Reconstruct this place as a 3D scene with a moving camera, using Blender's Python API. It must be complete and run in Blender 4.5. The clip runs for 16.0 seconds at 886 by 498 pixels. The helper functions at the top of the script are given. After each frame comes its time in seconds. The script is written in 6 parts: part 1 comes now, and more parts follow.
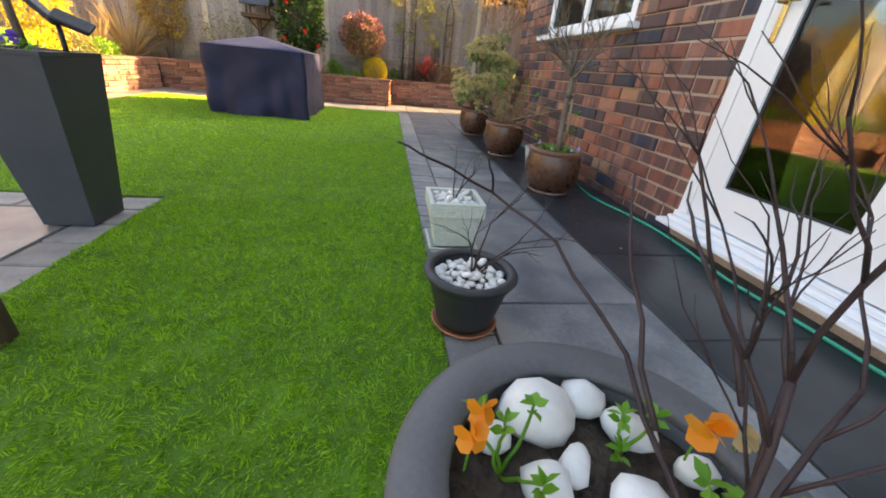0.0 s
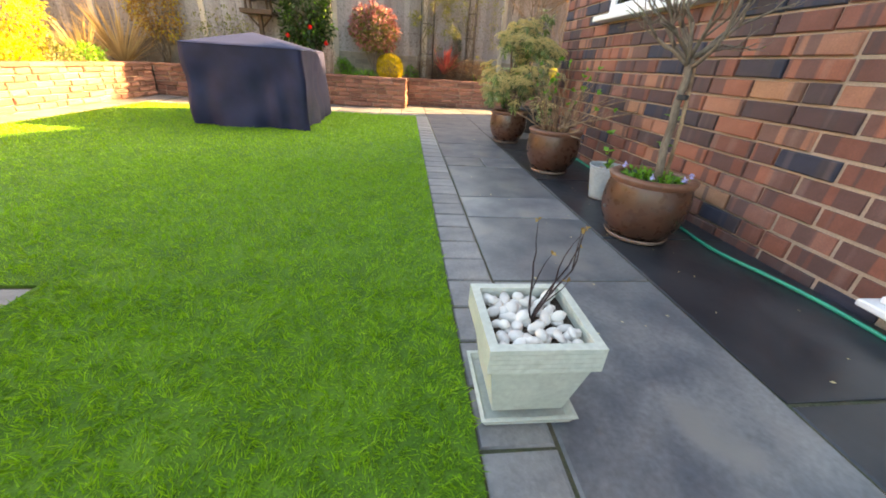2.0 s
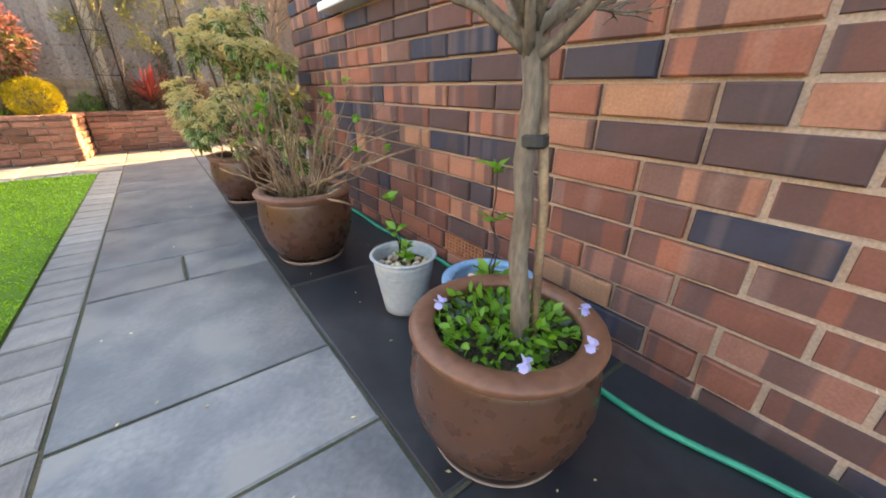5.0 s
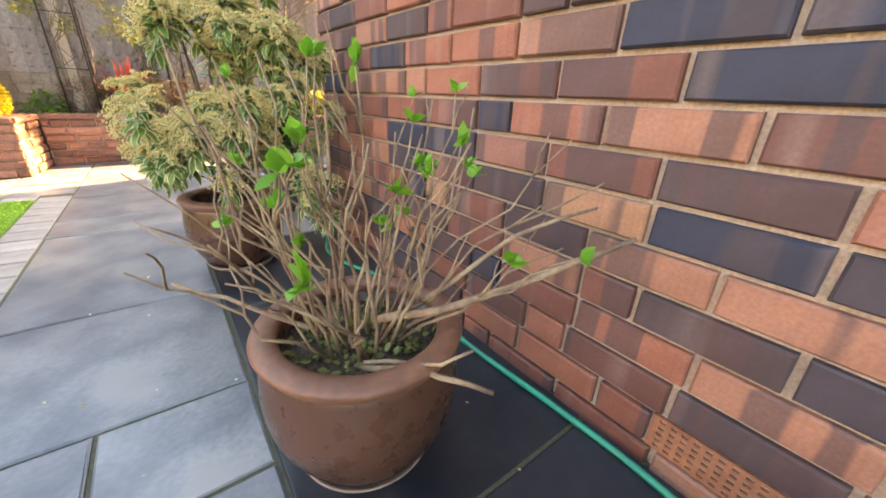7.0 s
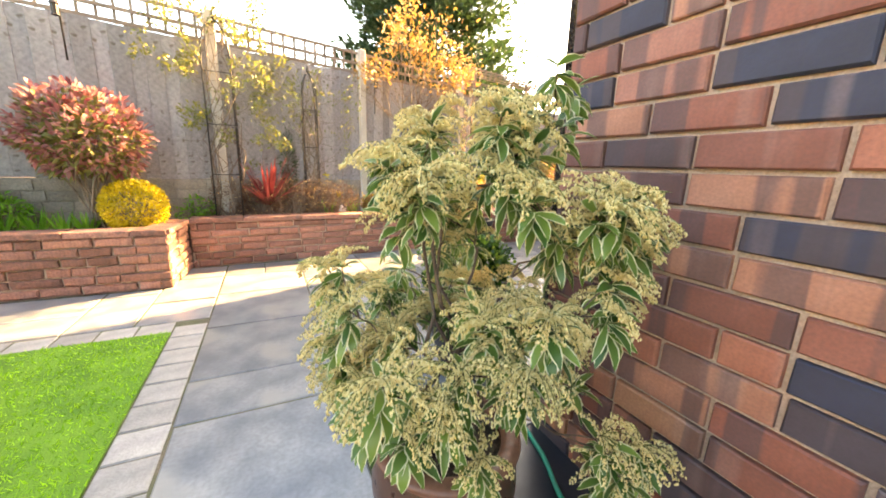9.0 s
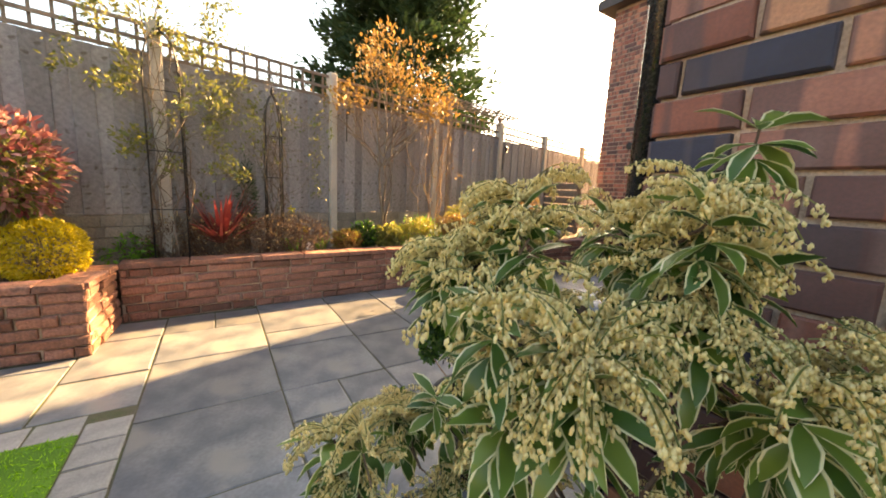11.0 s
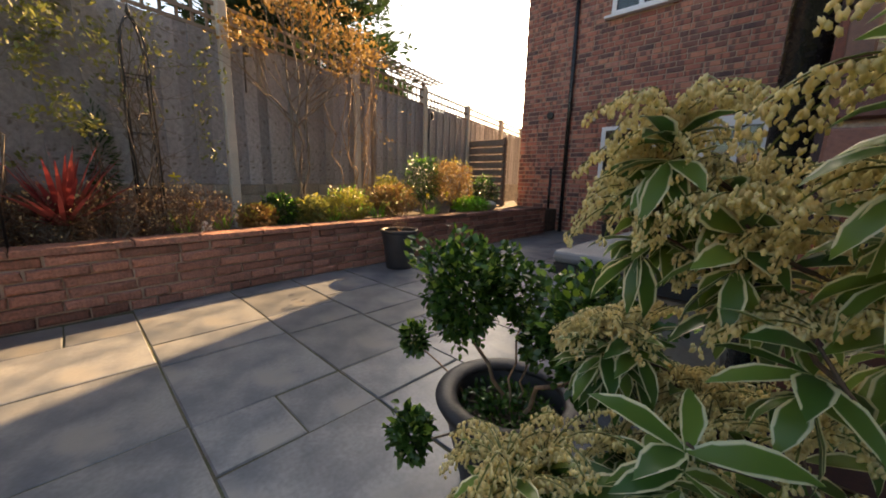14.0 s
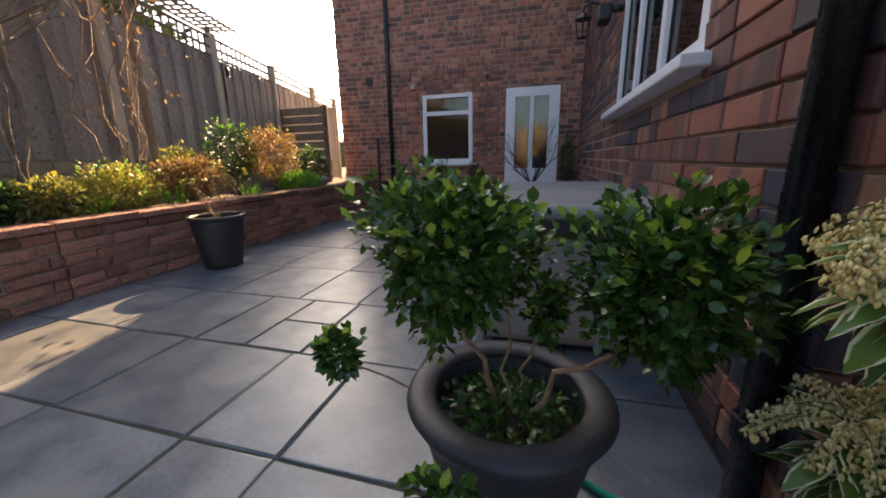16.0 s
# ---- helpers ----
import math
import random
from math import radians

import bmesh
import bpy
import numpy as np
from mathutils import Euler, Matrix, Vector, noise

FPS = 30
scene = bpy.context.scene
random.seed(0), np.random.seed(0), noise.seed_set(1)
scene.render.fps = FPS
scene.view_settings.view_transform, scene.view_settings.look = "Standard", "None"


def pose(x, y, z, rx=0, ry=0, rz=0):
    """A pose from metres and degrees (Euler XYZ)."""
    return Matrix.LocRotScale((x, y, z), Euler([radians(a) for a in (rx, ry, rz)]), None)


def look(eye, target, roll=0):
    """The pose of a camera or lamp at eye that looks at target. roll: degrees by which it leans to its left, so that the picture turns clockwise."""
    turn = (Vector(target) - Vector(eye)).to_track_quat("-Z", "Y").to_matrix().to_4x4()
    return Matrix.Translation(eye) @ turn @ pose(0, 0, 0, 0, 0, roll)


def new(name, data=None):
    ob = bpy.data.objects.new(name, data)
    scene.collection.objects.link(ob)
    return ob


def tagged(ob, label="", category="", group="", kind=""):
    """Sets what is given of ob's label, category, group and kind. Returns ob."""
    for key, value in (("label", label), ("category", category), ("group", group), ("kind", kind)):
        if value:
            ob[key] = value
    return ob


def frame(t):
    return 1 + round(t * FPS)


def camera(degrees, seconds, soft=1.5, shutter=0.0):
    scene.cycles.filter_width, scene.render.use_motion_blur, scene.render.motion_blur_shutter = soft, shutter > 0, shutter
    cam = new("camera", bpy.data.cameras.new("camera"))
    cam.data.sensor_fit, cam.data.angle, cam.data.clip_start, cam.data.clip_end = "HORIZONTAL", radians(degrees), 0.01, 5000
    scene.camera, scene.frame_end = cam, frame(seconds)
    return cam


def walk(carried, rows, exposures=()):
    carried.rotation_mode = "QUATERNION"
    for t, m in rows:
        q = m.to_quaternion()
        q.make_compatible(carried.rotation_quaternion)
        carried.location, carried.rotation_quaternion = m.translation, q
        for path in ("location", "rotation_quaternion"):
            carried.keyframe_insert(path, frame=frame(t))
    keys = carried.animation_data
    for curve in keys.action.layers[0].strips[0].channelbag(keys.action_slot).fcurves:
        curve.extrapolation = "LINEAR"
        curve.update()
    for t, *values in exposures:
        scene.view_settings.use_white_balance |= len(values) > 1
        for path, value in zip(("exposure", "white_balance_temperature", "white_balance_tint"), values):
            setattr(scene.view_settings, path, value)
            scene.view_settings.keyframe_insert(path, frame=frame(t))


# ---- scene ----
# The camera and its walk
cam = camera(101.5, 16.0, soft=1.8)
PATH = [
    (0, (-0.581, 0.976, 0.829), (-0.259, 2.741, -0.055), 6.0),
    (0.5, (-0.598, 1.162, 0.831), (-0.346, 2.940, -0.050), 6.2),
    (1, (-0.616, 1.456, 0.831), (-0.369, 3.237, -0.045), 6.0),
    (1.5, (-0.567, 1.702, 0.806), (-0.315, 3.479, -0.078), 5.5),
    (2, (-0.557, 1.994, 0.803), (-0.337, 3.764, -0.103), 4.0),
    (2.5, (-0.487, 2.319, 0.832), (-0.254, 4.098, -0.053), 1.9),
    (3, (-0.331, 2.574, 0.874), (0.160, 4.325, 0.041), -0.5),
    (3.5, (-0.180, 2.752, 0.848), (0.489, 4.450, 0.030), -1.4),
    (6, (0.458, 3.843, 0.812), (1.680, 5.208, 0.011), 1.6),
    (6.5, (0.509, 4.162, 0.815), (1.707, 5.554, 0.021), 2.0),
    (7, (0.467, 4.503, 0.829), (1.601, 5.965, 0.069), 2.6),
    (7.5, (0.374, 4.817, 0.923), (1.464, 6.350, 0.243), 2.6),
    (8, (0.270, 5.152, 1.036), (1.281, 6.782, 0.470), 2.8),
    (8.5, (0.216, 5.469, 1.092), (1.132, 7.180, 0.607), 2.3),
    (9, (0.260, 5.685, 1.121), (1.116, 7.439, 0.686), 1.9),
    (9.5, (0.273, 5.846, 1.191), (1.117, 7.616, 0.797), 2.2),
    (10, (0.241, 6.001, 1.260), (1.176, 7.735, 0.918), 2.0),
    (12.5, (0.272, 6.418, 1.219), (1.415, 8.032, 0.926), 3.0),
    (13, (0.243, 6.563, 1.132), (1.486, 8.104, 0.845), 1.7),
    (13.5, (0.220, 6.701, 1.099), (1.533, 8.176, 0.778), 1.4),
    (14, (0.309, 6.797, 1.020), (1.721, 8.161, 0.642), 1.4),
    (14.5, (0.368, 6.903, 0.920), (1.912, 8.088, 0.460), 1.0),
    (15, (0.399, 7.057, 0.894), (2.089, 8.002, 0.393), 0.8),
    (15.5, (0.429, 7.220, 0.900), (2.216, 7.967, 0.405), -0.3),
    (16, (0.472, 7.323, 0.873), (2.341, 7.848, 0.391), -1.1),
]
EXPOSURES = [(0, 3.25, 8600, 12), (1.5, 3.58, 9000, 10), (3.5, 3.75, 9200, 10), (6, 4.1, 9100, 12), (7, 4.35, 9100, 12), (8.5, 4.45, 9100, 10), (9.5, 3.95, 9100, 10), (10, 3.65, 9100, 10), (12.5, 2.45, 8300, 10), (14, 2.2, 7700, 10), (16, 2.28, 6900, 11)]
walk(cam, [(t, look(eye, target, roll)) for t, eye, target, roll in PATH], EXPOSURES)

# Sky and sun
SUN_WAY = Vector((0.951 * math.cos(radians(28)), 0.309 * math.cos(radians(28)), math.sin(radians(28))))
world = bpy.data.worlds.new("sky")
scene.world = world
world.use_nodes = True
sky = world.node_tree.nodes.new("ShaderNodeTexSky")
sky.sky_type = "NISHITA"
sky.sun_disc = False
sky.sun_elevation = radians(28)
sky.sun_rotation = math.atan2(SUN_WAY.x, SUN_WAY.y)
sky.air_density, sky.dust_density, sky.ozone_density = 1.0, 3.0, 1.0
back = world.node_tree.nodes["Background"]
world.node_tree.links.new(sky.outputs[0], back.inputs[0])
back.inputs[1].default_value = 0.085
sun = new("sun", bpy.data.lights.new("sun", "SUN"))
sun.data.energy, sun.data.angle, sun.data.color = 5.0, radians(0.6), (1.0, 0.66, 0.36)
sun.matrix_world = look((0, 0, 20), Vector((0, 0, 20)) - SUN_WAY)


# Materials
def surface(name, low, high, rough=0.7, scale=6.0, fine=90.0, grain=0.25, bump=0.3, metal=0.0, vary=0.0, island=False,
            specular=0.5, spots=None, stretch=(1, 1, 1), coat=0.0, depth=0.01, uneven=0.12):
    """Two tones mixed in patches, a finer grain in value and relief, and a change from piece to piece."""
    m = bpy.data.materials.new(name)
    m.use_nodes = True
    nodes, links = m.node_tree.nodes, m.node_tree.links
    shader = nodes["Principled BSDF"]
    where = nodes.new("ShaderNodeTexCoord")
    size = nodes.new("ShaderNodeMapping")
    size.inputs["Scale"].default_value = stretch
    links.new(where.outputs["Object"], size.inputs[0])

    def cloud(s, detail=5.0):
        n = nodes.new("ShaderNodeTexNoise")
        n.inputs["Scale"].default_value, n.inputs["Detail"].default_value = s, detail
        links.new(size.outputs[0], n.inputs["Vector"])
        return n.outputs["Fac"]

    def mix(a, b, fac, kind="MIX"):
        n = nodes.new("ShaderNodeMix")
        n.data_type, n.blend_type = "RGBA", kind
        for socket, value in ((n.inputs[0], fac), (n.inputs[6], a), (n.inputs[7], b)):
            if hasattr(value, "links"):
                links.new(value, socket)
            else:
                socket.default_value = value if isinstance(value, float) else (*value, 1)
        return n.outputs[2]

    def ramp(value, a, b, lo=0.0, hi=1.0):
        n = nodes.new("ShaderNodeMapRange")
        n.inputs[1].default_value, n.inputs[2].default_value = a, b
        n.inputs[3].default_value, n.inputs[4].default_value = lo, hi
        links.new(value, n.inputs[0])
        return n.outputs[0]

    small = cloud(fine)
    colour = mix(low, high, ramp(cloud(scale), 0.35, 0.65))
    grey = nodes.new("ShaderNodeCombineColor")
    v = ramp(small, 0.3, 0.7, 1 - grain, 1 + grain)
    for i in range(3):
        links.new(v, grey.inputs[i])
    colour = mix(colour, grey.outputs[0], 1.0, "MULTIPLY")
    if spots:
        colour = mix(colour, spots[0], ramp(cloud(spots[1], 3.0), spots[2], spots[2] + 0.08))
    if vary:
        if island:
            geo = nodes.new("ShaderNodeNewGeometry")
            r = geo.outputs["Random Per Island"]
        else:
            info = nodes.new("ShaderNodeObjectInfo")
            r = info.outputs["Random"]
        g = nodes.new("ShaderNodeCombineColor")
        v = ramp(r, 0, 1, 1 - vary, 1 + vary)
        for i in range(3):
            links.new(v, g.inputs[i])
        colour = mix(colour, g.outputs[0], 1.0, "MULTIPLY")
    links.new(colour, shader.inputs["Base Color"])
    shader.inputs["Metallic"].default_value = metal
    shader.inputs["Specular IOR Level"].default_value = specular
    shader.inputs["Coat Weight"].default_value = coat
    links.new(ramp(small, 0.3, 0.7, max(rough - uneven, 0.02), min(rough + uneven, 1)), shader.inputs["Roughness"])
    if bump:
        n = nodes.new("ShaderNodeBump")
        n.inputs["Strength"].default_value, n.inputs["Distance"].default_value = bump, depth
        links.new(small, n.inputs["Height"])
        links.new(n.outputs[0], shader.inputs["Normal"])
    return m


def brick_surface(name, island, tones):
    """Fired brick: each brick takes a tone from the list, with smoky flashed patches and a sandy grain."""
    m = surface(name, (1, 1, 1), (0.84, 0.80, 0.78), 0.74, 14, 130, 0.17, 0.3, depth=0.003)
    nodes, links = m.node_tree.nodes, m.node_tree.links
    shader = nodes["Principled BSDF"]
    base = shader.inputs["Base Color"].links[0].from_socket
    if island:
        r = nodes.new("ShaderNodeNewGeometry").outputs["Random Per Island"]
    else:
        r = nodes.new("ShaderNodeObjectInfo").outputs["Random"]
    ramp = nodes.new("ShaderNodeValToRGB")
    ramp.color_ramp.interpolation = "CONSTANT"
    for i, (at, c) in enumerate(tones):
        e = ramp.color_ramp.elements[i] if i < 2 else ramp.color_ramp.elements.new(at)
        e.position, e.color = at, (*c, 1)
    links.new(r, ramp.inputs[0])
    where = nodes.new("ShaderNodeTexCoord")
    off = nodes.new("ShaderNodeVectorMath")
    off.operation = "ADD"
    scaled = nodes.new("ShaderNodeVectorMath")
    scaled.operation = "SCALE"
    scaled.inputs[0].default_value = (37, 17, 5)
    links.new(r, scaled.inputs["Scale"])
    links.new(where.outputs["Object"], off.inputs[0])
    links.new(scaled.outputs[0], off.inputs[1])
    bands = nodes.new("ShaderNodeMapping")
    bands.inputs["Scale"].default_value = (1, 1, 0.04) if island else (1, 0.04, 1)
    links.new(off.outputs[0], bands.inputs[0])

    def flashed(size, lo, hi, strength, tone, before):
        """Kiss marks of the kiln: bands across the brick that turn towards tone."""
        smoke = nodes.new("ShaderNodeTexNoise")
        smoke.inputs["Scale"].default_value, smoke.inputs["Detail"].default_value = size, 1.5
        links.new(bands.outputs[0], smoke.inputs["Vector"])
        share = nodes.new("ShaderNodeMapRange")
        share.inputs[1].default_value, share.inputs[2].default_value, share.inputs[4].default_value = lo, hi, strength
        links.new(smoke.outputs["Fac"], share.inputs[0])
        n = nodes.new("ShaderNodeMix")
        n.data_type = "RGBA"
        n.inputs[7].default_value = (*tone, 1)
        links.new(share.outputs[0], n.inputs[0])
        links.new(before, n.inputs[6])
        return n

    dark = flashed(9.0, 0.52, 0.55, 0.66, (0.075, 0.052, 0.056), ramp.outputs[0])
    flash = flashed(11.0, 0.60, 0.70, 0.22, (0.40, 0.27, 0.23), dark.outputs[2])
    whole = nodes.new("ShaderNodeMix")
    whole.data_type, whole.blend_type = "RGBA", "MULTIPLY"
    whole.inputs[0].default_value = 1
    links.new(flash.outputs[2], whole.inputs[6])
    links.new(base, whole.inputs[7])
    links.new(whole.outputs[2], shader.inputs["Base Color"])
    return m


def leaf_surface(name, low, high, rough=0.45, edge=None, share=0.3, through_light=0.25):
    """A leaf: tone from leaf to leaf, some light let through, and a pale margin where edge is given."""
    m = bpy.data.materials.new(name)
    m.use_nodes = True
    nodes, links = m.node_tree.nodes, m.node_tree.links
    shader = nodes["Principled BSDF"]
    geo = nodes.new("ShaderNodeNewGeometry")
    tone = nodes.new("ShaderNodeMix")
    tone.data_type = "RGBA"
    tone.inputs[6].default_value, tone.inputs[7].default_value = (*low, 1), (*high, 1)
    links.new(geo.outputs["Random Per Island"], tone.inputs[0])
    colour = tone.outputs[2]
    if edge:
        uv = nodes.new("ShaderNodeUVMap")
        split = nodes.new("ShaderNodeSeparateXYZ")
        links.new(uv.outputs[0], split.inputs[0])
        away = nodes.new("ShaderNodeMath")
        away.operation = "SUBTRACT"
        away.inputs[1].default_value = 0.5
        links.new(split.outputs[0], away.inputs[0])
        size = nodes.new("ShaderNodeMath")
        size.operation = "ABSOLUTE"
        links.new(away.outputs[0], size.inputs[0])
        rim = nodes.new("ShaderNodeMapRange")
        rim.inputs[1].default_value, rim.inputs[2].default_value = share, share + 0.05
        links.new(size.outputs[0], rim.inputs[0])
        margin = nodes.new("ShaderNodeMix")
        margin.data_type = "RGBA"
        margin.inputs[7].default_value = (*edge, 1)
        links.new(rim.outputs[0], margin.inputs[0])
        links.new(colour, margin.inputs[6])
        colour = margin.outputs[2]
    links.new(colour, shader.inputs["Base Color"])
    shader.inputs["Roughness"].default_value = rough
    veil = nodes.new("ShaderNodeBsdfTranslucent")
    links.new(colour, veil.inputs[0])
    both = nodes.new("ShaderNodeMixShader")
    both.inputs[0].default_value = through_light
    links.new(shader.outputs[0], both.inputs[1])
    links.new(veil.outputs[0], both.inputs[2])
    links.new(both.outputs[0], nodes["Material Output"].inputs[0])
    return m


def glass_surface(name, tint=(1, 1, 1)):
    """A window pane: clear, with the gloss of Fresnel."""
    m = bpy.data.materials.new(name)
    m.use_nodes = True
    nodes, links = m.node_tree.nodes, m.node_tree.links
    clear = nodes.new("ShaderNodeBsdfTransparent")
    clear.inputs[0].default_value = (*tint, 1)
    gloss = nodes.new("ShaderNodeBsdfGlossy")
    gloss.inputs["Roughness"].default_value = 0.02
    fresnel = nodes.new("ShaderNodeFresnel")
    fresnel.inputs[0].default_value = 1.6
    both = nodes.new("ShaderNodeMixShader")
    links.new(fresnel.outputs[0], both.inputs[0])
    links.new(clear.outputs[0], both.inputs[1])
    links.new(gloss.outputs[0], both.inputs[2])
    links.new(both.outputs[0], nodes["Material Output"].inputs[0])
    return m


TONES = [(0.0, (0.34, 0.125, 0.080)), (0.12, (0.25, 0.090, 0.062)), (0.25, (0.38, 0.170, 0.110)), (0.34, (0.21, 0.078, 0.056)),
         (0.46, (0.095, 0.052, 0.052)), (0.58, (0.034, 0.036, 0.060)), (0.76, (0.31, 0.135, 0.100)), (0.84, (0.16, 0.066, 0.052)), (0.95, (0.42, 0.205, 0.120))]
FAR_TONES = [(0.0, (0.47, 0.185, 0.13)), (0.2, (0.38, 0.145, 0.105)), (0.42, (0.52, 0.235, 0.16)), (0.62, (0.32, 0.12, 0.09)),
             (0.82, (0.15, 0.075, 0.07)), (0.9, (0.45, 0.21, 0.16))]
M_BRICK = brick_surface("house brick", False, TONES)
M_BRICK_JOINED = brick_surface("house brick, joined", True, TONES)
M_BRICK_FAR = brick_surface("old brick, joined", True, FAR_TONES)
M_BRICK_OLD = brick_surface("old brick", False, FAR_TONES)
M_MORTAR = surface("mortar", (0.47, 0.36, 0.285), (0.38, 0.285, 0.22), 0.95, 5, 140, 0.2, 0.5)
M_WALLING = surface("garden walling stone", (0.30, 0.140, 0.100), (0.17, 0.088, 0.068), 0.9, 9, 55, 0.4, 1.0, vary=0.42, depth=0.012, spots=((0.16, 0.10, 0.08), 5.0, 0.62))
M_SLAB = surface("slate paving", (0.078, 0.092, 0.112), (0.190, 0.200, 0.208), 0.36, 4.5, 55, 0.20, 0.05, vary=0.20, depth=0.005, specular=0.9, spots=((0.20, 0.20, 0.195), 2.6, 0.58), uneven=0.08)
# Darker copy of the slate: the wall's dull reflection is put into its colour.
M_SLAB_DIM = surface("slate paving, dimmed wall-side copy", (0.014, 0.017, 0.023), (0.036, 0.040, 0.047), 0.34, 2.2, 24, 0.14, 0.02, vary=0.16, depth=0.004, specular=0.42, spots=((0.052, 0.056, 0.062), 1.6, 0.64), uneven=0.06)
M_SETT = surface("grey setts", (0.20, 0.20, 0.205), (0.27, 0.265, 0.26), 0.65, 9, 80, 0.14, 0.35, vary=0.14)
M_JOINT = surface("paving joint", (0.10, 0.085, 0.06), (0.06, 0.075, 0.035), 0.95, 9, 120, 0.35, 0.6)
M_EARTH = surface("garden soil", (0.05, 0.035, 0.025), (0.09, 0.065, 0.045), 0.95, 14, 60, 0.4, 1.0, depth=0.03)
M_TURF = surface("turf backing", (0.06, 0.16, 0.008), (0.10, 0.23, 0.012), 0.9, 5, 160, 0.35, 0.8)
M_BLADE = leaf_surface("grass blade", (0.125, 0.315, 0.010), (0.36, 0.65, 0.030), 0.6, through_light=0.4)
M_UPVC = surface("white door plastic", (0.80, 0.81, 0.83), (0.785, 0.795, 0.82), 0.45, 2, 3, 0.004, 0.0)
M_GASKET = surface("black rubber", (0.02, 0.02, 0.022), (0.03, 0.03, 0.03), 0.6, 8, 60, 0.1, 0.1)
M_GLASS = glass_surface("window glass", (0.82, 0.86, 0.86))
M_BRASS = surface("brass", (0.55, 0.40, 0.16), (0.45, 0.32, 0.12), 0.3, 10, 80, 0.1, 0.05, metal=1)
# Indoor gloom is put into the plaster's colour so the panes look dark.
M_DIM_PLASTER = surface("room plaster, darkened as if unlit", (0.10, 0.095, 0.09), (0.08, 0.075, 0.07), 0.9, 3, 60, 0.05, 0.1)
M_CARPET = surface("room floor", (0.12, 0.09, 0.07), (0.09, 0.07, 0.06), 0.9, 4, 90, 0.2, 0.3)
M_FENCE = surface("weathered fence board", (0.34, 0.325, 0.325), (0.245, 0.235, 0.24), 0.9, 3, 30, 0.30, 0.8, vary=0.24, stretch=(9, 9, 0.5), spots=((0.15, 0.13, 0.11), 1.4, 0.60))
M_GRAVEL = surface("stone-patterned concrete", (0.20, 0.18, 0.15), (0.27, 0.24, 0.20), 0.95, 6, 70, 0.25, 0.6, vary=0.2, island=True)
M_CONCRETE = surface("concrete post", (0.52, 0.48, 0.41), (0.42, 0.39, 0.34), 0.9, 5, 90, 0.15, 0.4)
M_TRELLIS = surface("trellis wood", (0.26, 0.20, 0.15), (0.18, 0.14, 0.11), 0.9, 6, 60, 0.2, 0.4)
M_GLAZE = surface("brown glazed pot", (0.095, 0.040, 0.023), (0.062, 0.027, 0.017), 0.32, 3, 25, 0.12, 0.05, coat=0.12, spots=((0.16, 0.075, 0.045), 4.0, 0.72))
M_GLAZE_RIM = surface("worn glazed rim", (0.22, 0.10, 0.06), (0.15, 0.065, 0.04), 0.45, 5, 50, 0.2, 0.2)
M_SAUCER = surface("worn clay saucer", (0.27, 0.19, 0.15), (0.20, 0.14, 0.11), 0.7, 8, 70, 0.15, 0.2)
M_GREYPOT = surface("grey plastic pot", (0.10, 0.10, 0.105), (0.125, 0.125, 0.13), 0.55, 4, 120, 0.12, 0.15)
M_BOXPOT = surface("charcoal plastic pot", (0.026, 0.026, 0.029), (0.038, 0.038, 0.042), 0.5, 4, 120, 0.12, 0.15)
M_BLACKPOT = surface("black plastic pot", (0.022, 0.023, 0.025), (0.035, 0.035, 0.037), 0.5, 5, 100, 0.15, 0.1)
M_TERRA = surface("terracotta", (0.42, 0.17, 0.09), (0.33, 0.13, 0.07), 0.85, 9, 90, 0.2, 0.3)
M_CREAM = surface("pale green-white glaze", (0.60, 0.63, 0.56), (0.50, 0.55, 0.49), 0.5, 6, 60, 0.1, 0.25, spots=((0.36, 0.38, 0.32), 9.0, 0.68))
M_BUCKET = surface("weathered white plastic", (0.40, 0.44, 0.46), (0.31, 0.35, 0.37), 0.55, 5, 50, 0.12, 0.15)
M_BLUE = surface("sky-blue glaze", (0.20, 0.42, 0.66), (0.15, 0.35, 0.60), 0.2, 6, 40, 0.06, 0.05, coat=0.4)
M_PEBBLE = surface("white pebble", (0.80, 0.78, 0.74), (0.62, 0.59, 0.54), 0.7, 6, 50, 0.08, 0.2, vary=0.12)
M_CHIP = surface("mixed stone chips", (0.62, 0.52, 0.40), (0.46, 0.25, 0.15), 0.8, 12, 70, 0.2, 0.3, vary=0.45)
M_HOSE = surface("green hose", (0.0, 0.32, 0.20), (0.0, 0.26, 0.17), 0.4, 10, 90, 0.05, 0.05)
M_COVER = surface("navy polyester cover", (0.005, 0.009, 0.040), (0.010, 0.016, 0.062), 0.62, 5, 300, 0.15, 0.15, specular=0.35)
M_PLANTER = surface("slate-grey planter", (0.036, 0.044, 0.057), (0.048, 0.057, 0.071), 0.42, 4, 150, 0.06, 0.06)
M_BARK = surface("grey-brown bark", (0.13, 0.10, 0.075), (0.22, 0.18, 0.14), 0.9, 16, 120, 0.3, 0.6, stretch=(1, 1, 0.3))
M_TWIG = surface("maroon twig bark", (0.026, 0.013, 0.014), (0.050, 0.026, 0.026), 0.6, 20, 150, 0.2, 0.3)
M_STEM = surface("brown shrub stem", (0.07, 0.045, 0.03), (0.12, 0.08, 0.055), 0.85, 18, 120, 0.2, 0.3)
M_CANE = surface("straw-coloured stems", (0.36, 0.25, 0.155), (0.17, 0.10, 0.065), 0.8, 18, 120, 0.2, 0.4)
M_IRON = surface("black iron", (0.012, 0.012, 0.013), (0.02, 0.02, 0.02), 0.45, 9, 90, 0.1, 0.15)
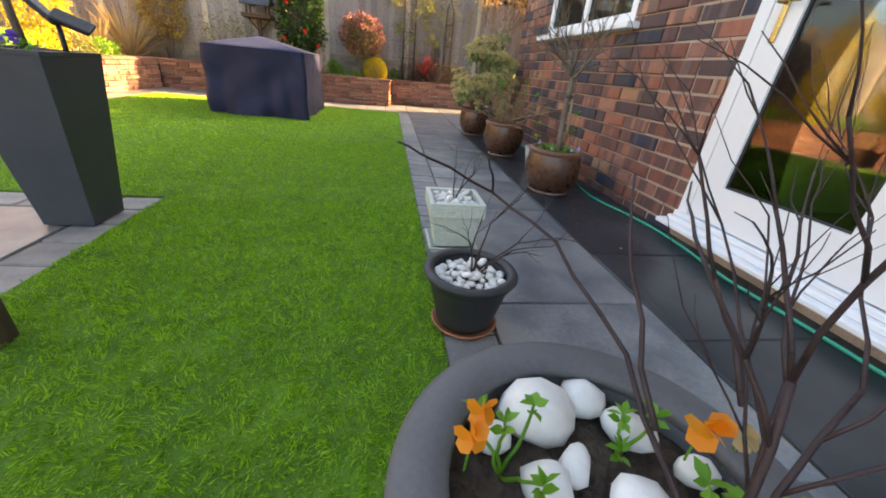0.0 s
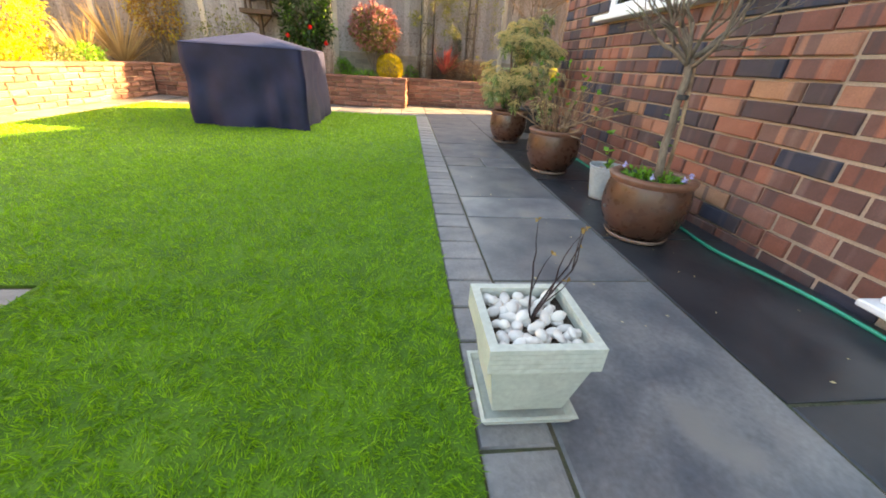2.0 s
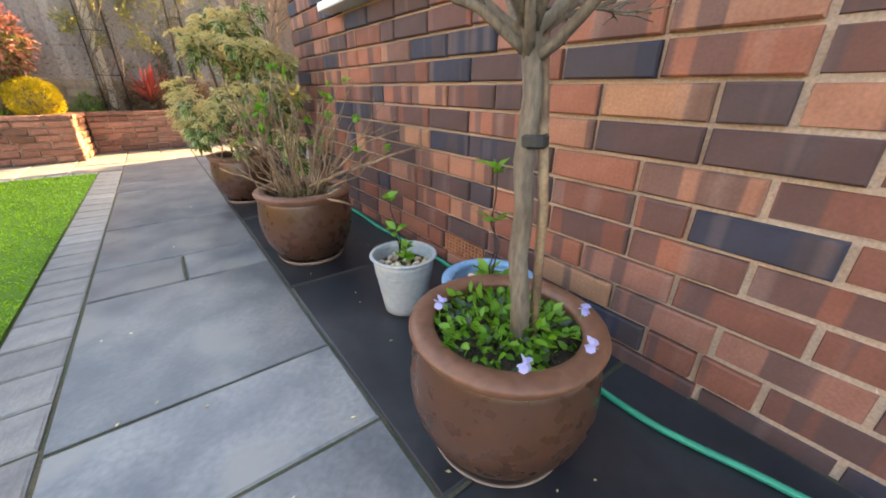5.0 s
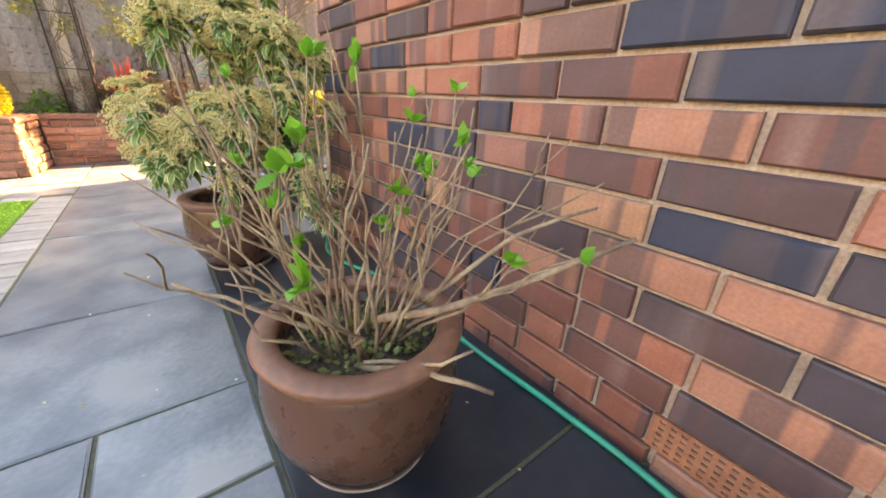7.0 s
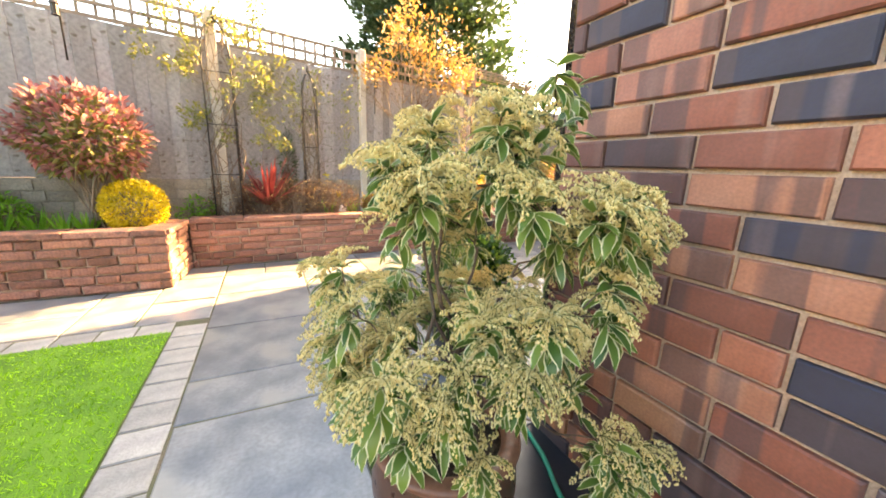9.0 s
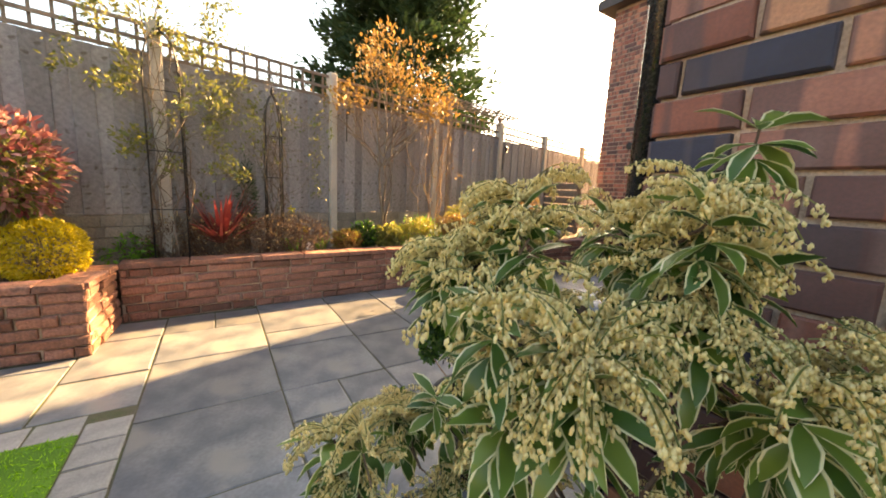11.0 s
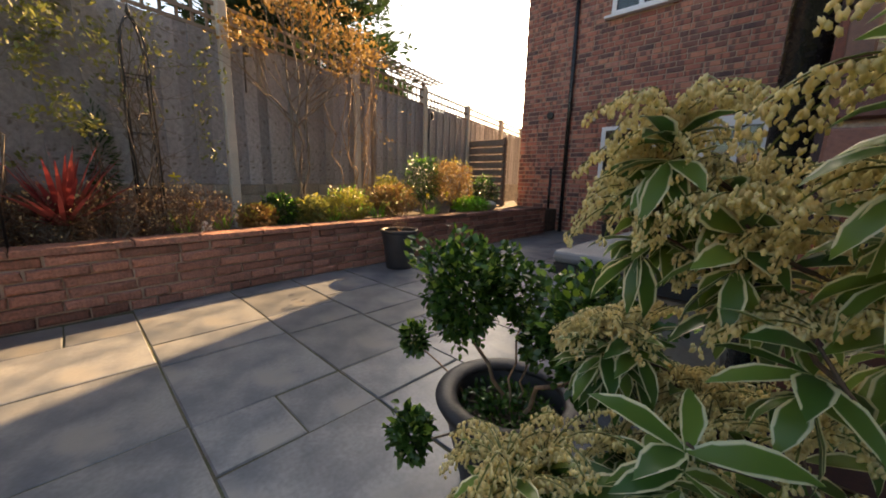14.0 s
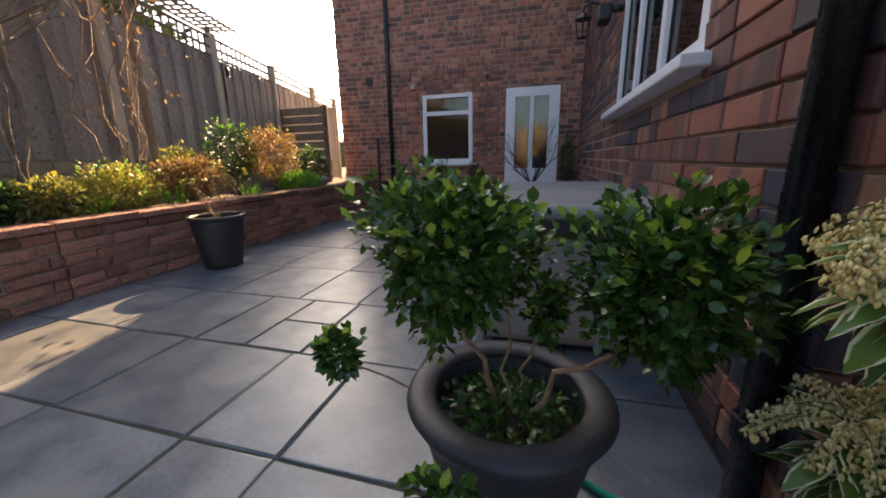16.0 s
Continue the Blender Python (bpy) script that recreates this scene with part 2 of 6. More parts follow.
M_PIPE = surface("black gutter plastic", (0.010, 0.010, 0.011), (0.015, 0.015, 0.016), 0.25, 6, 90, 0.05, 0.05)
M_WOOD = surface("dark stained wood", (0.055, 0.035, 0.022), (0.085, 0.055, 0.035), 0.75, 5, 60, 0.25, 0.4, stretch=(6, 6, 0.8))
M_ROOF = surface("slate roof tile", (0.07, 0.062, 0.066), (0.10, 0.085, 0.085), 0.75, 6, 50, 0.2, 0.4, vary=0.2, island=True)
M_TUB = surface("hot tub side panel", (0.34, 0.32, 0.27), (0.28, 0.26, 0.22), 0.6, 4, 60, 0.08, 0.1)
M_TUBCOVER = surface("grey padded vinyl", (0.28, 0.275, 0.27), (0.22, 0.22, 0.22), 0.5, 4, 180, 0.06, 0.2)


# Building blocks
def mesh_of(name, verts, faces, material, smooth=False):
    me = bpy.data.meshes.new(name)
    me.from_pydata([tuple(v) for v in verts], [], faces)
    if material:
        me.materials.append(material)
    if smooth:
        me.polygons.foreach_set("use_smooth", [True] * len(me.polygons))
    me.update()
    return me


STUFF = {"leaves", "dark_leaves", "low_leaves", "young_tips", "tips", "branches", "stems", "buds", "flowers", "flower_stalks", "moss", "shoots", "crown", "petals", "grass", "head", "cane", "blossom", "dark_foliage", "flower_stalk", "low_foliage", "new_growth", "wood", "young_growth"}


def welded(me):
    """Joins the corners at which the pieces of one shell meet."""
    bm = bmesh.new()
    bm.from_mesh(me)
    bmesh.ops.remove_doubles(bm, verts=bm.verts, dist=0.0005)
    bm.to_mesh(me)
    bm.free()
    return me


def thing(name, at, label, category, group="", kind=""):
    ob = new(name)
    ob.location = at
    return tagged(ob, label, category, group, kind)


def part(name, me, parent, label="", at=None):
    """Links a mesh as one part of a thing; mesh coordinates are the parent's own."""
    ob = new(name, me)
    ob.parent = parent
    if at is not None:
        ob.matrix_basis = at
    return tagged(ob, label, kind="stuff" if name in STUFF - {"head", "cane", "petals"} else "")


def solo(name, me, label, category, group="", kind="", at=(0, 0, 0)):
    ob = new(name, me)
    ob.location = at
    return tagged(ob, label, category, group, kind)


def setting(name, me, label=""):
    return tagged(new(name, me), label, kind="structure")


def box(lo, hi):
    """The verts and faces of a box."""
    (a, b, c), (d, e, f) = lo, hi
    v = [(a, b, c), (d, b, c), (d, e, c), (a, e, c), (a, b, f), (d, b, f), (d, e, f), (a, e, f)]
    return v, [(3, 2, 1, 0), (4, 5, 6, 7), (0, 1, 5, 4), (1, 2, 6, 5), (2, 3, 7, 6), (3, 0, 4, 7)]


def joined(pieces):
    verts, faces = [], []
    for v, f in pieces:
        n = len(verts)
        verts.extend(v)
        faces.extend([tuple(i + n for i in q) for q in f])
    return verts, faces


def rounded_box(lo, hi, r, steps=2):
    bm = bmesh.new()
    v, f = box(lo, hi)
    made = [bm.verts.new(p) for p in v]
    for q in f:
        bm.faces.new([made[i] for i in q])
    bmesh.ops.bevel(bm, geom=list(bm.edges), offset=r, segments=steps, profile=0.5, affect="EDGES")
    bm.verts.index_update()
    out = [tuple(p.co) for p in bm.verts], [tuple(p.index for p in q.verts) for q in bm.faces]
    bm.free()
    return out


def chamfered(sx, sy, sz, r, jitter=0.0, rng=None):
    """A block about its centre whose top edges are worn off: 20 faces at most."""
    x, y, z = sx / 2, sy / 2, sz / 2
    j = (lambda: rng.uniform(-jitter, jitter)) if rng else (lambda: 0.0)
    v = []
    for level, inset in ((-z, 0), (z - r, 0), (z, r)):
        for a, b in ((-1, -1), (1, -1), (1, 1), (-1, 1)):
            v.append((a * (x - inset) + j(), b * (y - inset) + j(), level + (j() if level > 0 else 0)))
    f = [(3, 2, 1, 0), (8, 9, 10, 11)]
    for k in (0, 4):
        f += [(k + i, k + (i + 1) % 4, k + 4 + (i + 1) % 4, k + 4 + i) for i in range(4)]
    return v, f


def lathe(profile, sides=48, centre=(0, 0, 0), squash=0.0):
    """Turns (radius, height) pairs about z."""
    verts, faces = [], []
    n = len(profile)
    for i in range(sides):
        a = 2 * math.pi * i / sides
        for r, z in profile:
            verts.append((centre[0] + r * math.cos(a), centre[1] + r * math.sin(a), centre[2] + z))
    for i in range(sides):
        k = (i + 1) % sides
        for q in range(n - 1):
            faces.append((i * n + q, k * n + q, k * n + q + 1, i * n + q + 1))
    return verts, faces


def tube(points, radii, sides=6):
    """A round bar along points."""
    pts = [Vector(p) for p in points]
    if not isinstance(radii, (list, tuple)):
        radii = [radii] * len(pts)
    verts, faces = [], []
    side = None
    for i, p in enumerate(pts):
        way = (pts[min(i + 1, len(pts) - 1)] - pts[max(i - 1, 0)]).normalized()
        if side is None:
            side = way.orthogonal().normalized()
        side = (side - way * side.dot(way)).normalized()
        other = way.cross(side)
        for k in range(sides):
            a = 2 * math.pi * k / sides
            verts.append(p + (side * math.cos(a) + other * math.sin(a)) * radii[i])
    for i in range(len(pts) - 1):
        for k in range(sides):
            m = (k + 1) % sides
            faces.append((i * sides + k, i * sides + m, (i + 1) * sides + m, (i + 1) * sides + k))
    faces.append(tuple(range(sides - 1, -1, -1)))
    faces.append(tuple(range((len(pts) - 1) * sides, len(pts) * sides)))
    return verts, faces


def fast_mesh(name, verts, faces, material, uv=None, smooth=False):
    """A mesh from numpy arrays of corners and of triangles."""
    me = bpy.data.meshes.new(name)
    n, k = len(faces), 3
    me.vertices.add(len(verts))
    me.vertices.foreach_set("co", np.ascontiguousarray(verts, np.float32).ravel())
    me.loops.add(n * k)
    me.loops.foreach_set("vertex_index", np.ascontiguousarray(faces, np.int32).ravel())
    me.polygons.add(n)
    me.polygons.foreach_set("loop_start", np.arange(0, n * k, k, dtype=np.int32))
    if uv is not None:
        layer = me.uv_layers.new(name="UVMap")
        layer.data.foreach_set("uv", np.ascontiguousarray(uv[faces.ravel()], np.float32).ravel())
    if smooth:
        me.polygons.foreach_set("use_smooth", np.ones(n, bool))
    me.materials.append(material)
    me.update(calc_edges=True)
    me.validate()
    return me


def strewn(name, template, places, ways, rolls, lengths, widths, material, uv=None, smooth=False):
    """Many copies of a small template (verts along +y, up z) in one mesh: ways are their long axes."""
    tv, tf = np.array(template[0], float), np.array(template[1], int)
    n = len(places)
    y = ways / np.maximum(np.linalg.norm(ways, axis=1, keepdims=True), 1e-9)
    ref = np.where(np.abs(y[:, 2:3]) > 0.95, [[1.0, 0, 0]], [[0, 0, 1.0]])
    x = np.cross(y, ref)
    x /= np.linalg.norm(x, axis=1, keepdims=True)
    z = np.cross(x, y)
    c, s = np.cos(rolls)[:, None], np.sin(rolls)[:, None]
    x, z = c * x + s * z, c * z - s * x
    L, W = np.broadcast_to(lengths, n)[:, None, None], np.broadcast_to(widths, n)[:, None, None]
    v = (places[:, None] + tv[None, :, 0:1] * W * x[:, None] + tv[None, :, 1:2] * L * y[:, None] + tv[None, :, 2:3] * W * z[:, None])
    f = tf[None] + (np.arange(n) * len(tv))[:, None, None]
    uvs = np.tile(np.array(uv, float), (n, 1)) if uv is not None else None
    return fast_mesh(name, v.reshape(-1, 3), f.reshape(-1, 3), material, uvs, smooth)


LEAF = ([(0, 0, 0), (-0.36, 0.28, 0.10), (0, 0.3, 0), (0.36, 0.28, 0.10), (-0.42, 0.62, 0.06), (0, 0.65, -0.06), (0.42, 0.62, 0.06), (0, 1, -0.22)],
        [(0, 2, 1), (0, 3, 2), (1, 2, 5), (1, 5, 4), (2, 3, 6), (2, 6, 5), (4, 5, 7), (5, 6, 7)])
LEAF_UV = [(0.5, 0), (0, 0.3), (0.5, 0.3), (1, 0.3), (0, 0.6), (0.5, 0.6), (1, 0.6), (0.12, 1)]
def lance():
    """A long leaf of five rows that droops to its point, with where its margin lies."""
    rows = ((0.0, 0.06, 0.0), (0.22, 0.30, 0.02), (0.48, 0.44, 0.0), (0.72, 0.36, -0.12), (0.9, 0.16, -0.34))
    v, uv, f = [], [], []
    for y, w, z in rows:
        v += [(-w, y, z + 0.28 * w), (0, y, z), (w, y, z + 0.28 * w)]
        uv += [(0, y), (0.5, y), (1, y)]
    v.append((0, 1.0, -0.5))
    uv.append((0.1, 1))
    for k in range(4):
        a, b = 3 * k, 3 * k + 3
        f += [(a, a + 1, b + 1), (a, b + 1, b), (a + 1, a + 2, b + 2), (a + 1, b + 2, b + 1)]
    f += [(12, 13, 15), (13, 14, 15)]
    return (v, f), uv


LANCE, LANCE_UV = lance()
SMALL_LEAF = ([(0, 0, 0), (-0.5, 0.5, 0.12), (0.5, 0.5, 0.12), (0, 1, -0.08)], [(0, 3, 1), (0, 2, 3)])
BEAD = ([(0, 0, 0), (0.5, 0.45, 0), (0, 0.45, 0.5), (-0.5, 0.45, 0), (0, 0.45, -0.5), (0.3, 1, 0), (-0.15, 1, 0.26), (-0.15, 1, -0.26)],
        [(0, 2, 1), (0, 3, 2), (0, 4, 3), (0, 1, 4), (1, 2, 5), (2, 6, 5), (2, 3, 6), (3, 7, 6), (3, 4, 7), (4, 1, 7), (1, 5, 7), (5, 6, 7)])
RNG = np.random.default_rng(7)
PY = random.Random(11)


def cubes_round(lo, hi, holes):
    """A slab of wall as boxes round its holes; lo, hi and holes are (along, height) pairs."""
    us = sorted({lo[0], hi[0], *(h[0] for h in holes), *(h[2] for h in holes)})
    zs = sorted({lo[1], hi[1], *(h[1] for h in holes), *(h[3] for h in holes)})
    out = []
    for a, b in zip(us, us[1:]):
        for c, d in zip(zs, zs[1:]):
            mu, mz = (a + b) / 2, (c + d) / 2
            if not any(h[0] < mu < h[2] and h[1] < mz < h[3] for h in holes):
                out.append((a, c, b, d))
    return out


COURSE, BRICK_LONG, BRICK_HIGH, BRICK_DEEP = 0.0985, 0.2925, 0.0855, 0.10


def lay_bricks(u0, u1, z0, z1, holes, first_joint, course=COURSE, long=BRICK_LONG, gap=0.0125, rng=PY):
    """Stretcher bond: (u0, u1, z0, z1) of each brick, cut at the holes and the ends."""
    out = []
    rows = int((z1 - z0) / course)
    for r in range(rows):
        a, b = z0 + r * course, z0 + r * course + course - gap
        u = first_joint - math.ceil((first_joint - u0) / long + 1) * long + (long / 2 if r % 2 else 0) + rng.uniform(-0.02, 0.02)
        while u < u1:
            w = long * (0.5 if rng.random() < 0.16 else 1)
            spans = [(max(u + gap / 2, u0), min(u + w - gap / 2, u1))]
            for h in holes:
                if h[1] < (a + b) / 2 < h[3]:
                    cut = []
                    for p, q in spans:
                        if q <= h[0] or p >= h[2]:
                            cut.append((p, q))
                        else:
                            if p < h[0]:
                                cut.append((p, h[0] - 0.002))
                            if q > h[2]:
                                cut.append((h[2] + 0.002, q))
                    spans = cut
            out += [(p, q, a, b) for p, q in spans if q - p > 0.025]
            u += w
    return out


# The ground: one sheet of soil out to the horizon, and the paving bed on it
ground = setting("ground", mesh_of("ground", [(-400, -400, -0.10), (400, -400, -0.10), (400, 400, -0.10), (-400, 400, -0.10)], [(0, 1, 2, 3)], M_EARTH),
                 "dark soil running out under the whole garden")
v, f = box((-9, -6, -0.09), (7.6, 13.6, -0.007))
pavement = setting("pavement", mesh_of("paving bed", v, f, M_JOINT), "blue-grey slate paving with mossy mortar joints")

# Turf: a thin mat with a notch for the terrace
LAWN = [(-4.55, 3.22, -0.375, 8.45), (-1.86, -3.0, -0.375, 3.22)]
v, f = joined([box((a, b, -0.027), (c, d, 0.006)) for a, b, c, d in LAWN])
lawn = tagged(new("lawn", mesh_of("turf mat", v, f, M_TURF)), "bright green artificial turf lawn with short blades", "lawn", kind="structure")
spots = []
for (a, b, c, d), density in (((-1.86, 0.6, -0.375, 3.22), 19000), ((-2.6, 3.22, -0.375, 5.2), 11000), ((-4.55, 3.22, -2.6, 5.2), 6000), ((-4.55, 5.2, -0.375, 8.45), 3800)):
    n = int((c - a) * (d - b) * density)
    spots.append(np.c_[RNG.uniform(a, c, n), RNG.uniform(b, d, n), np.full(n, 0.004)])
spots = np.concatenate(spots)
n = len(spots)
cell = np.floor(spots[:, :2] / 0.032 + 0.35 * np.sin(spots[:, 1::-1] * 61)).astype(int) % 160
comb = RNG.normal(0, 0.62, (160, 160, 2))
high = RNG.uniform(0.72, 1.28, (160, 160))[cell[:, 0], cell[:, 1]]
lean = np.c_[comb[cell[:, 0], cell[:, 1]] + np.c_[RNG.normal(0.1, 0.34, n), RNG.normal(-0.15, 0.34, n)], np.full(n, 0.75)]
blade = ([(-0.5, 0, 0), (0.5, 0, 0), (0, 1, 0)], [(0, 1, 2)])
far = 1 + 0.6 * (spots[:, 1] > 5.2)
blades = strewn("grass blades", blade, spots, lean, RNG.uniform(0, 6.28, n), RNG.uniform(0.016, 0.028, n) * high, 0.0042 * far, M_BLADE)
tagged(part("grass", blades, lawn), kind="stuff")

# The house: the long wall beside the path, with its glazed doors and window
DOOR_HOLE = (0.55, 0.10, 2.97, 2.32)
WINDOW_HOLE = (4.05, 1.27, 5.78, 2.45)
HOUSE_END = 6.78


def walls(name, plane, lo, hi, holes, thick, label, flip):
    """Wall core of mortar along y (plane x) or along x (plane y), facing the garden."""
    pieces = []
    for a, c, b, d in cubes_round(lo, hi, holes):
        pieces.append(box((plane, a, c), (plane + thick, b, d)) if flip else box((a, plane - thick, c), (b, plane, d)))
    v, f = joined(pieces)
    return setting(name, mesh_of(name, v, f, M_MORTAR), label)


FACE = 1.307
wall_west = walls("wall_west", FACE, (-3.5, -0.05), (HOUSE_END - 0.007, 5.3), [DOOR_HOLE, WINDOW_HOLE], 0.28,
                  "house wall of multicoloured red and blue-black brick", True)
wall_patio = walls("wall_patio", HOUSE_END - 0.007, (FACE + 0.28, -0.05), (7.54, 5.3), [(2.12, 1.17, 3.90, 2.42)], 0.28,
                   "house wall of red brick turning round the patio", False)
WING_X, WING_END = 7.53, 11.44
WING_HOLES = [(7.13, -0.02, 8.07, 2.09), (8.68, 0.76, 9.66, 2.07), (8.72, 3.93, 9.70, 5.02)]
wall_wing = walls("wall_wing", WING_X + 0.012, (HOUSE_END - 0.007, -0.05), (WING_END - 0.012, 5.3), WING_HOLES, 0.28,
                  "two-storey house wing of old weathered red brick", True)
v, f = joined([box((WING_X + 0.3, WING_END - 0.29, -0.05), (15.0, WING_END - 0.012, 5.3)), box((14.7, -3.5, -0.05), (15.0, WING_END - 0.3, 5.3)),
               box((FACE + 0.29, -3.5, -0.05), (14.69, -3.2, 5.3))])
wall_north = setting("wall_north", mesh_of("outer walls", v, f, M_MORTAR), "outer brick walls closing the house")
# added floors, ceilings and plain rooms behind the glass, dimmed by their plaster's colour
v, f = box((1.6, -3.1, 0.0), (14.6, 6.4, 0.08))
floor_room = setting("floor", mesh_of("room floor", v, f, M_CARPET), "dark carpet floor of the added rooms")
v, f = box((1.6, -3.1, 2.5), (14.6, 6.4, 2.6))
setting("ceiling", mesh_of("ceiling", v, f, M_DIM_PLASTER), "plain ceiling of the added rooms, shade in its colour")
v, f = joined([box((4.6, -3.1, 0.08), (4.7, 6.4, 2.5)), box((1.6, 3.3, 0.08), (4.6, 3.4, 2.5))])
setting("wall_room", mesh_of("room walls", v, f, M_DIM_PLASTER), "plain walls of the added rooms, shade in their colour")
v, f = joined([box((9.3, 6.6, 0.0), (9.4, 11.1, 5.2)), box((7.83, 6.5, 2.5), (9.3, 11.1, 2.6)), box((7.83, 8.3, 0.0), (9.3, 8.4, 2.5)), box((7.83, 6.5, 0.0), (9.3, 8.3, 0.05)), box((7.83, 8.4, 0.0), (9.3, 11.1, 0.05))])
setting("wall_wing_room", mesh_of("wing rooms", v, f, M_DIM_PLASTER), "plain walls added inside the wing, shade in their colour")

# Roofs: hipped, in overlapping courses of slate
def hip_roof(name, x0, y0, x1, y1, z, rise, label, over=0.5):
    x0, y0, x1, y1 = x0 - over, y0 - over, x1 + over, y1 + over
    half = min(x1 - x0, y1 - y0) / 2
    pieces = []
    steps = 16
    for i in range(steps):
        a, b = half * i / steps, half * (i + 1.06) / steps
        za, zb = z + rise * i / steps, z + rise * (i + 1.06) / steps
        pieces.append(joined([([(x0 + a, y0 + a, za + 0.03), (x1 - a, y0 + a, za + 0.03), (x1 - b, y0 + b, zb), (x0 + b, y0 + b, zb)], [(0, 1, 2, 3)]),
                              ([(x1 - a, y0 + a, za + 0.03), (x1 - a, y1 - a, za + 0.03), (x1 - b, y1 - b, zb), (x1 - b, y0 + b, zb)], [(0, 1, 2, 3)]),
                              ([(x1 - a, y1 - a, za + 0.03), (x0 + a, y1 - a, za + 0.03), (x0 + b, y1 - b, zb), (x1 - b, y1 - b, zb)], [(0, 1, 2, 3)]),
                              ([(x0 + a, y1 - a, za + 0.03), (x0 + a, y0 + a, za + 0.03), (x0 + b, y0 + b, zb), (x0 + b, y1 - b, zb)], [(0, 1, 2, 3)])]))
    pieces.append(box((x0, y0, z - 0.14), (x1, y1, z + 0.02)))
    v, f = joined(pieces)
    return setting(name, mesh_of(name, v, f, M_ROOF), label)


hip_roof("roof_wing", WING_X, HOUSE_END + 0.6, 15.0, WING_END, 5.32, 2.6, "dark slate hipped roof with boxed eaves", 0.25)
hip_roof("roof_main", FACE, -3.5, 15.0, HOUSE_END - 0.5, 5.34, 3.0, "dark slate hipped roof of the main house", 0.3)


# Raised beds: soil held by low walls of reclaimed stone
BED_TOP = 0.53
FENCE_A, FENCE_WAY = Vector((1.54, 11.07, 0)), Vector((0.96775, 0.25191, 0))


def walling(name, a, b, height, thick, label, coping=True, seed=3):
    """A low garden wall from a to b (plan), its face to the right of the way from a to b, of uneven stones in courses."""
    rng = random.Random(seed)
    a, b = Vector((*a, 0)), Vector((*b, 0))
    way = (b - a).normalized()
    inward = Vector((-way.y, way.x, 0))
    turn = Matrix((( way.x, inward.x, 0, a.x), (way.y, inward.y, 0, a.y), (0, 0, 1, 0), (0, 0, 0, 1)))
    length = (b - a).length
    v, f = box((0.0, 0.022, -0.05), (length, thick, height - 0.05))
    core = mesh_of(name, v, f, M_MORTAR)
    wall = setting(name, core, label)
    wall.matrix_world = turn
    z = 0.0
    kinds = {}
    for row in range(6):
        high = (height - 0.055) / 6
        u = -rng.uniform(0, 0.15)
        while u < length:
            w = rng.choice((0.16, 0.21, 0.26, 0.31, 0.37))
            p, q = max(u + 0.006, 0), min(u + w - 0.006, length)
            if q - p > 0.03:
                key = (round(q - p, 2), rng.randrange(3))
                if key not in kinds:
                    bv, bf = chamfered(q - p, high - 0.012, 0.07, 0.010, 0.005, rng)
                    kinds[key] = mesh_of("walling stone", bv, bf, M_WALLING)
                out = rng.uniform(-0.007, 0.010)
                m = Matrix.Translation(((p + q) / 2, 0.035 - out, z + high / 2)) @ pose(0, 0, 0, 90 + rng.uniform(-1.5, 1.5), 0, rng.uniform(-1, 1))
                part("stone", kinds[key], wall, at=m)
            u += w
        z += high
    if coping:
        u = 0.0
        while u < length - 0.02:
            w = min(rng.choice((0.42, 0.5, 0.6)), length - u)
            cv, cf = chamfered(w - 0.008, thick + 0.03, 0.045, 0.007, 0.003, rng)
            m = Matrix.Translation((u + w / 2, thick / 2, height - 0.0275))
            part("coping", mesh_of("coping stone", cv, cf, M_WALLING), wall, at=m)
            u += w
    return wall


walling("wall_bed_left", (-5.0, 9.58), (-0.55, 9.50), BED_TOP, 0.2, "low raised-bed wall of weathered reddish stone", seed=4)
walling("wall_bed_end", (-0.545, 9.52), (-0.50, 10.16), BED_TOP, 0.2, "low raised-bed wall end of weathered reddish stone", seed=5)
walling("wall_bed_right", (-0.49, 10.17), (2.0, 10.32), BED_TOP, 0.2, "long low raised-bed wall of weathered reddish stone", seed=6)
walling("wall_bed_right_far", (2.01, 10.32), (6.9, 10.36), BED_TOP, 0.2, "long low raised-bed wall of weathered reddish stone", seed=8)
walling("wall_bed_side", (-5.0, 3.6), (-5.0, 9.56), BED_TOP, 0.2, "low raised-bed wall of sunlit reddish stone", seed=7)
v, f = joined([box((-7.2, 9.7, -0.05), (-0.70, 12.5, BED_TOP - 0.07)), box((-0.69, 10.45, -0.05), (8.5, 14.4, BED_TOP - 0.07)), box((-7.2, 3.3, -0.05), (-5.17, 9.69, BED_TOP - 0.07))])
setting("bed_soil", mesh_of("bed soil", v, f, M_EARTH), "dark garden soil filling the raised beds")

# The fence: boards between concrete posts on gravel boards, trellis along the top
POSTS = [-3.55, -1.78, 0.0, 1.86, 3.68, 5.5, 7.6, 9.4]


def run(start, way):
    """A line of fence: local x along it, its face to the garden."""
    way = Vector((*way, 0)).normalized()
    return Matrix(((way.x, -way.y, 0, start[0]), (way.y, way.x, 0, start[1]), (0, 0, 1, 0), (0, 0, 0, 1)))


fence_turn = run(FENCE_A.xy, FENCE_WAY.xy)
BOARDS = {}


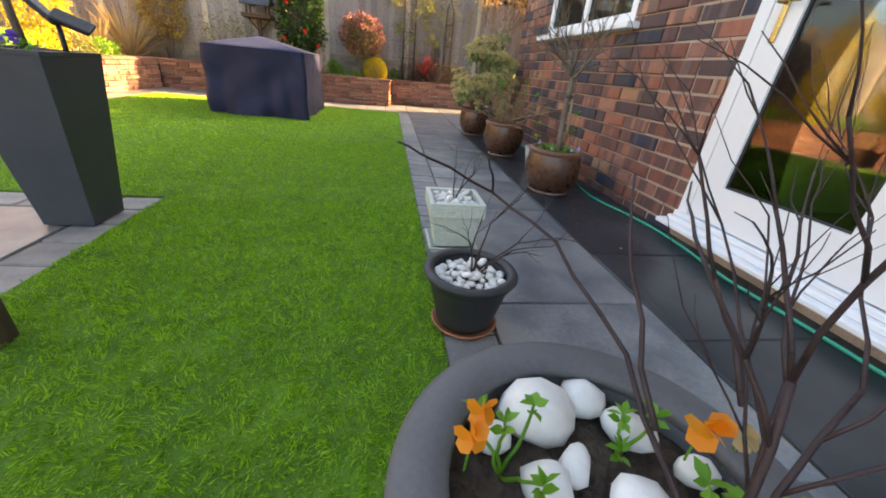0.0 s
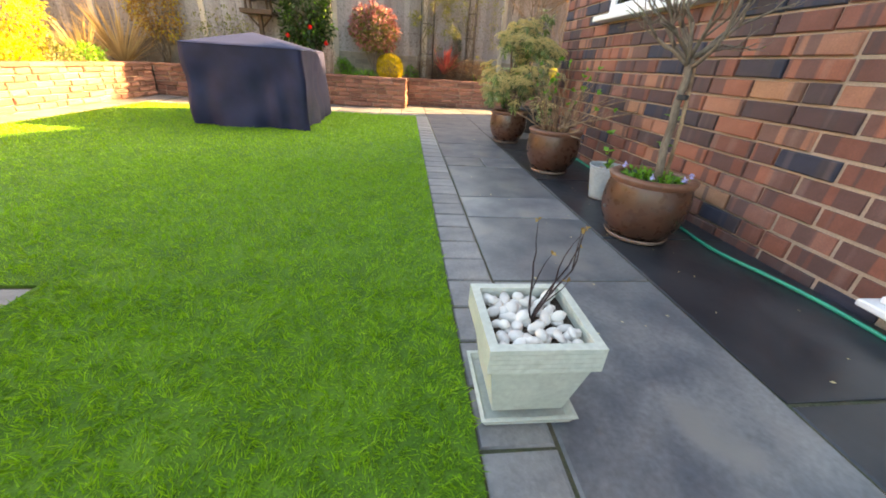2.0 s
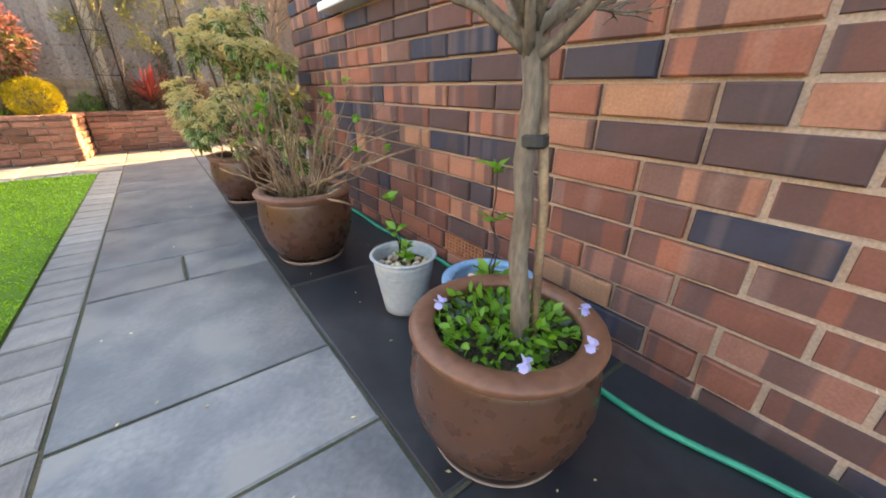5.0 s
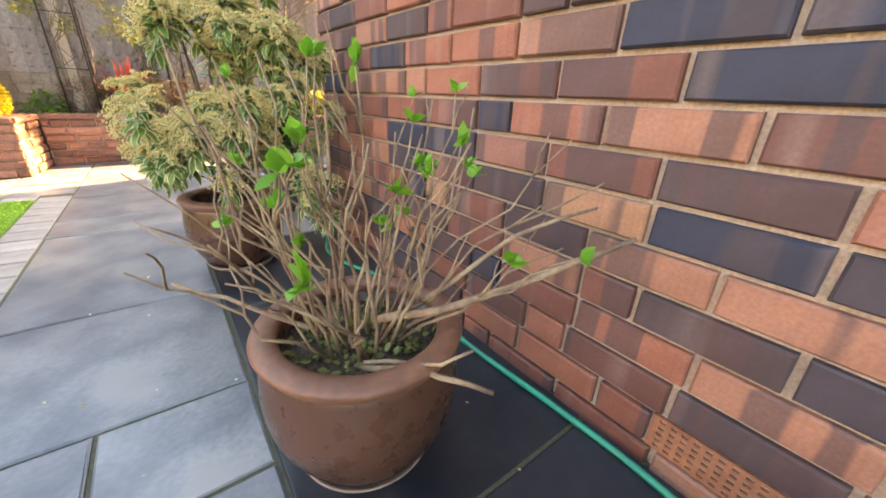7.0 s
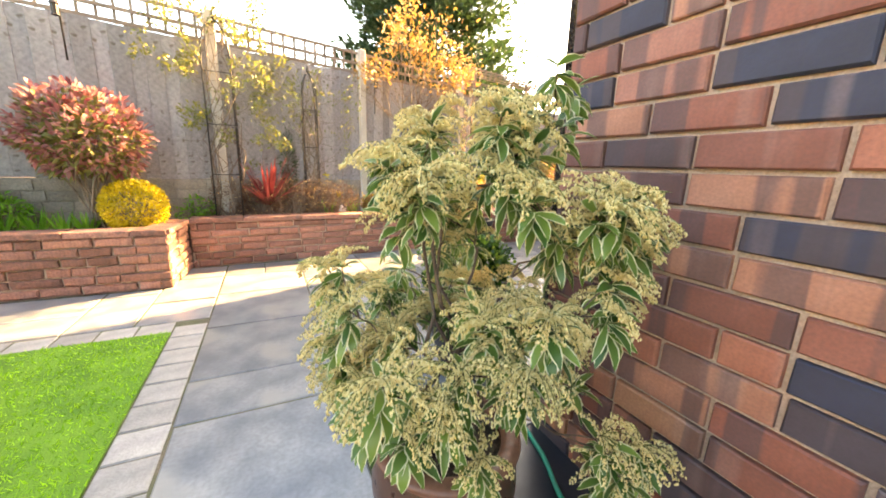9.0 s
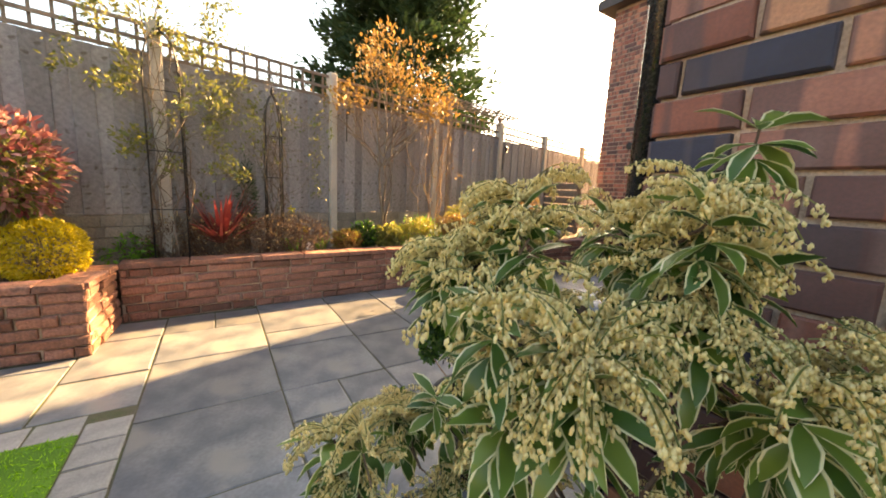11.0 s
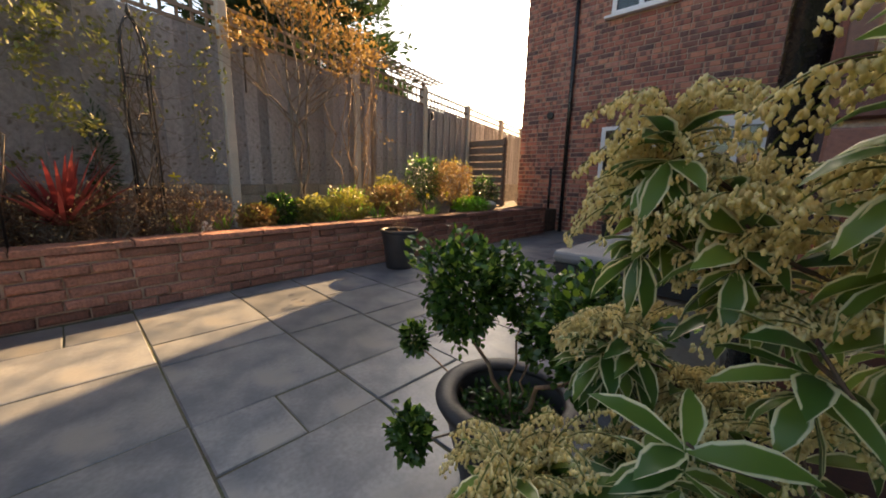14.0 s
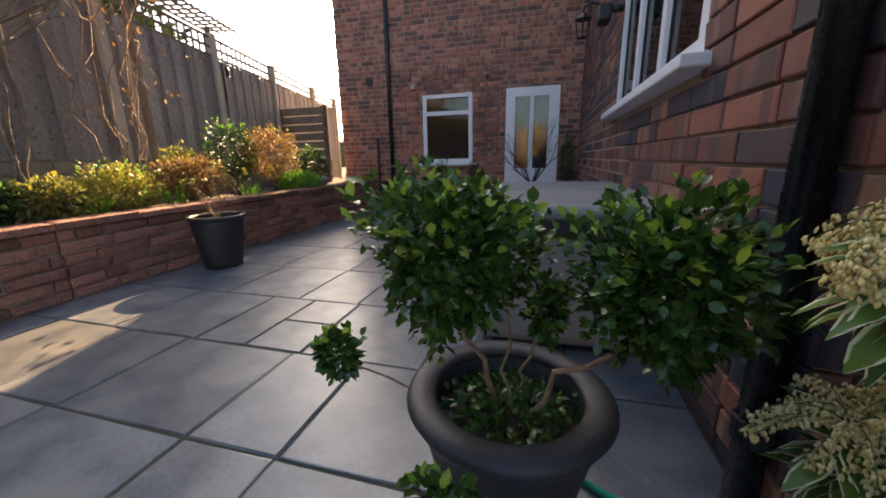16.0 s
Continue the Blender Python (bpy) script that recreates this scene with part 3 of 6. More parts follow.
def fence_line(turn, posts, seed, label):
    """Posts, stone-faced gravel boards, upright boards and trellis, bay by bay."""
    fence = thing("fence", (0, 0, 0), label, "fence", "garden fences")
    fence.matrix_world = turn
    rng = random.Random(seed)
    v, f = rounded_box((-0.05, -0.055, 0.0), (0.05, 0.06, 2.66), 0.012, 1)
    post = mesh_of("fence post", v, f, M_CONCRETE)
    for a in posts:
        part("post", post, fence, "pale concrete post", at=Matrix.Translation((a, 0, 0)))
    for a, b in zip(posts, posts[1:]):
        w = b - a - 0.11
        v, f = joined([box((0.055, 0.014, z), (0.055 + w, 0.05, z + 0.07)) for z in (1.1, 1.6, 2.15)])
        bay = part("panel", mesh_of("fence rails", v, f, M_FENCE), fence, "panel of weathered boards", at=Matrix.Translation((a, 0, 0)))
        stones = [box((0.055, -0.005, 0.40), (0.055 + w, 0.03, 0.92))]
        for row in range(5):
            u = 0.06 + rng.uniform(-0.1, 0)
            while u < w + 0.05:
                wide = rng.choice((0.15, 0.2, 0.26, 0.33))
                p, q = max(u, 0.06), min(u + wide - 0.012, w + 0.05)
                if q - p > 0.04:
                    stones.append(box((p, -0.02 - rng.uniform(0, 0.006), 0.415 + 0.1 * row), (q, -0.004, 0.503 + 0.1 * row)))
                u += wide
        v, f = joined(stones)
        part("gravel_board", mesh_of("gravel board", v, f, M_GRAVEL), bay, "stone-patterned concrete gravel board")
        count = round(w / 0.13)
        wide = round(w / count, 3)
        if wide not in BOARDS:
            v, f = chamfered(wide + 0.018, 1.42, 0.016, 0.004)
            BOARDS[wide] = mesh_of("fence board", v, f, M_FENCE)
        for i in range(count):
            part("board", BOARDS[wide], bay, at=Matrix.Translation((0.055 + w * (i + 0.5) / count, 0.002 - 0.011 * (i % 2) - rng.uniform(0, 0.003), 1.63 + rng.uniform(-0.008, 0.008))) @ pose(0, 0, 0, 90, 0, 0))
        strips = [box((0.055, -0.015, z), (0.055 + w, 0.003, z + 0.032)) for z in (2.345, 2.46, 2.59)]
        k = int(w / 0.125)
        strips += [box((0.055 + w * (i + 0.5) / k - 0.012, 0.004, 2.345), (0.055 + w * (i + 0.5) / k + 0.012, 0.02, 2.622)) for i in range(k)]
        v, f = joined(strips)
        part("trellis", mesh_of("trellis", v, f, M_TRELLIS), bay, "square wooden trellis")


fence_line(fence_turn, POSTS, 20, "weathered grey-brown board fence topped with square trellis")
fence_line(run((-7.35, 10.34), (5.42, -0.16)), [0.0, 1.2, 3.1, 5.34], 21, "sunlit weathered board fence topped with square trellis")
fence_line(run((-7.38, -1.0), (0, 1)), [0.0, 1.88, 3.76, 5.64, 7.52, 9.4, 11.28], 22, "pale sunlit board fence along the side of the garden")


# Windows and doors of white plastic
def white_frame(u0, z0, u1, z1, bar, deep, holes):
    """The front of a frame in the (u, z) plane with its holes, from depth 0 to deep."""
    return joined([box((a, -deep, c), (b, 0, d)) for a, c, b, d in cubes_round((u0, z0), (u1, z1), holes)])


def pane_and_seal(owner, hole, y):
    a, c, b, d = hole
    v, f = joined([box((a, y - 0.012, c), (a + 0.012, y + 0.012, d)), box((b - 0.012, y - 0.012, c), (b, y + 0.012, d)),
                   box((a + 0.012, y - 0.012, c), (b - 0.012, y + 0.012, c + 0.012)), box((a + 0.012, y - 0.012, d - 0.012), (b - 0.012, y + 0.012, d))])
    part("seal", mesh_of("seal", v, f, M_GASKET), owner)
    v, f = box((a + 0.012, y - 0.004, c + 0.012), (b - 0.012, y + 0.004, d - 0.012))
    p = part("pane", mesh_of("pane", v, f, M_GLASS), owner)
    p.visible_shadow = False


def facing(plane, along, flip):
    """Local x along the wall, local -y out to the garden."""
    if flip:  # wall along y that faces -x
        return Matrix(((0, 1, 0, plane), (-1, 0, 0, along), (0, 0, 1, 0), (0, 0, 0, 1)))
    return Matrix(((-1, 0, 0, along), (0, -1, 0, plane), (0, 0, 1, 0), (0, 0, 0, 1)))


def leaf_door(owner_name, m, w, z0, z1, hole, label, handle_at=None):
    ob = thing(owner_name, (0, 0, 0), label, "door", kind="structure")
    ob.matrix_world = m
    v, f = white_frame(0, z0, w, z1, 0, 0.06, [hole])
    part("leaf", mesh_of("door leaf", v, f, M_UPVC), ob)
    pane_and_seal(ob, hole, -0.035)
    if handle_at:
        u, z = handle_at
        v, f = rounded_box((u - 0.016, -0.072, z - 0.12), (u + 0.016, -0.061, z + 0.12), 0.005, 2)
        plate = part("handle", mesh_of("handle plate", v, f, M_BRASS), ob, "brass lever handle")
        v, f = tube([(u, -0.07, z + 0.05), (u, -0.115, z + 0.05), (u + 0.02, -0.12, z + 0.05), (u + 0.11, -0.118, z + 0.045)], 0.009, 8)
        part("lever", mesh_of("lever", v, f, M_BRASS, True), plate)
    return ob


frame_m = facing(FACE + 0.06, 2.965, True)
door_frame = thing("door_frame", (0, 0, 0), "white plastic frame and stepped sill of the garden doors", "door frame", kind="structure")
door_frame.matrix_world = frame_m
v, f = white_frame(0, 0.10, 2.41, 2.31, 0, 0.07, [(0.075, 0.16, 1.20, 2.24), (1.215, 0.16, 2.33, 2.24)])
part("frame", mesh_of("door frame", v, f, M_UPVC), door_frame)
v, f = joined([rounded_box((-0.03, -0.185, 0.075), (2.5, -0.07, 0.105), 0.006, 1), rounded_box((0, -0.135, 0.106), (2.41, -0.07, 0.135), 0.006, 1), rounded_box((0, -0.10, 0.136), (2.41, -0.07, 0.165), 0.006, 1)])
part("sill", mesh_of("door sill", v, f, M_UPVC), door_frame, "white stepped plastic sill")
v, f = box((0, -0.07, -0.02), (2.41, -0.03, 0.0745))
part("threshold", mesh_of("threshold", v, f, M_MORTAR), door_frame)
leaf_door("door_1", facing(FACE + 0.055, 2.885, True), 1.11, 0.17, 2.235, (0.16, 0.38, 0.80, 2.10), "white glazed garden door, closed", (0.07, 1.22))
leaf_door("door_2", facing(FACE + 0.055, 1.745, True), 1.10, 0.17, 2.235, (0.12, 0.38, 0.96, 2.10), "white glazed garden door, closed")


def casement(name, m, w, z0, z1, lights, label, sill=True, deep=0.07, split=None):
    ob = thing(name, (0, 0, 0), label, "window", kind="structure")
    ob.matrix_world = m
    holes = []
    bar = 0.075
    step = (w - bar) / lights
    for i in range(lights):
        a, b = bar + step * i, step * (i + 1)
        if split:
            holes += [(a, z0 + bar, b, split - bar / 2), (a, split + bar / 2, b, z1 - bar)]
        else:
            holes.append((a, z0 + bar, b, z1 - bar))
    v, f = white_frame(0, z0, w, z1, 0, deep, holes)
    part("window_frame", mesh_of("window frame", v, f, M_UPVC), ob, "white plastic frame")
    for h in holes:
        pane_and_seal(ob, h, -deep / 2)
    if sill:
        v, f = rounded_box((-0.09, -deep - 0.10, z0 - 0.05), (w + 0.09, -deep + 0.02, z0 - 0.002), 0.008, 2)
        part("window_sill", mesh_of("window sill", v, f, M_UPVC), ob, "white projecting sill")
    return ob


casement("window_1", facing(FACE + 0.05, WINDOW_HOLE[2] - 0.003, True), 1.724, 1.295, 2.445, 2, "white plastic window in the brick wall")
casement("window_2", facing(HOUSE_END - 0.062, 3.897, False), 1.774, 1.22, 2.415, 3, "white plastic casement window over a dark sill")
casement("window_3", facing(WING_X + 0.06, 9.657, True), 0.974, 0.80, 2.067, 1, "white window with a narrow top light", split=1.72)
casement("window_4", facing(WING_X + 0.06, 9.697, True), 0.974, 3.97, 5.017, 2, "white upstairs window of the wing", split=4.68)
ob = thing("door_3", (0, 0, 0), "white back door with two tall dark panes, closed", "door", kind="structure")
ob.matrix_world = facing(WING_X + 0.06, 8.067, True)
v, f = white_frame(0, 0.0, 0.934, 2.085, 0, 0.07, [(0.17, 0.68, 0.42, 1.93), (0.50, 0.68, 0.75, 1.93)])
part("leaf", mesh_of("back door", v, f, M_UPVC), ob)
for hole in ((0.17, 0.68, 0.42, 1.93), (0.50, 0.68, 0.75, 1.93)):
    pane_and_seal(ob, hole, -0.04)


# Rain pipe at the corner, pipes on the wing
def rain_pipe(points, r, label, clips=()):
    ob = thing("drainpipe", (0, 0, 0), label, "drainpipe", "drainpipes")
    v, f = tube(points, r, 14)
    part("pipe", mesh_of("pipe", v, f, M_PIPE, True), ob)
    for z in clips:
        x, y, _ = points[0]
        v, f = lathe([(r, -0.03), (r + 0.008, -0.028), (r + 0.008, 0.028), (r, 0.03)], 14, (x, y, z))
        part("collar", mesh_of("collar", v, f, M_PIPE), ob)
    return ob


rain_pipe([(1.352, 6.828, 0.0), (1.352, 6.828, 5.2)], 0.036, "glossy black rain pipe at the brick corner", (0.25, 1.85, 3.6))
rain_pipe([(WING_X - 0.05, 10.32, 0), (WING_X - 0.05, 10.32, 5.2)], 0.04, "dark cast pipe down the brick wing", (1.2, 2.9))
rain_pipe([(WING_X - 0.05, 10.62, 0), (WING_X - 0.05, 10.62, 1.3)], 0.025, "short dark waste pipe on the brick wing")


# Plants
M_PIERIS = leaf_surface("variegated leaf", (0.050, 0.125, 0.028), (0.19, 0.29, 0.055), 0.32, (0.80, 0.78, 0.50), 0.36, 0.4)
M_BELLS = leaf_surface("cream flower bells", (0.85, 0.71, 0.35), (0.95, 0.86, 0.52), 0.7, through_light=0.5)
M_BOX = leaf_surface("box leaf", (0.022, 0.060, 0.012), (0.080, 0.165, 0.026), 0.26)
M_BOXTIP = leaf_surface("young box leaf", (0.20, 0.34, 0.03), (0.34, 0.46, 0.06), 0.35, through_light=0.4)
M_GREEN = leaf_surface("fresh green leaf", (0.10, 0.30, 0.02), (0.22, 0.46, 0.05), 0.4, through_light=0.4)
M_DARKLEAF = leaf_surface("dark evergreen leaf", (0.015, 0.045, 0.012), (0.045, 0.11, 0.02), 0.28)
M_GOLD = leaf_surface("golden leaf", (0.42, 0.36, 0.02), (0.62, 0.52, 0.05), 0.5, through_light=0.4)
M_RED = leaf_surface("red and pink leaf", (0.23, 0.055, 0.065), (0.47, 0.27, 0.25), 0.4, through_light=0.35)
M_OLIVE = leaf_surface("olive leaf", (0.12, 0.15, 0.04), (0.27, 0.27, 0.08), 0.5, through_light=0.35)
M_RUST = leaf_surface("rusty orange leaf", (0.26, 0.14, 0.035), (0.42, 0.28, 0.09), 0.6, through_light=0.25)
M_DULLRUST = leaf_surface("dull coppery leaf", (0.20, 0.11, 0.04), (0.36, 0.24, 0.09), 0.6, through_light=0.35)
M_DULLGOLD = leaf_surface("dull yellow-green leaf", (0.22, 0.22, 0.04), (0.42, 0.40, 0.08), 0.5, through_light=0.35)
M_HEATH = leaf_surface("brown heather", (0.10, 0.055, 0.035), (0.20, 0.12, 0.07), 0.7)
M_STRAW = leaf_surface("bleached grass", (0.42, 0.30, 0.14), (0.60, 0.46, 0.24), 0.6, through_light=0.4)
M_CORDY = leaf_surface("crimson strap leaf", (0.20, 0.03, 0.035), (0.42, 0.10, 0.09), 0.35, through_light=0.3)
M_SILVER = leaf_surface("silver-pink heather", (0.50, 0.38, 0.36), (0.70, 0.62, 0.58), 0.7, through_light=0.3)
M_ORANGE = leaf_surface("orange petal", (0.85, 0.22, 0.01), (0.95, 0.36, 0.02), 0.5, through_light=0.35)
M_VIOLET = leaf_surface("violet petal", (0.10, 0.04, 0.42), (0.22, 0.12, 0.62), 0.5, through_light=0.3)
M_LAVENDER = leaf_surface("lavender petal", (0.45, 0.45, 0.85), (0.6, 0.6, 0.92), 0.5, through_light=0.3)
M_SCARLET = leaf_surface("scarlet petal", (0.70, 0.02, 0.02), (0.85, 0.05, 0.04), 0.45)
M_FIR = leaf_surface("far conifer needles", (0.02, 0.05, 0.015), (0.05, 0.09, 0.03), 0.7)


def in_crown(n, centre, radii, inner=0.45, lump=0.35, seed=0):
    """Places through a lumpy ellipsoid, most of them near its skin, and the ways out from its middle."""
    rng = np.random.default_rng(seed)
    d = rng.normal(size=(n, 3))
    d /= np.linalg.norm(d, axis=1, keepdims=True)
    bumps = np.array([noise.noise(Vector(p) * 2.2 + Vector((seed * 3.1, 0, 0))) for p in d])
    r = (inner + (1 - inner) * rng.random(n) ** 0.5) * (1 + lump * bumps)
    return np.array(centre) + d * r[:, None] * np.array(radii), d


def leaves(name, places, outward, length, width, material, spread=0.8, lift=0.1, template=LEAF, uv=LEAF_UV, seed=0):
    rng = np.random.default_rng(seed + 99)
    n = len(places)
    way = outward + rng.normal(0, spread, (n, 3)) + np.array([0, 0, lift])
    return strewn(name, template, places, way, rng.normal(0, 0.7, n), length * rng.uniform(0.7, 1.25, n), width * rng.uniform(0.75, 1.2, n), material,
                  uv if template is LEAF else None)


def wavy(a, b, rng, sag=0.0, wobble=0.03, steps=5):
    """A bent line from a to b."""
    a, b = Vector(a), Vector(b)
    size = (b - a).length
    pts = []
    for i in range(steps + 1):
        t = i / steps
        p = a.lerp(b, t) + Vector((rng.uniform(-1, 1), rng.uniform(-1, 1), rng.uniform(-1, 1))) * wobble * size * math.sin(math.pi * t)
        p.z += sag * size * math.sin(math.pi * t)
        pts.append(p)
    return pts


def taper(a, b, n):
    return [a + (b - a) * i / (n - 1) for i in range(n)]


def twigs(base, way, length, radius, depth, rng, spread=0.6, lift=0.15, out=None, tips=None, kids=(2, 3), shrink=0.68, sides=5, crook=0.12):
    """A branching spray of wood as tubes; tips collects where they end."""
    out = [] if out is None else out
    way = Vector(way).normalized()
    pts, p, w = [Vector(base)], Vector(base), way.copy()
    for i in range(4):
        w = (w + Vector((rng.gauss(0, crook), rng.gauss(0, crook), rng.gauss(0, crook) + lift * 0.2))).normalized()
        p = p + w * (length / 4)
        pts.append(p)
    end = radius * (0.62 if depth else 0.35)
    out.append(tube(pts, taper(radius, end, 5), sides))
    if depth == 0:
        if tips is not None:
            tips.append((p.copy(), w.copy()))
        return out
    for k in range(rng.randint(*kids)):
        start = pts[-1] if k == 0 else pts[rng.randint(2, 4)]
        side = w.orthogonal().normalized()
        side.rotate(Matrix.Rotation(rng.uniform(0, 6.28), 3, w))
        nw = (w + side * spread * rng.uniform(0.5, 1.2) + Vector((0, 0, lift))).normalized()
        twigs(start, nw, length * shrink * rng.uniform(0.75, 1.2), end * 0.9, depth - 1, rng, spread, lift, out, tips, kids, shrink, max(4, sides - 1), crook)
    return out


def arr(tips):
    return np.array([tuple(p) for p, _ in tips]), np.array([tuple(w) for _, w in tips])


# Round pots, turned
def pot(name, at, r_top, r_base, high, material, label, group="", wall=0.02, belly=0.0, rim=0.02, rim_material=None, soil=0.05, saucer=None, foot_label=""):
    ob = thing(name, (*at, 0), label, "plant pot", group)
    base_z = 0.028 if saucer else 0.004
    prof = [(0.0, base_z), (r_base, base_z)]
    for i in range(1, 10):
        t = i / 10
        prof.append((r_base + (r_top - r_base) * t + belly * math.sin(math.pi * (t ** 0.8)), base_z + (high - base_z) * t * 0.97))
    prof += [(r_top, high * 0.965)]
    v, f = lathe(prof + [(r_top - wall, high * 0.965), (r_top - wall - 0.005, high - soil - 0.05)], 56)
    part("body", mesh_of("pot body", v, f, material, True), ob)
    lip = [(r_top - wall - 0.004, high * 0.94)]
    for i in range(9):
        a = math.pi * (1 - i / 8)
        lip.append((r_top - wall / 2 + 0.004 + math.cos(a) * (wall / 2 + rim * 0.55), high - rim * 0.2 + math.sin(a) * rim * 0.55))
    lip += [(r_top + rim * 0.3, high - rim * 0.9), (r_top - 0.003, high - rim * 1.6)]
    v, f = lathe(lip, 56)
    part("rim", mesh_of("pot rim", v, f, rim_material or material, True), ob)
    if saucer:
        rs = r_base + 0.016
        v, f = lathe([(0, 0.002), (rs - 0.012, 0.002), (rs + 0.004, 0.024), (rs, 0.027), (rs - 0.014, 0.012), (0, 0.011)], 48)
        part("saucer", mesh_of("saucer", v, f, saucer, True), ob, foot_label)
    return ob


def soil_disc(owner_at, r, z, name="soil", material=None, label="dark crumbly potting soil in the pot"):
    rng = random.Random(int(r * 1000))
    verts, faces = [(0, 0, 0.006)], []
    rings, sides = 5, 28
    for i in range(1, rings + 1):
        for k in range(sides):
            a = 2 * math.pi * k / sides
            verts.append((r * i / rings * math.cos(a), r * i / rings * math.sin(a), rng.uniform(-0.006, 0.010) if i < rings else -0.004))
    for k in range(sides):
        faces.append((0, 1 + k, 1 + (k + 1) % sides))
    for i in range(rings - 1):
        for k in range(sides):
            m = (k + 1) % sides
            faces.append((1 + i * sides + k, 1 + (i + 1) * sides + k, 1 + (i + 1) * sides + m, 1 + i * sides + m))
    return solo(name, mesh_of("potting soil", verts, faces, material or M_EARTH, True), label, "soil", at=(*owner_at, z))


def pebble_mesh(rng, size, broken=False):
    bm = bmesh.new()
    bmesh.ops.create_icosphere(bm, subdivisions=1 if broken else 2, radius=1)
    s = Vector((rng.uniform(0.85, 1.25), rng.uniform(0.65, 0.95), rng.uniform(0.5, 0.75))) * size
    shift = Vector((rng.uniform(0, 50), 0, 0))
    for p in bm.verts:
        k = 1 + (0.55 if broken else 0.22) * noise.noise(p.co * 1.3 + shift)
        p.co = Vector((p.co.x * s.x, p.co.y * s.y, p.co.z * s.z)) * k
    me = bpy.data.meshes.new("pebble")
    bm.to_mesh(me)
    bm.free()
    me.polygons.foreach_set("use_smooth", [not broken] * len(me.polygons))
    return me


def pebbles(owner, r, z, count, size, material, seed, square=False, name="pebble", hole=0.0):
    """Pebbles in two loose layers inside a pot, as parts of the bed of soil that they lie on."""
    rng = random.Random(seed)
    shapes = []
    for i in range(9):
        me = pebble_mesh(rng, size * rng.uniform(0.75, 1.3), name == "stone_chip")
        me.materials.append(material)
        shapes.append(me)
    set_down, tries = [], 0
    while len(set_down) < count and tries < 6000:
        tries += 1
        if square:
            x, y = rng.uniform(-r, r), rng.uniform(-r, r)
        else:
            a, q = rng.uniform(0, 6.28), r * math.sqrt(rng.random())
            x, y = q * math.cos(a), q * math.sin(a)
        layer = 0 if len(set_down) < count * 0.72 else 1
        near = size * (1.45 if layer == 0 else 1.7)
        if math.hypot(x, y) < hole or any(math.hypot(x - p, y - q) < near and l == layer for p, q, l in set_down):
            continue
        set_down.append((x, y, layer))
        part(name, rng.choice(shapes), owner, at=Matrix.Translation((x, y, z + size * (0.35 + 0.75 * layer))) @ pose(0, 0, 0, rng.uniform(-25, 25), rng.uniform(-25, 25), rng.uniform(0, 360)))


def flower(owner_name, at, size, material, label, seed, stem=0.05):
    """A pansy: five broad petals about a yellow eye on a short stalk."""
    rng = np.random.default_rng(seed)
    ob = thing(owner_name, at, label, "flower")
    ways = np.array([[math.cos(a), 0.35 * math.sin(a) - 0.5, math.sin(a)] for a in (1.57, 0.5, 2.64, -0.75, 3.9)]) + rng.normal(0, 0.12, (5, 3))
    petal = ([(0, 0, 0), (-0.5, 0.35, 0.05), (0.5, 0.35, 0.05), (-0.48, 0.8, -0.05), (0.48, 0.8, -0.05), (0, 1.0, -0.12), (0, 0.5, 0)],
             [(0, 6, 1), (0, 2, 6), (1, 6, 3), (6, 2, 4), (3, 6, 5), (6, 4, 5)])
    part("petals", strewn("petals", petal, np.tile([[0, 0, stem]], (5, 1)), ways, rng.uniform(-0.5, 0.5, 5), size, size * 0.95, material), ob)
    v, f = tube([(0, 0, -0.02), (0.004, 0.004, stem * 0.5), (0, 0.002, stem)], 0.0018, 5)
    part("stalk", mesh_of("stalk", v, f, M_GREEN), ob)
    return ob


def seedling(name, at, label, tips, leaf=0.035, seed=0, stalk_material=None, category="plant", leaf_material=None):
    """Stalks from at to each tip (relative), with rosettes of leaves at the given heights."""
    rng = random.Random(seed)
    ob = thing(name, at, label, category)
    stalks, spots_, ways = [], [], []
    for tip, count in tips:
        pts = wavy((0, 0, -0.01), tip, rng, 0, 0.06)
        if Vector(tip).length > 0.06:
            stalks.append(tube(pts, taper(0.0035, 0.002, len(pts)), 5))
        for k in range(count):
            a = 6.28 * k / count + rng.uniform(-0.4, 0.4)
            spots_.append(tuple(pts[-1] + Vector((0, 0, -0.012 * (k // 4)))))
            ways.append((math.cos(a), math.sin(a), rng.uniform(0.1, 0.9)))
    part("leaves", leaves("leaves", np.array(spots_), np.array(ways), leaf, leaf * 0.62, leaf_material or M_GREEN, 0.12, 0.1, seed=seed), ob)
    if stalks:
        v, f = joined(stalks)
        part("stalk", mesh_of("stalk", v, f, stalk_material or M_TWIG, True), ob)
    return ob


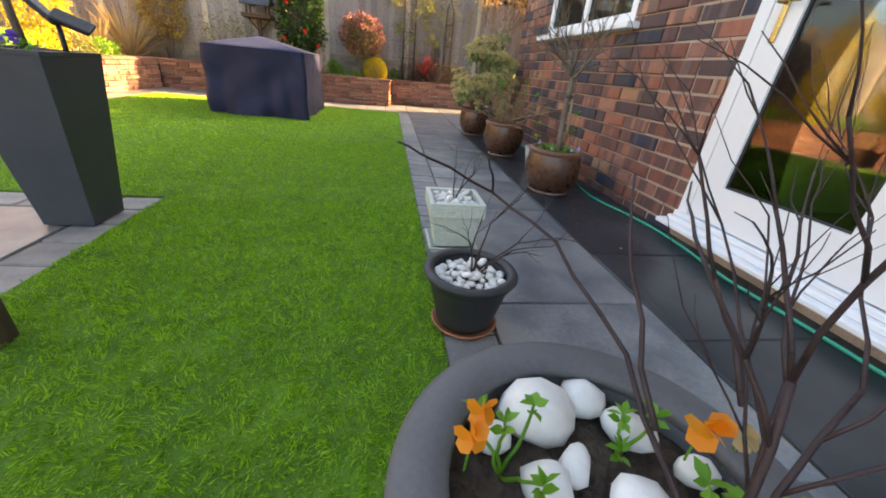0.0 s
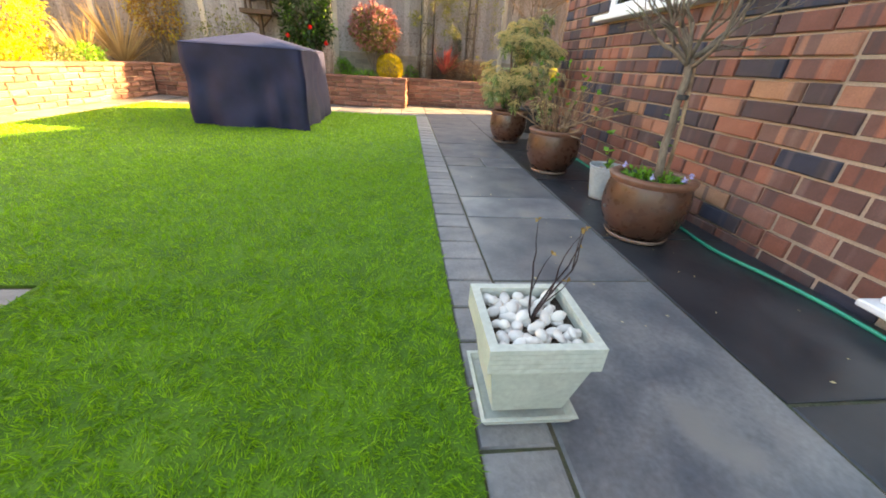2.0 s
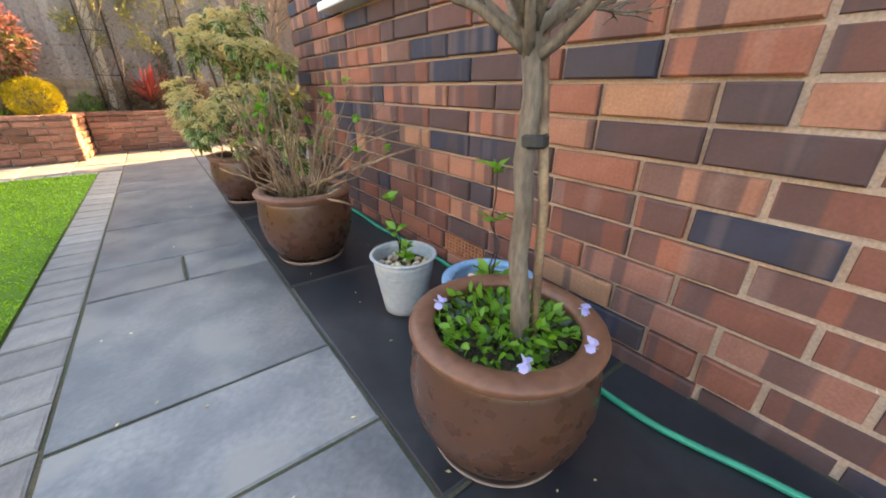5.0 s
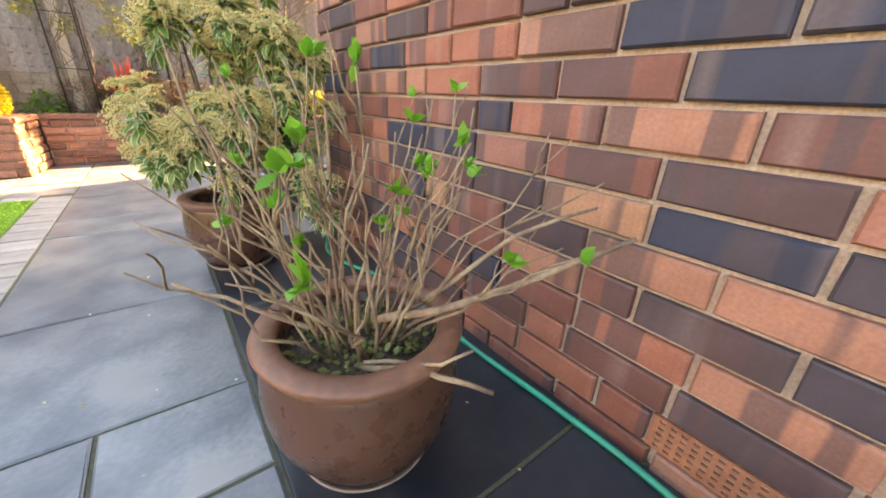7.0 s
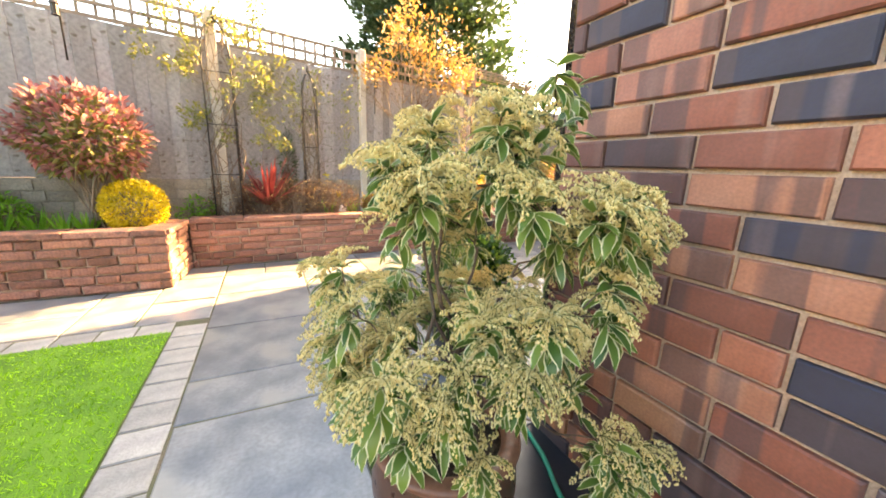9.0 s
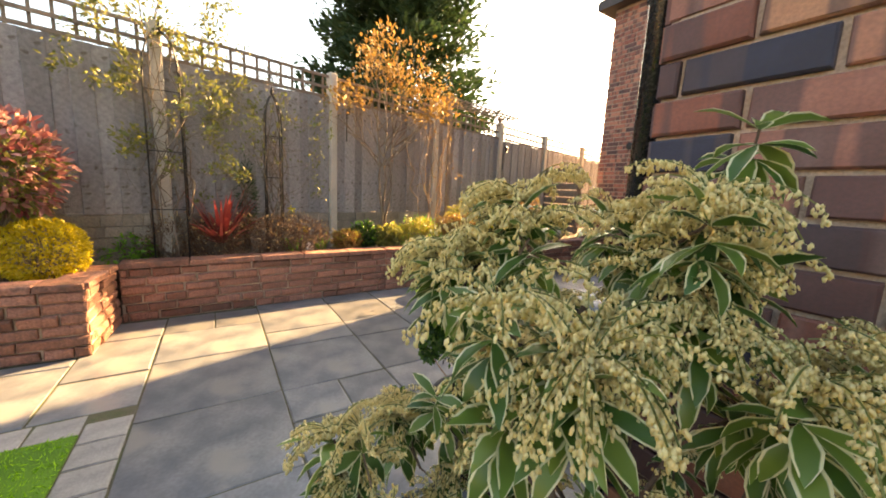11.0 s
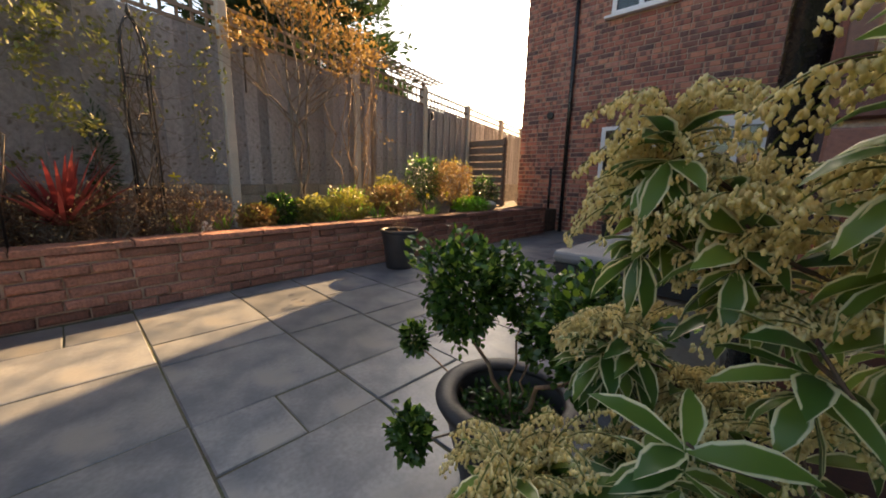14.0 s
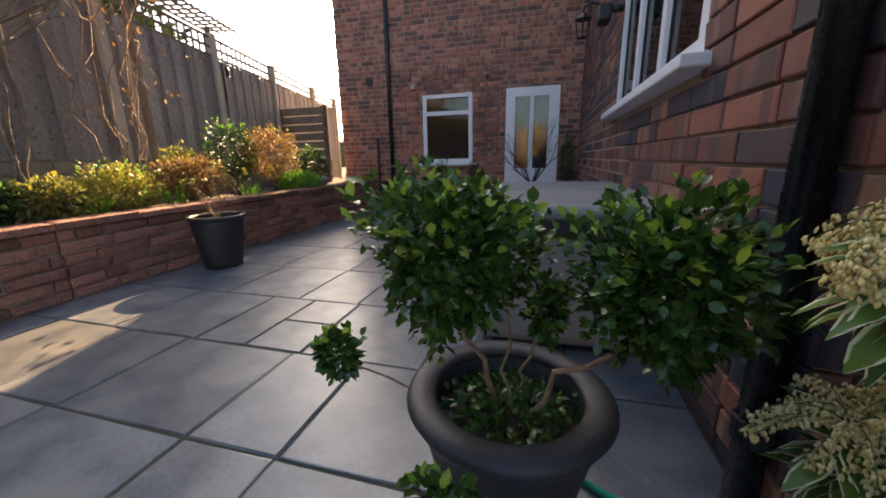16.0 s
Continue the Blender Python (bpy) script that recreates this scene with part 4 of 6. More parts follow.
# The big grey pot with a bare acer, white cobbles and pansies
BIG = (-0.31, 1.20)
pot("plant_pot", BIG, 0.245, 0.18, 0.40, M_GREYPOT, "large matt grey round plastic pot on the paving", wall=0.042, rim=0.03, soil=0.04)
bed = soil_disc(BIG, 0.20, 0.352)
rng = random.Random(5)
for x, y, s, turn in ((-0.03, 0.14, 0.062, 20), (-0.155, -0.03, 0.042, 80), (-0.10, -0.085, 0.038, 10), (-0.06, 0.03, 0.035, -30), (-0.01, 0.05, 0.03, 60), (-0.03, -0.09, 0.045, 15),
                      (0.055, 0.16, 0.04, -10), (0.10, 0.10, 0.044, 130), (0.05, -0.01, 0.048, 40), (0.085, -0.10, 0.042, 0), (0.15, -0.06, 0.04, 75), (0.16, 0.03, 0.038, 20), (0.02, -0.17, 0.04, 5), (-0.11, 0.10, 0.03, 70)):
    me = pebble_mesh(rng, s)
    me.materials.append(M_PEBBLE)
    part("cobble", me, bed, at=Matrix.Translation((x, y, 0.018)) @ pose(0, 0, 0, rng.uniform(-12, 12), rng.uniform(-12, 12), turn))
seedling("pansy_plant", (-0.42, 1.26, 0.355), "leafy pansy plant growing between white cobbles", [((0.0, 0.02, 0.07), 8), ((0.03, -0.05, 0.05), 8), ((-0.03, 0.05, 0.06), 6), ((0.04, 0.03, 0.09), 6)], 0.024, 3, M_GREEN)
seedling("pansy_plant", (-0.24, 1.27, 0.355), "small leafy pansy plant between white cobbles", [((0.0, 0.02, 0.06), 8), ((0.03, 0.0, 0.08), 6), ((-0.02, -0.02, 0.04), 7)], 0.022, 4, M_GREEN)
seedling("pansy_plant", (-0.16, 1.15, 0.355), "leafy pansy plant near the pot's rim", [((0.0, 0.02, 0.05), 8), ((0.05, 0.0, 0.06), 7), ((-0.03, 0.04, 0.06), 6)], 0.026, 5, M_GREEN)
flower("pansy", (-0.475, 1.25, 0.40), 0.024, M_ORANGE, "bright orange pansy in flower", 1)
flower("pansy", (-0.455, 1.28, 0.405), 0.024, M_ORANGE, "bright orange pansy in flower", 2)
flower("pansy", (-0.175, 1.235, 0.41), 0.034, M_ORANGE, "open orange pansy with broad petals", 3)
flower("pansy", (-0.11, 1.23, 0.39), 0.022, M_STRAW, "faded pale orange pansy flower", 4)
flower("pansy", (-0.44, 1.09, 0.375), 0.026, M_LAVENDER, "pale lavender pansy in flower", 5)
rng = random.Random(21)
acer = thing("acer_tree", (-0.245, 1.09, 0.35), "bare young maple with dark maroon branches in the pot", "tree")
for way, length, r in (((0.10, 0.22, 1), 0.27, 0.0060), ((0.75, 0.35, 0.62), 0.30, 0.0050), ((0.9, -0.05, 0.40), 0.32, 0.0042), ((0.35, 0.5, 0.8), 0.26, 0.0042)):
    v, f = joined(twigs((0, 0, 0), way, length, r, 3, rng, 0.5, 0.10, [], None, (2, 3), 0.76, 6, 0.09))
    part("branch", mesh_of("branch", v, f, M_TWIG, True), acer)
for path, r in ((((0, 0, 0.02), (0.05, 0.28, 0.10), (0.03, 0.55, 0.17), (-0.085, 0.69, 0.23), (-0.255, 0.61, 0.32), (-0.315, 0.59, 0.35)), 0.005), (((-0.085, 0.69, 0.23), (-0.10, 0.66, 0.28), (-0.13, 0.63, 0.33)), 0.0035),
                (((-0.03, 0.12, 0.14), (0.0, 0.28, 0.26), (0.05, 0.40, 0.36)), 0.004), (((0.03, 0.1, 0.2), (0.1, 0.3, 0.3), (0.25, 0.5, 0.33)), 0.004)):
    pts = []
    for a, b in zip(path, path[1:]):
        pts += wavy(a, b, rng, 0, 0.04, 3)[:-1]
    pts.append(Vector(path[-1]))
    v, f = tube(pts, taper(r, r * 0.45, len(pts)), 5)
    part("branch", mesh_of("branch", v, f, M_TWIG, True), acer)

# The small black pot and the pale square pot, both full of white stones
SMALL = (-0.285, 2.03)
pot("plant_pot", SMALL, 0.148, 0.10, 0.225, M_BLACKPOT, "small black plastic pot standing in a terracotta saucer", wall=0.014, rim=0.022, soil=0.02, saucer=M_TERRA, foot_label="terracotta saucer")
bed = soil_disc(SMALL, 0.13, 0.19)
pebbles(bed, 0.112, 0.005, 60, 0.016, M_PEBBLE, 31)
shrub = thing("young_shrub", (*SMALL, 0.19), "bare twiggy young shrub among white pebbles", "shrub")
rng = random.Random(8)
wood = []
for way, length in (((0.15, 0.05, 1), 0.20), ((0.6, 0.1, 0.6), 0.20), ((0.45, -0.25, 0.6), 0.18), ((-0.2, 0.2, 0.9), 0.14)):
    twigs((0.01, 0, 0), way, length, 0.0042, 2, rng, 0.6, 0.05, wood, None, (2, 3), 0.8, 5)
v, f = joined(wood)
part("wood", mesh_of("branches", v, f, M_TWIG, True), shrub)

SQUARE = (-0.235, 2.70)
ob = thing("square_pot", (*SQUARE, 0), "pale grey-green square pot with a ribbed rim on a tray", "plant pot")


def square_ring(half, z0, z1, wall, inward=0.0):
    """A hollow square from z0 to z1; inward: how much narrower it is below."""
    a, b = half - inward, half
    return joined([([(-a, -a, z0), (a, -a, z0), (b, -b, z1), (-b, -b, z1), (-a + wall, -a + wall, z0), (a - wall, -a + wall, z0), (b - wall, -b + wall, z1), (-b + wall, -b + wall, z1)],
                    [(0, 1, 2, 3), (5, 4, 7, 6), (3, 2, 6, 7)]) if k == 0 else
                   (lambda q: ([tuple((x * math.cos(q) - y * math.sin(q), x * math.sin(q) + y * math.cos(q), z)) for x, y, z in
                                [(-a, -a, z0), (a, -a, z0), (b, -b, z1), (-b, -b, z1), (-a + wall, -a + wall, z0), (a - wall, -a + wall, z0), (b - wall, -b + wall, z1), (-b + wall, -b + wall, z1)]],
                               [(0, 1, 2, 3), (5, 4, 7, 6), (3, 2, 6, 7)]))(math.pi / 2 * k) for k in range(4)])


v, f = square_ring(0.122, 0.03, 0.20, 0.014, 0.03)
part("body", welded(mesh_of("square body", v, f, M_CREAM)), ob)
v, f = joined([square_ring(0.134, 0.20 + 0.0135 * i, 0.2125 + 0.0135 * i, 0.022) for i in range(5)])
part("rim", mesh_of("square rim", v, f, M_CREAM), ob, "rim of five flat ribs")
v, f = joined([rounded_box((-0.115, -0.115, 0.002), (0.115, 0.115, 0.012), 0.004, 1), square_ring(0.125, 0.008, 0.030, 0.010, 0.012)])
part("tray", mesh_of("tray", v, f, M_CREAM), ob, "shallow square drip tray")
v, f = box((-0.11, -0.11, 0.15), (0.11, 0.11, 0.235))
bed = solo("soil", mesh_of("square soil", v, f, M_EARTH), "dark potting soil in the square pot", "soil", at=(*SQUARE, 0))
pebbles(bed, 0.092, 0.236, 52, 0.018, M_PEBBLE, 33, True)
shrub = thing("young_shrub", (*SQUARE, 0.235), "bare upright twigs with dry buds among white pebbles", "shrub")
rng = random.Random(9)
wood, tips = [], []
for way, length in (((-0.12, 0.1, 1), 0.16), ((0.2, 0.1, 1), 0.17), ((0.02, -0.1, 1), 0.14), ((0.35, 0.2, 0.9), 0.15)):
    twigs((0.0, 0, 0), way, length, 0.0035, 1, rng, 0.35, 0.2, wood, tips, (2, 2), 0.8, 5)
v, f = joined(wood)
part("wood", mesh_of("branches", v, f, M_TWIG, True), shrub)
p, w = arr(tips)
part("buds", leaves("buds", np.repeat(p, 3, 0), np.repeat(w, 3, 0), 0.012, 0.008, M_RUST, 0.6, seed=4), shrub, "dry brown buds")

# Three glazed jars along the wall
GLAZED = "glazed jars along the wall"


def glazed(at, r, base, high, label):
    return pot("glazed_pot", at, r, base, high, M_GLAZE, label, GLAZED, wall=0.028, belly=0.045, rim=0.026, rim_material=M_GLAZE_RIM, soil=0.05, saucer=M_SAUCER, foot_label="thin pale clay saucer")


glazed((0.765, 3.78), 0.20, 0.148, 0.345, "brown glazed round jar with a worn pale rim")
glazed((0.75, 5.16), 0.212, 0.145, 0.36, "brown glazed round jar holding bare hydrangea stems")
glazed((0.695, 6.52), 0.205, 0.14, 0.355, "brown glazed round jar under a flowering bush")
for at, z in (((0.765, 3.78), 0.305), ((0.75, 5.16), 0.31), ((0.695, 6.52), 0.305)):
    soil_disc(at, 0.185, z)

# The standard tree: straight trunk, bare mop of twigs, green underplanting
tree = thing("standard_tree", (0.765, 3.74, 0.305), "bare standard tree with a grey trunk and mop of twigs", "tree")
rng = random.Random(12)
pts = wavy((0, 0, 0), (-0.015, 0.03, 0.60), rng, 0, 0.02, 6)
v, f = tube(pts, taper(0.021, 0.017, 7), 10)
part("trunk", mesh_of("trunk", v, f, M_BARK, True), tree)
v, f = tube([(0.035, -0.01, 0), (0.03, 0.0, 0.3), (0.012, 0.03, 0.62)], 0.010, 7)
part("stake", mesh_of("stake", v, f, M_CANE, True), tree, "slim cane stake")
v, f = lathe([(0.023, -0.012), (0.027, -0.008), (0.027, 0.008), (0.023, 0.012)], 14, (-0.005, 0.012, 0.43))
part("tie", mesh_of("tie", v, f, M_GASKET), tree, "black rubber tie")
wood, tips = [], []
for k in range(11):
    a = 6.28 * k / 11 + rng.uniform(-0.2, 0.2)
    twigs((-0.015, 0.03, 0.55 + 0.05 * rng.random()), (math.cos(a), math.sin(a), rng.uniform(0.45, 1.3)), 0.20, 0.011, 3, rng, 0.6, 0.18, wood, tips, (2, 3), 0.72, 6, 0.12)
v, f = joined(wood)
part("crown", mesh_of("crown twigs", v, f, M_BARK, True), tree, "mop of bare grey twigs")
p, w = arr(tips)
part("buds", leaves("buds", p, w, 0.014, 0.006, M_OLIVE, 0.4, seed=6), tree, "small olive buds")
under = thing("ground_cover", (0.765, 3.78, 0.31), "low green leafy ground cover in the jar", "plant")
p, d = in_crown(420, (0, 0, 0.005), (0.165, 0.165, 0.045), 0.2, seed=3)
p[:, 2] = np.abs(p[:, 2])
part("leaves", leaves("leaves", p, d, 0.030, 0.018, M_GREEN, 0.6, 0.5, seed=3), under)
p, d = in_crown(260, (0, 0, 0.0), (0.16, 0.16, 0.035), 0.2, seed=4)
p[:, 2] = np.abs(p[:, 2])
part("dark_foliage", leaves("dark leaves", p, d, 0.026, 0.018, M_DARKLEAF, 0.6, 0.5, seed=4), under)
for i, (x, y) in enumerate(((0.66, 3.64), (0.80, 3.60), (0.90, 3.68), (0.66, 3.89))):
    flower("viola", (x, y, 0.345), 0.019, M_LAVENDER, "small lavender viola in flower", 20 + i, 0.03)

# Hydrangea: straw-coloured canes with fresh leaf pairs
hyd = thing("hydrangea", (0.75, 5.16, 0.31), "dormant hydrangea of straw canes with fresh green shoots", "shrub")
rng = random.Random(14)
canes, tips = [], []
for k in range(40):
    a = rng.uniform(0, 6.28)
    q = rng.uniform(0.02, 0.11)
    base = (q * math.cos(a), q * math.sin(a), 0)
    reach = rng.uniform(0.05, 0.36)
    high = rng.uniform(0.30, 0.64) * (1.1 - reach)
    tip = (base[0] + reach * math.cos(a + rng.uniform(-0.5, 0.5)), base[1] + reach * math.sin(a + rng.uniform(-0.5, 0.5)), high)
    pts = wavy(base, tip, rng, 0.04, 0.06, 6)
    canes.append(tube(pts, taper(rng.uniform(0.0030, 0.0052), 0.0016, 7), 6))
    tips.append((pts[-1], (pts[-1] - pts[-2]).normalized()))
    for j in range(rng.randint(1, 3)):
        i = rng.randint(2, 5)
        w = (pts[i] - pts[i - 1]).normalized() + Vector((rng.uniform(-0.8, 0.8), rng.uniform(-0.8, 0.8), rng.uniform(0, 0.6)))
        q2 = wavy(pts[i], pts[i] + w.normalized() * rng.uniform(0.08, 0.2), rng, 0.02, 0.05, 4)
        canes.append(tube(q2, taper(0.0028, 0.0013, 5), 5))
        tips.append((q2[-1], w.normalized()))
for path, r in ((((0.02, -0.03, 0.06), (0.12, -0.18, 0.14), (0.28, -0.25, 0.19), (0.49, -0.33, 0.26)), 0.010), (((0.1, -0.1, 0.12), (0.25, -0.2, 0.27), (0.40, -0.28, 0.33)), 0.006),
                (((-0.05, -0.08, 0.0), (0.02, -0.20, 0.05), (0.12, -0.31, 0.02)), 0.008), (((-0.04, -0.10, 0.02), (0.05, -0.24, 0.07), (0.1, -0.27, 0.10)), 0.005),
                (((-0.06, 0.03, 0.02), (-0.2, 0.1, 0.10), (-0.32, 0.17, 0.16)), 0.006)):
    pts = []
    for a, b in zip(path, path[1:]):
        pts += wavy(a, b, rng, 0, 0.03, 3)[:-1]
    pts.append(Vector(path[-1]))
    canes.append(tube(pts, taper(r, r * 0.6, len(pts)), 7))
for v, f in canes:
    part("cane", mesh_of("cane", v, f, M_CANE, True), hyd)
picked = [t for t in tips if rng.random() < 0.22]
p, w = arr(picked)
part("new_growth", leaves("fresh shoots", np.repeat(p, 6, 0), np.repeat(w, 6, 0), 0.034, 0.023, M_GREEN, 0.55, 0.2, seed=9), hyd, "bright green new leaves")
p, d = in_crown(340, (0, 0, 0.0), (0.165, 0.165, 0.03), 0.1, seed=24)
p[:, 2] = np.abs(p[:, 2])
part("moss", leaves("moss", p, d, 0.020, 0.014, M_OLIVE, 0.8, 0.4, seed=24), hyd, "mossy litter on the soil")

# Pieris: whorls of cream-edged leaves and hanging strings of bells
PIERIS = Vector((0.695, 6.52, 0.305))
bush = thing("pieris_bush", PIERIS, "variegated pieris bush with cream-edged leaves and hanging cream flowers", "bush")
rng = random.Random(17)
ends = []
while len(ends) < 74:
    a, t = rng.uniform(0, 6.28), rng.random()
    z = 0.13 + 0.84 * t
    wide = 0.37 * (0.55 + 0.5 * math.sin(math.pi * min(t * 1.0 + 0.15, 1))) * (1 - 0.35 * max(t - 0.6, 0) / 0.4) + 0.04
    r = wide * math.sqrt(rng.uniform(0.15, 1.0))
    x, y = 0.05 + r * math.cos(a), r * math.sin(a)
    px, py = PIERIS.x + x, PIERIS.y + y
    if px > 1.22 or (py > 6.2 and z > 0.50 and px < 0.57) or (py > 6.6 and z > 0.25 and px < 0.60) or px < 0.40 or (py > 6.25 and z > 0.58 and px < 0.64):
        continue
    ends.append(Vector((x, y, z)))
# Sprays that stand out from the body: centre, reach, shoots
SPRAYS = [((0.86, 6.89, 1.02), 0.085, 8), ((0.60, 6.67, 1.15), 0.055, 5), ((0.65, 7.00, 0.67), 0.07, 7), ((0.87, 6.98, 0.77), 0.055, 5), ((0.96, 6.86, 0.57), 0.06, 5),
          ((0.95, 6.86, 0.69), 0.055, 4), ((0.92, 6.94, 0.53), 0.05, 5), ((0.93, 6.24, 1.02), 0.07, 6), ((1.05, 6.27, 0.98), 0.055, 4), ((0.43, 6.73, 0.80), 0.06, 5), ((0.46, 6.62, 0.52), 0.08, 6), ((0.97, 6.17, 0.47), 0.07, 5), ((1.02, 6.22, 0.32), 0.06, 4),
          ((0.54, 6.44, 1.08), 0.075, 6), ((0.72, 6.35, 0.78), 0.09, 6), ((0.55, 6.30, 0.66), 0.08, 5), ((0.80, 6.75, 0.66), 0.09, 5)]
for centre, reach, count in SPRAYS:
    for k in range(count):
        way = Vector((rng.gauss(0, 1), rng.gauss(0, 1), rng.gauss(0, 0.7))).normalized()
        ends.append(Vector(centre) - PIERIS + way * reach * rng.random() ** 0.5)
BARE = [Vector((1.00, 6.46, 1.34)) - PIERIS, Vector((0.94, 6.42, 1.24)) - PIERIS, Vector((0.89, 6.40, 1.37)) - PIERIS]
ends += BARE
nodes_ = []
for k in range(7):
    a = 0.9 * k
    tip = Vector((0.06 + 0.13 * math.cos(a), 0.13 * math.sin(a), 0.50 + 0.08 * (k % 5)))
    pts = wavy((0.03 * math.cos(a), 0.03 * math.sin(a), -0.005), tip, rng, 0, 0.09, 8)
    nodes_ += pts[2:]
    v, f = tube(pts, taper(0.0085, 0.004, 9), 7)
    part("stem", mesh_of("pieris stem", v, f, M_STEM, True), bush)
wp, ww, bp, bw, shoots, strings = [], [], [], [], [], []
for e in sorted(ends, key=lambda q: min((q - p).length for p in nodes_)):
    bare = e in BARE
    start = min(nodes_, key=lambda q: (q - e).length + (0.5 if q.z > e.z - 0.03 else 0))
    pts = wavy(start, e, rng, -0.05, 0.06, 5)
    nodes_ += pts[2:5]
    shoots.append(tube(pts, taper(0.0030, 0.0018, 6), 5))
    out = Vector((e.x, e.y, 0.2)).normalized()
    for ring, (count, low, top) in enumerate(((6, -1.9, -0.6), (6, -1.0, -0.1), (4, -0.2, 0.5))):
        for i in range(count):
            a = 6.28 * i / count + rng.uniform(-0.35, 0.35)
            wp.append(tuple(e - Vector((0, 0, 0.048 - 0.020 * ring))))
            ww.append(tuple(Vector((math.cos(a), math.sin(a), rng.uniform(low, top))) + out * 0.35))
    if rng.random() < (0.88 if e.z > 0.24 else 0.4) and not bare:
        size = rng.uniform(0.75, 1.2)
        for s_ in range(rng.randint(11, 16)):
            a = rng.uniform(0, 6.28)
            v0 = (Vector((math.cos(a), math.sin(a), rng.uniform(0.2, 1.5))) + out * 0.6).normalized()
            q = [e + Vector((0, 0, 0.012))]
            for i in range(9):
                v0 = (v0 + Vector((rng.uniform(-0.06, 0.06), rng.uniform(-0.06, 0.06), -0.21))).normalized()
                q.append(q[-1] + v0 * 0.0115 * size)
            strings.append(tube(q, 0.0010, 3))
            for i in range(1, 10):
                for _ in range(6):
                    bp.append(tuple(q[i] + Vector((rng.uniform(-0.006, 0.006), rng.uniform(-0.006, 0.006), rng.uniform(-0.007, 0.003)))))
                    bw.append((rng.uniform(-0.6, 0.6), rng.uniform(-0.6, 0.6), -1))
v, f = joined(shoots)
part("wood", mesh_of("pieris shoots", v, f, M_STEM, True), bush)
rs = np.random.default_rng(4)
wp, ww, bp, bw = map(np.array, (wp, ww, bp, bw))
part("leaves", strewn("pieris leaves", LANCE, wp, ww, rs.normal(0, 0.35, len(wp)), rs.uniform(0.056, 0.098, len(wp)), rs.uniform(0.024, 0.036, len(wp)), M_PIERIS, LANCE_UV, True), bush, "narrow green leaves with cream margins")
part("blossom", strewn("bells", BEAD, bp, bw, rs.uniform(0, 6, len(bp)), rs.uniform(0.0062, 0.0092, len(bp)), rs.uniform(0.0038, 0.0054, len(bp)), M_BELLS), bush, "hanging strings of cream bells")
v, f = joined(strings)
part("flower_stalk", mesh_of("flower stalks", v, f, M_OLIVE), bush)

# White bucket and blue pot with seedlings and stone chips
BUCKET, BLUE = (0.885, 4.43), (1.0, 4.07)
ob = pot("bucket", BUCKET, 0.120, 0.082, 0.238, M_BUCKET, "old white plastic bucket with stone chips and a seedling", wall=0.005, rim=0.010, soil=0.03)
v, f = lathe([(0.106, 0.166), (0.1115, 0.168), (0.1125, 0.177), (0.109, 0.180)], 48)
part("band", mesh_of("bucket band", v, f, M_BUCKET, True), ob)
bed = soil_disc(BUCKET, 0.105, 0.193)
pebbles(bed, 0.090, 0.004, 26, 0.016, M_CHIP, 41, name="stone_chip")
seedling("young_plant", (*BUCKET, 0.195), "seedling with fresh green leaves on dark stalks", [((0.01, 0.0, 0.05), 9), ((-0.01, -0.02, 0.03), 7), ((-0.02, 0.02, 0.14), 6), ((-0.03, 0.03, 0.26), 6), ((0.02, 0.02, 0.06), 8)], 0.048, 12)
pot("blue_pot", BLUE, 0.146, 0.108, 0.245, M_BLUE, "glossy sky-blue pot with broken stones and a seedling", wall=0.018, rim=0.020, soil=0.03, saucer=M_TERRA, foot_label="terracotta saucer")
bed = soil_disc(BLUE, 0.125, 0.20)
pebbles(bed, 0.088, 0.006, 15, 0.028, M_CHIP, 42, name="stone_chip", hole=0.035)
seedling("young_plant", (*BLUE, 0.20), "seedling with a tall dark stalk and green leaf pairs", [((0.0, 0.01, 0.06), 11), ((0.02, -0.02, 0.045), 8), ((-0.02, 0.0, 0.05), 7), ((0.01, 0.01, 0.24), 4), ((0.02, 0.02, 0.40), 7)], 0.062, 13)

# Cloud-pruned box in a broad grey pot
BOXPOT = (1.25, 7.385)
pot("plant_pot", BOXPOT, 0.222, 0.15, 0.33, M_BOXPOT, "broad dark grey plastic pot under a clipped box", wall=0.035, rim=0.034, soil=0.06)
soil_disc(BOXPOT, 0.175, 0.255)
boxt = thing("box_topiary", (*BOXPOT, 0.29), "clipped box tree with glossy round heads on pale stems", "shrub")
rng = random.Random(19)
wood = []
HEADS = (((-0.10, 0.12, 0.39), (0.165, 0.165, 0.165), 2000), ((-0.09, -0.28, 0.36), (0.155, 0.165, 0.155), 1850), ((-0.03, 0.44, 0.09), (0.055, 0.058, 0.065), 260),
         ((-0.38, 0.06, 0.06), (0.058, 0.058, 0.068), 270), ((-0.01, -0.08, 0.25), (0.045, 0.045, 0.06), 200), ((0.06, 0.02, 0.36), (0.10, 0.10, 0.12), 500))
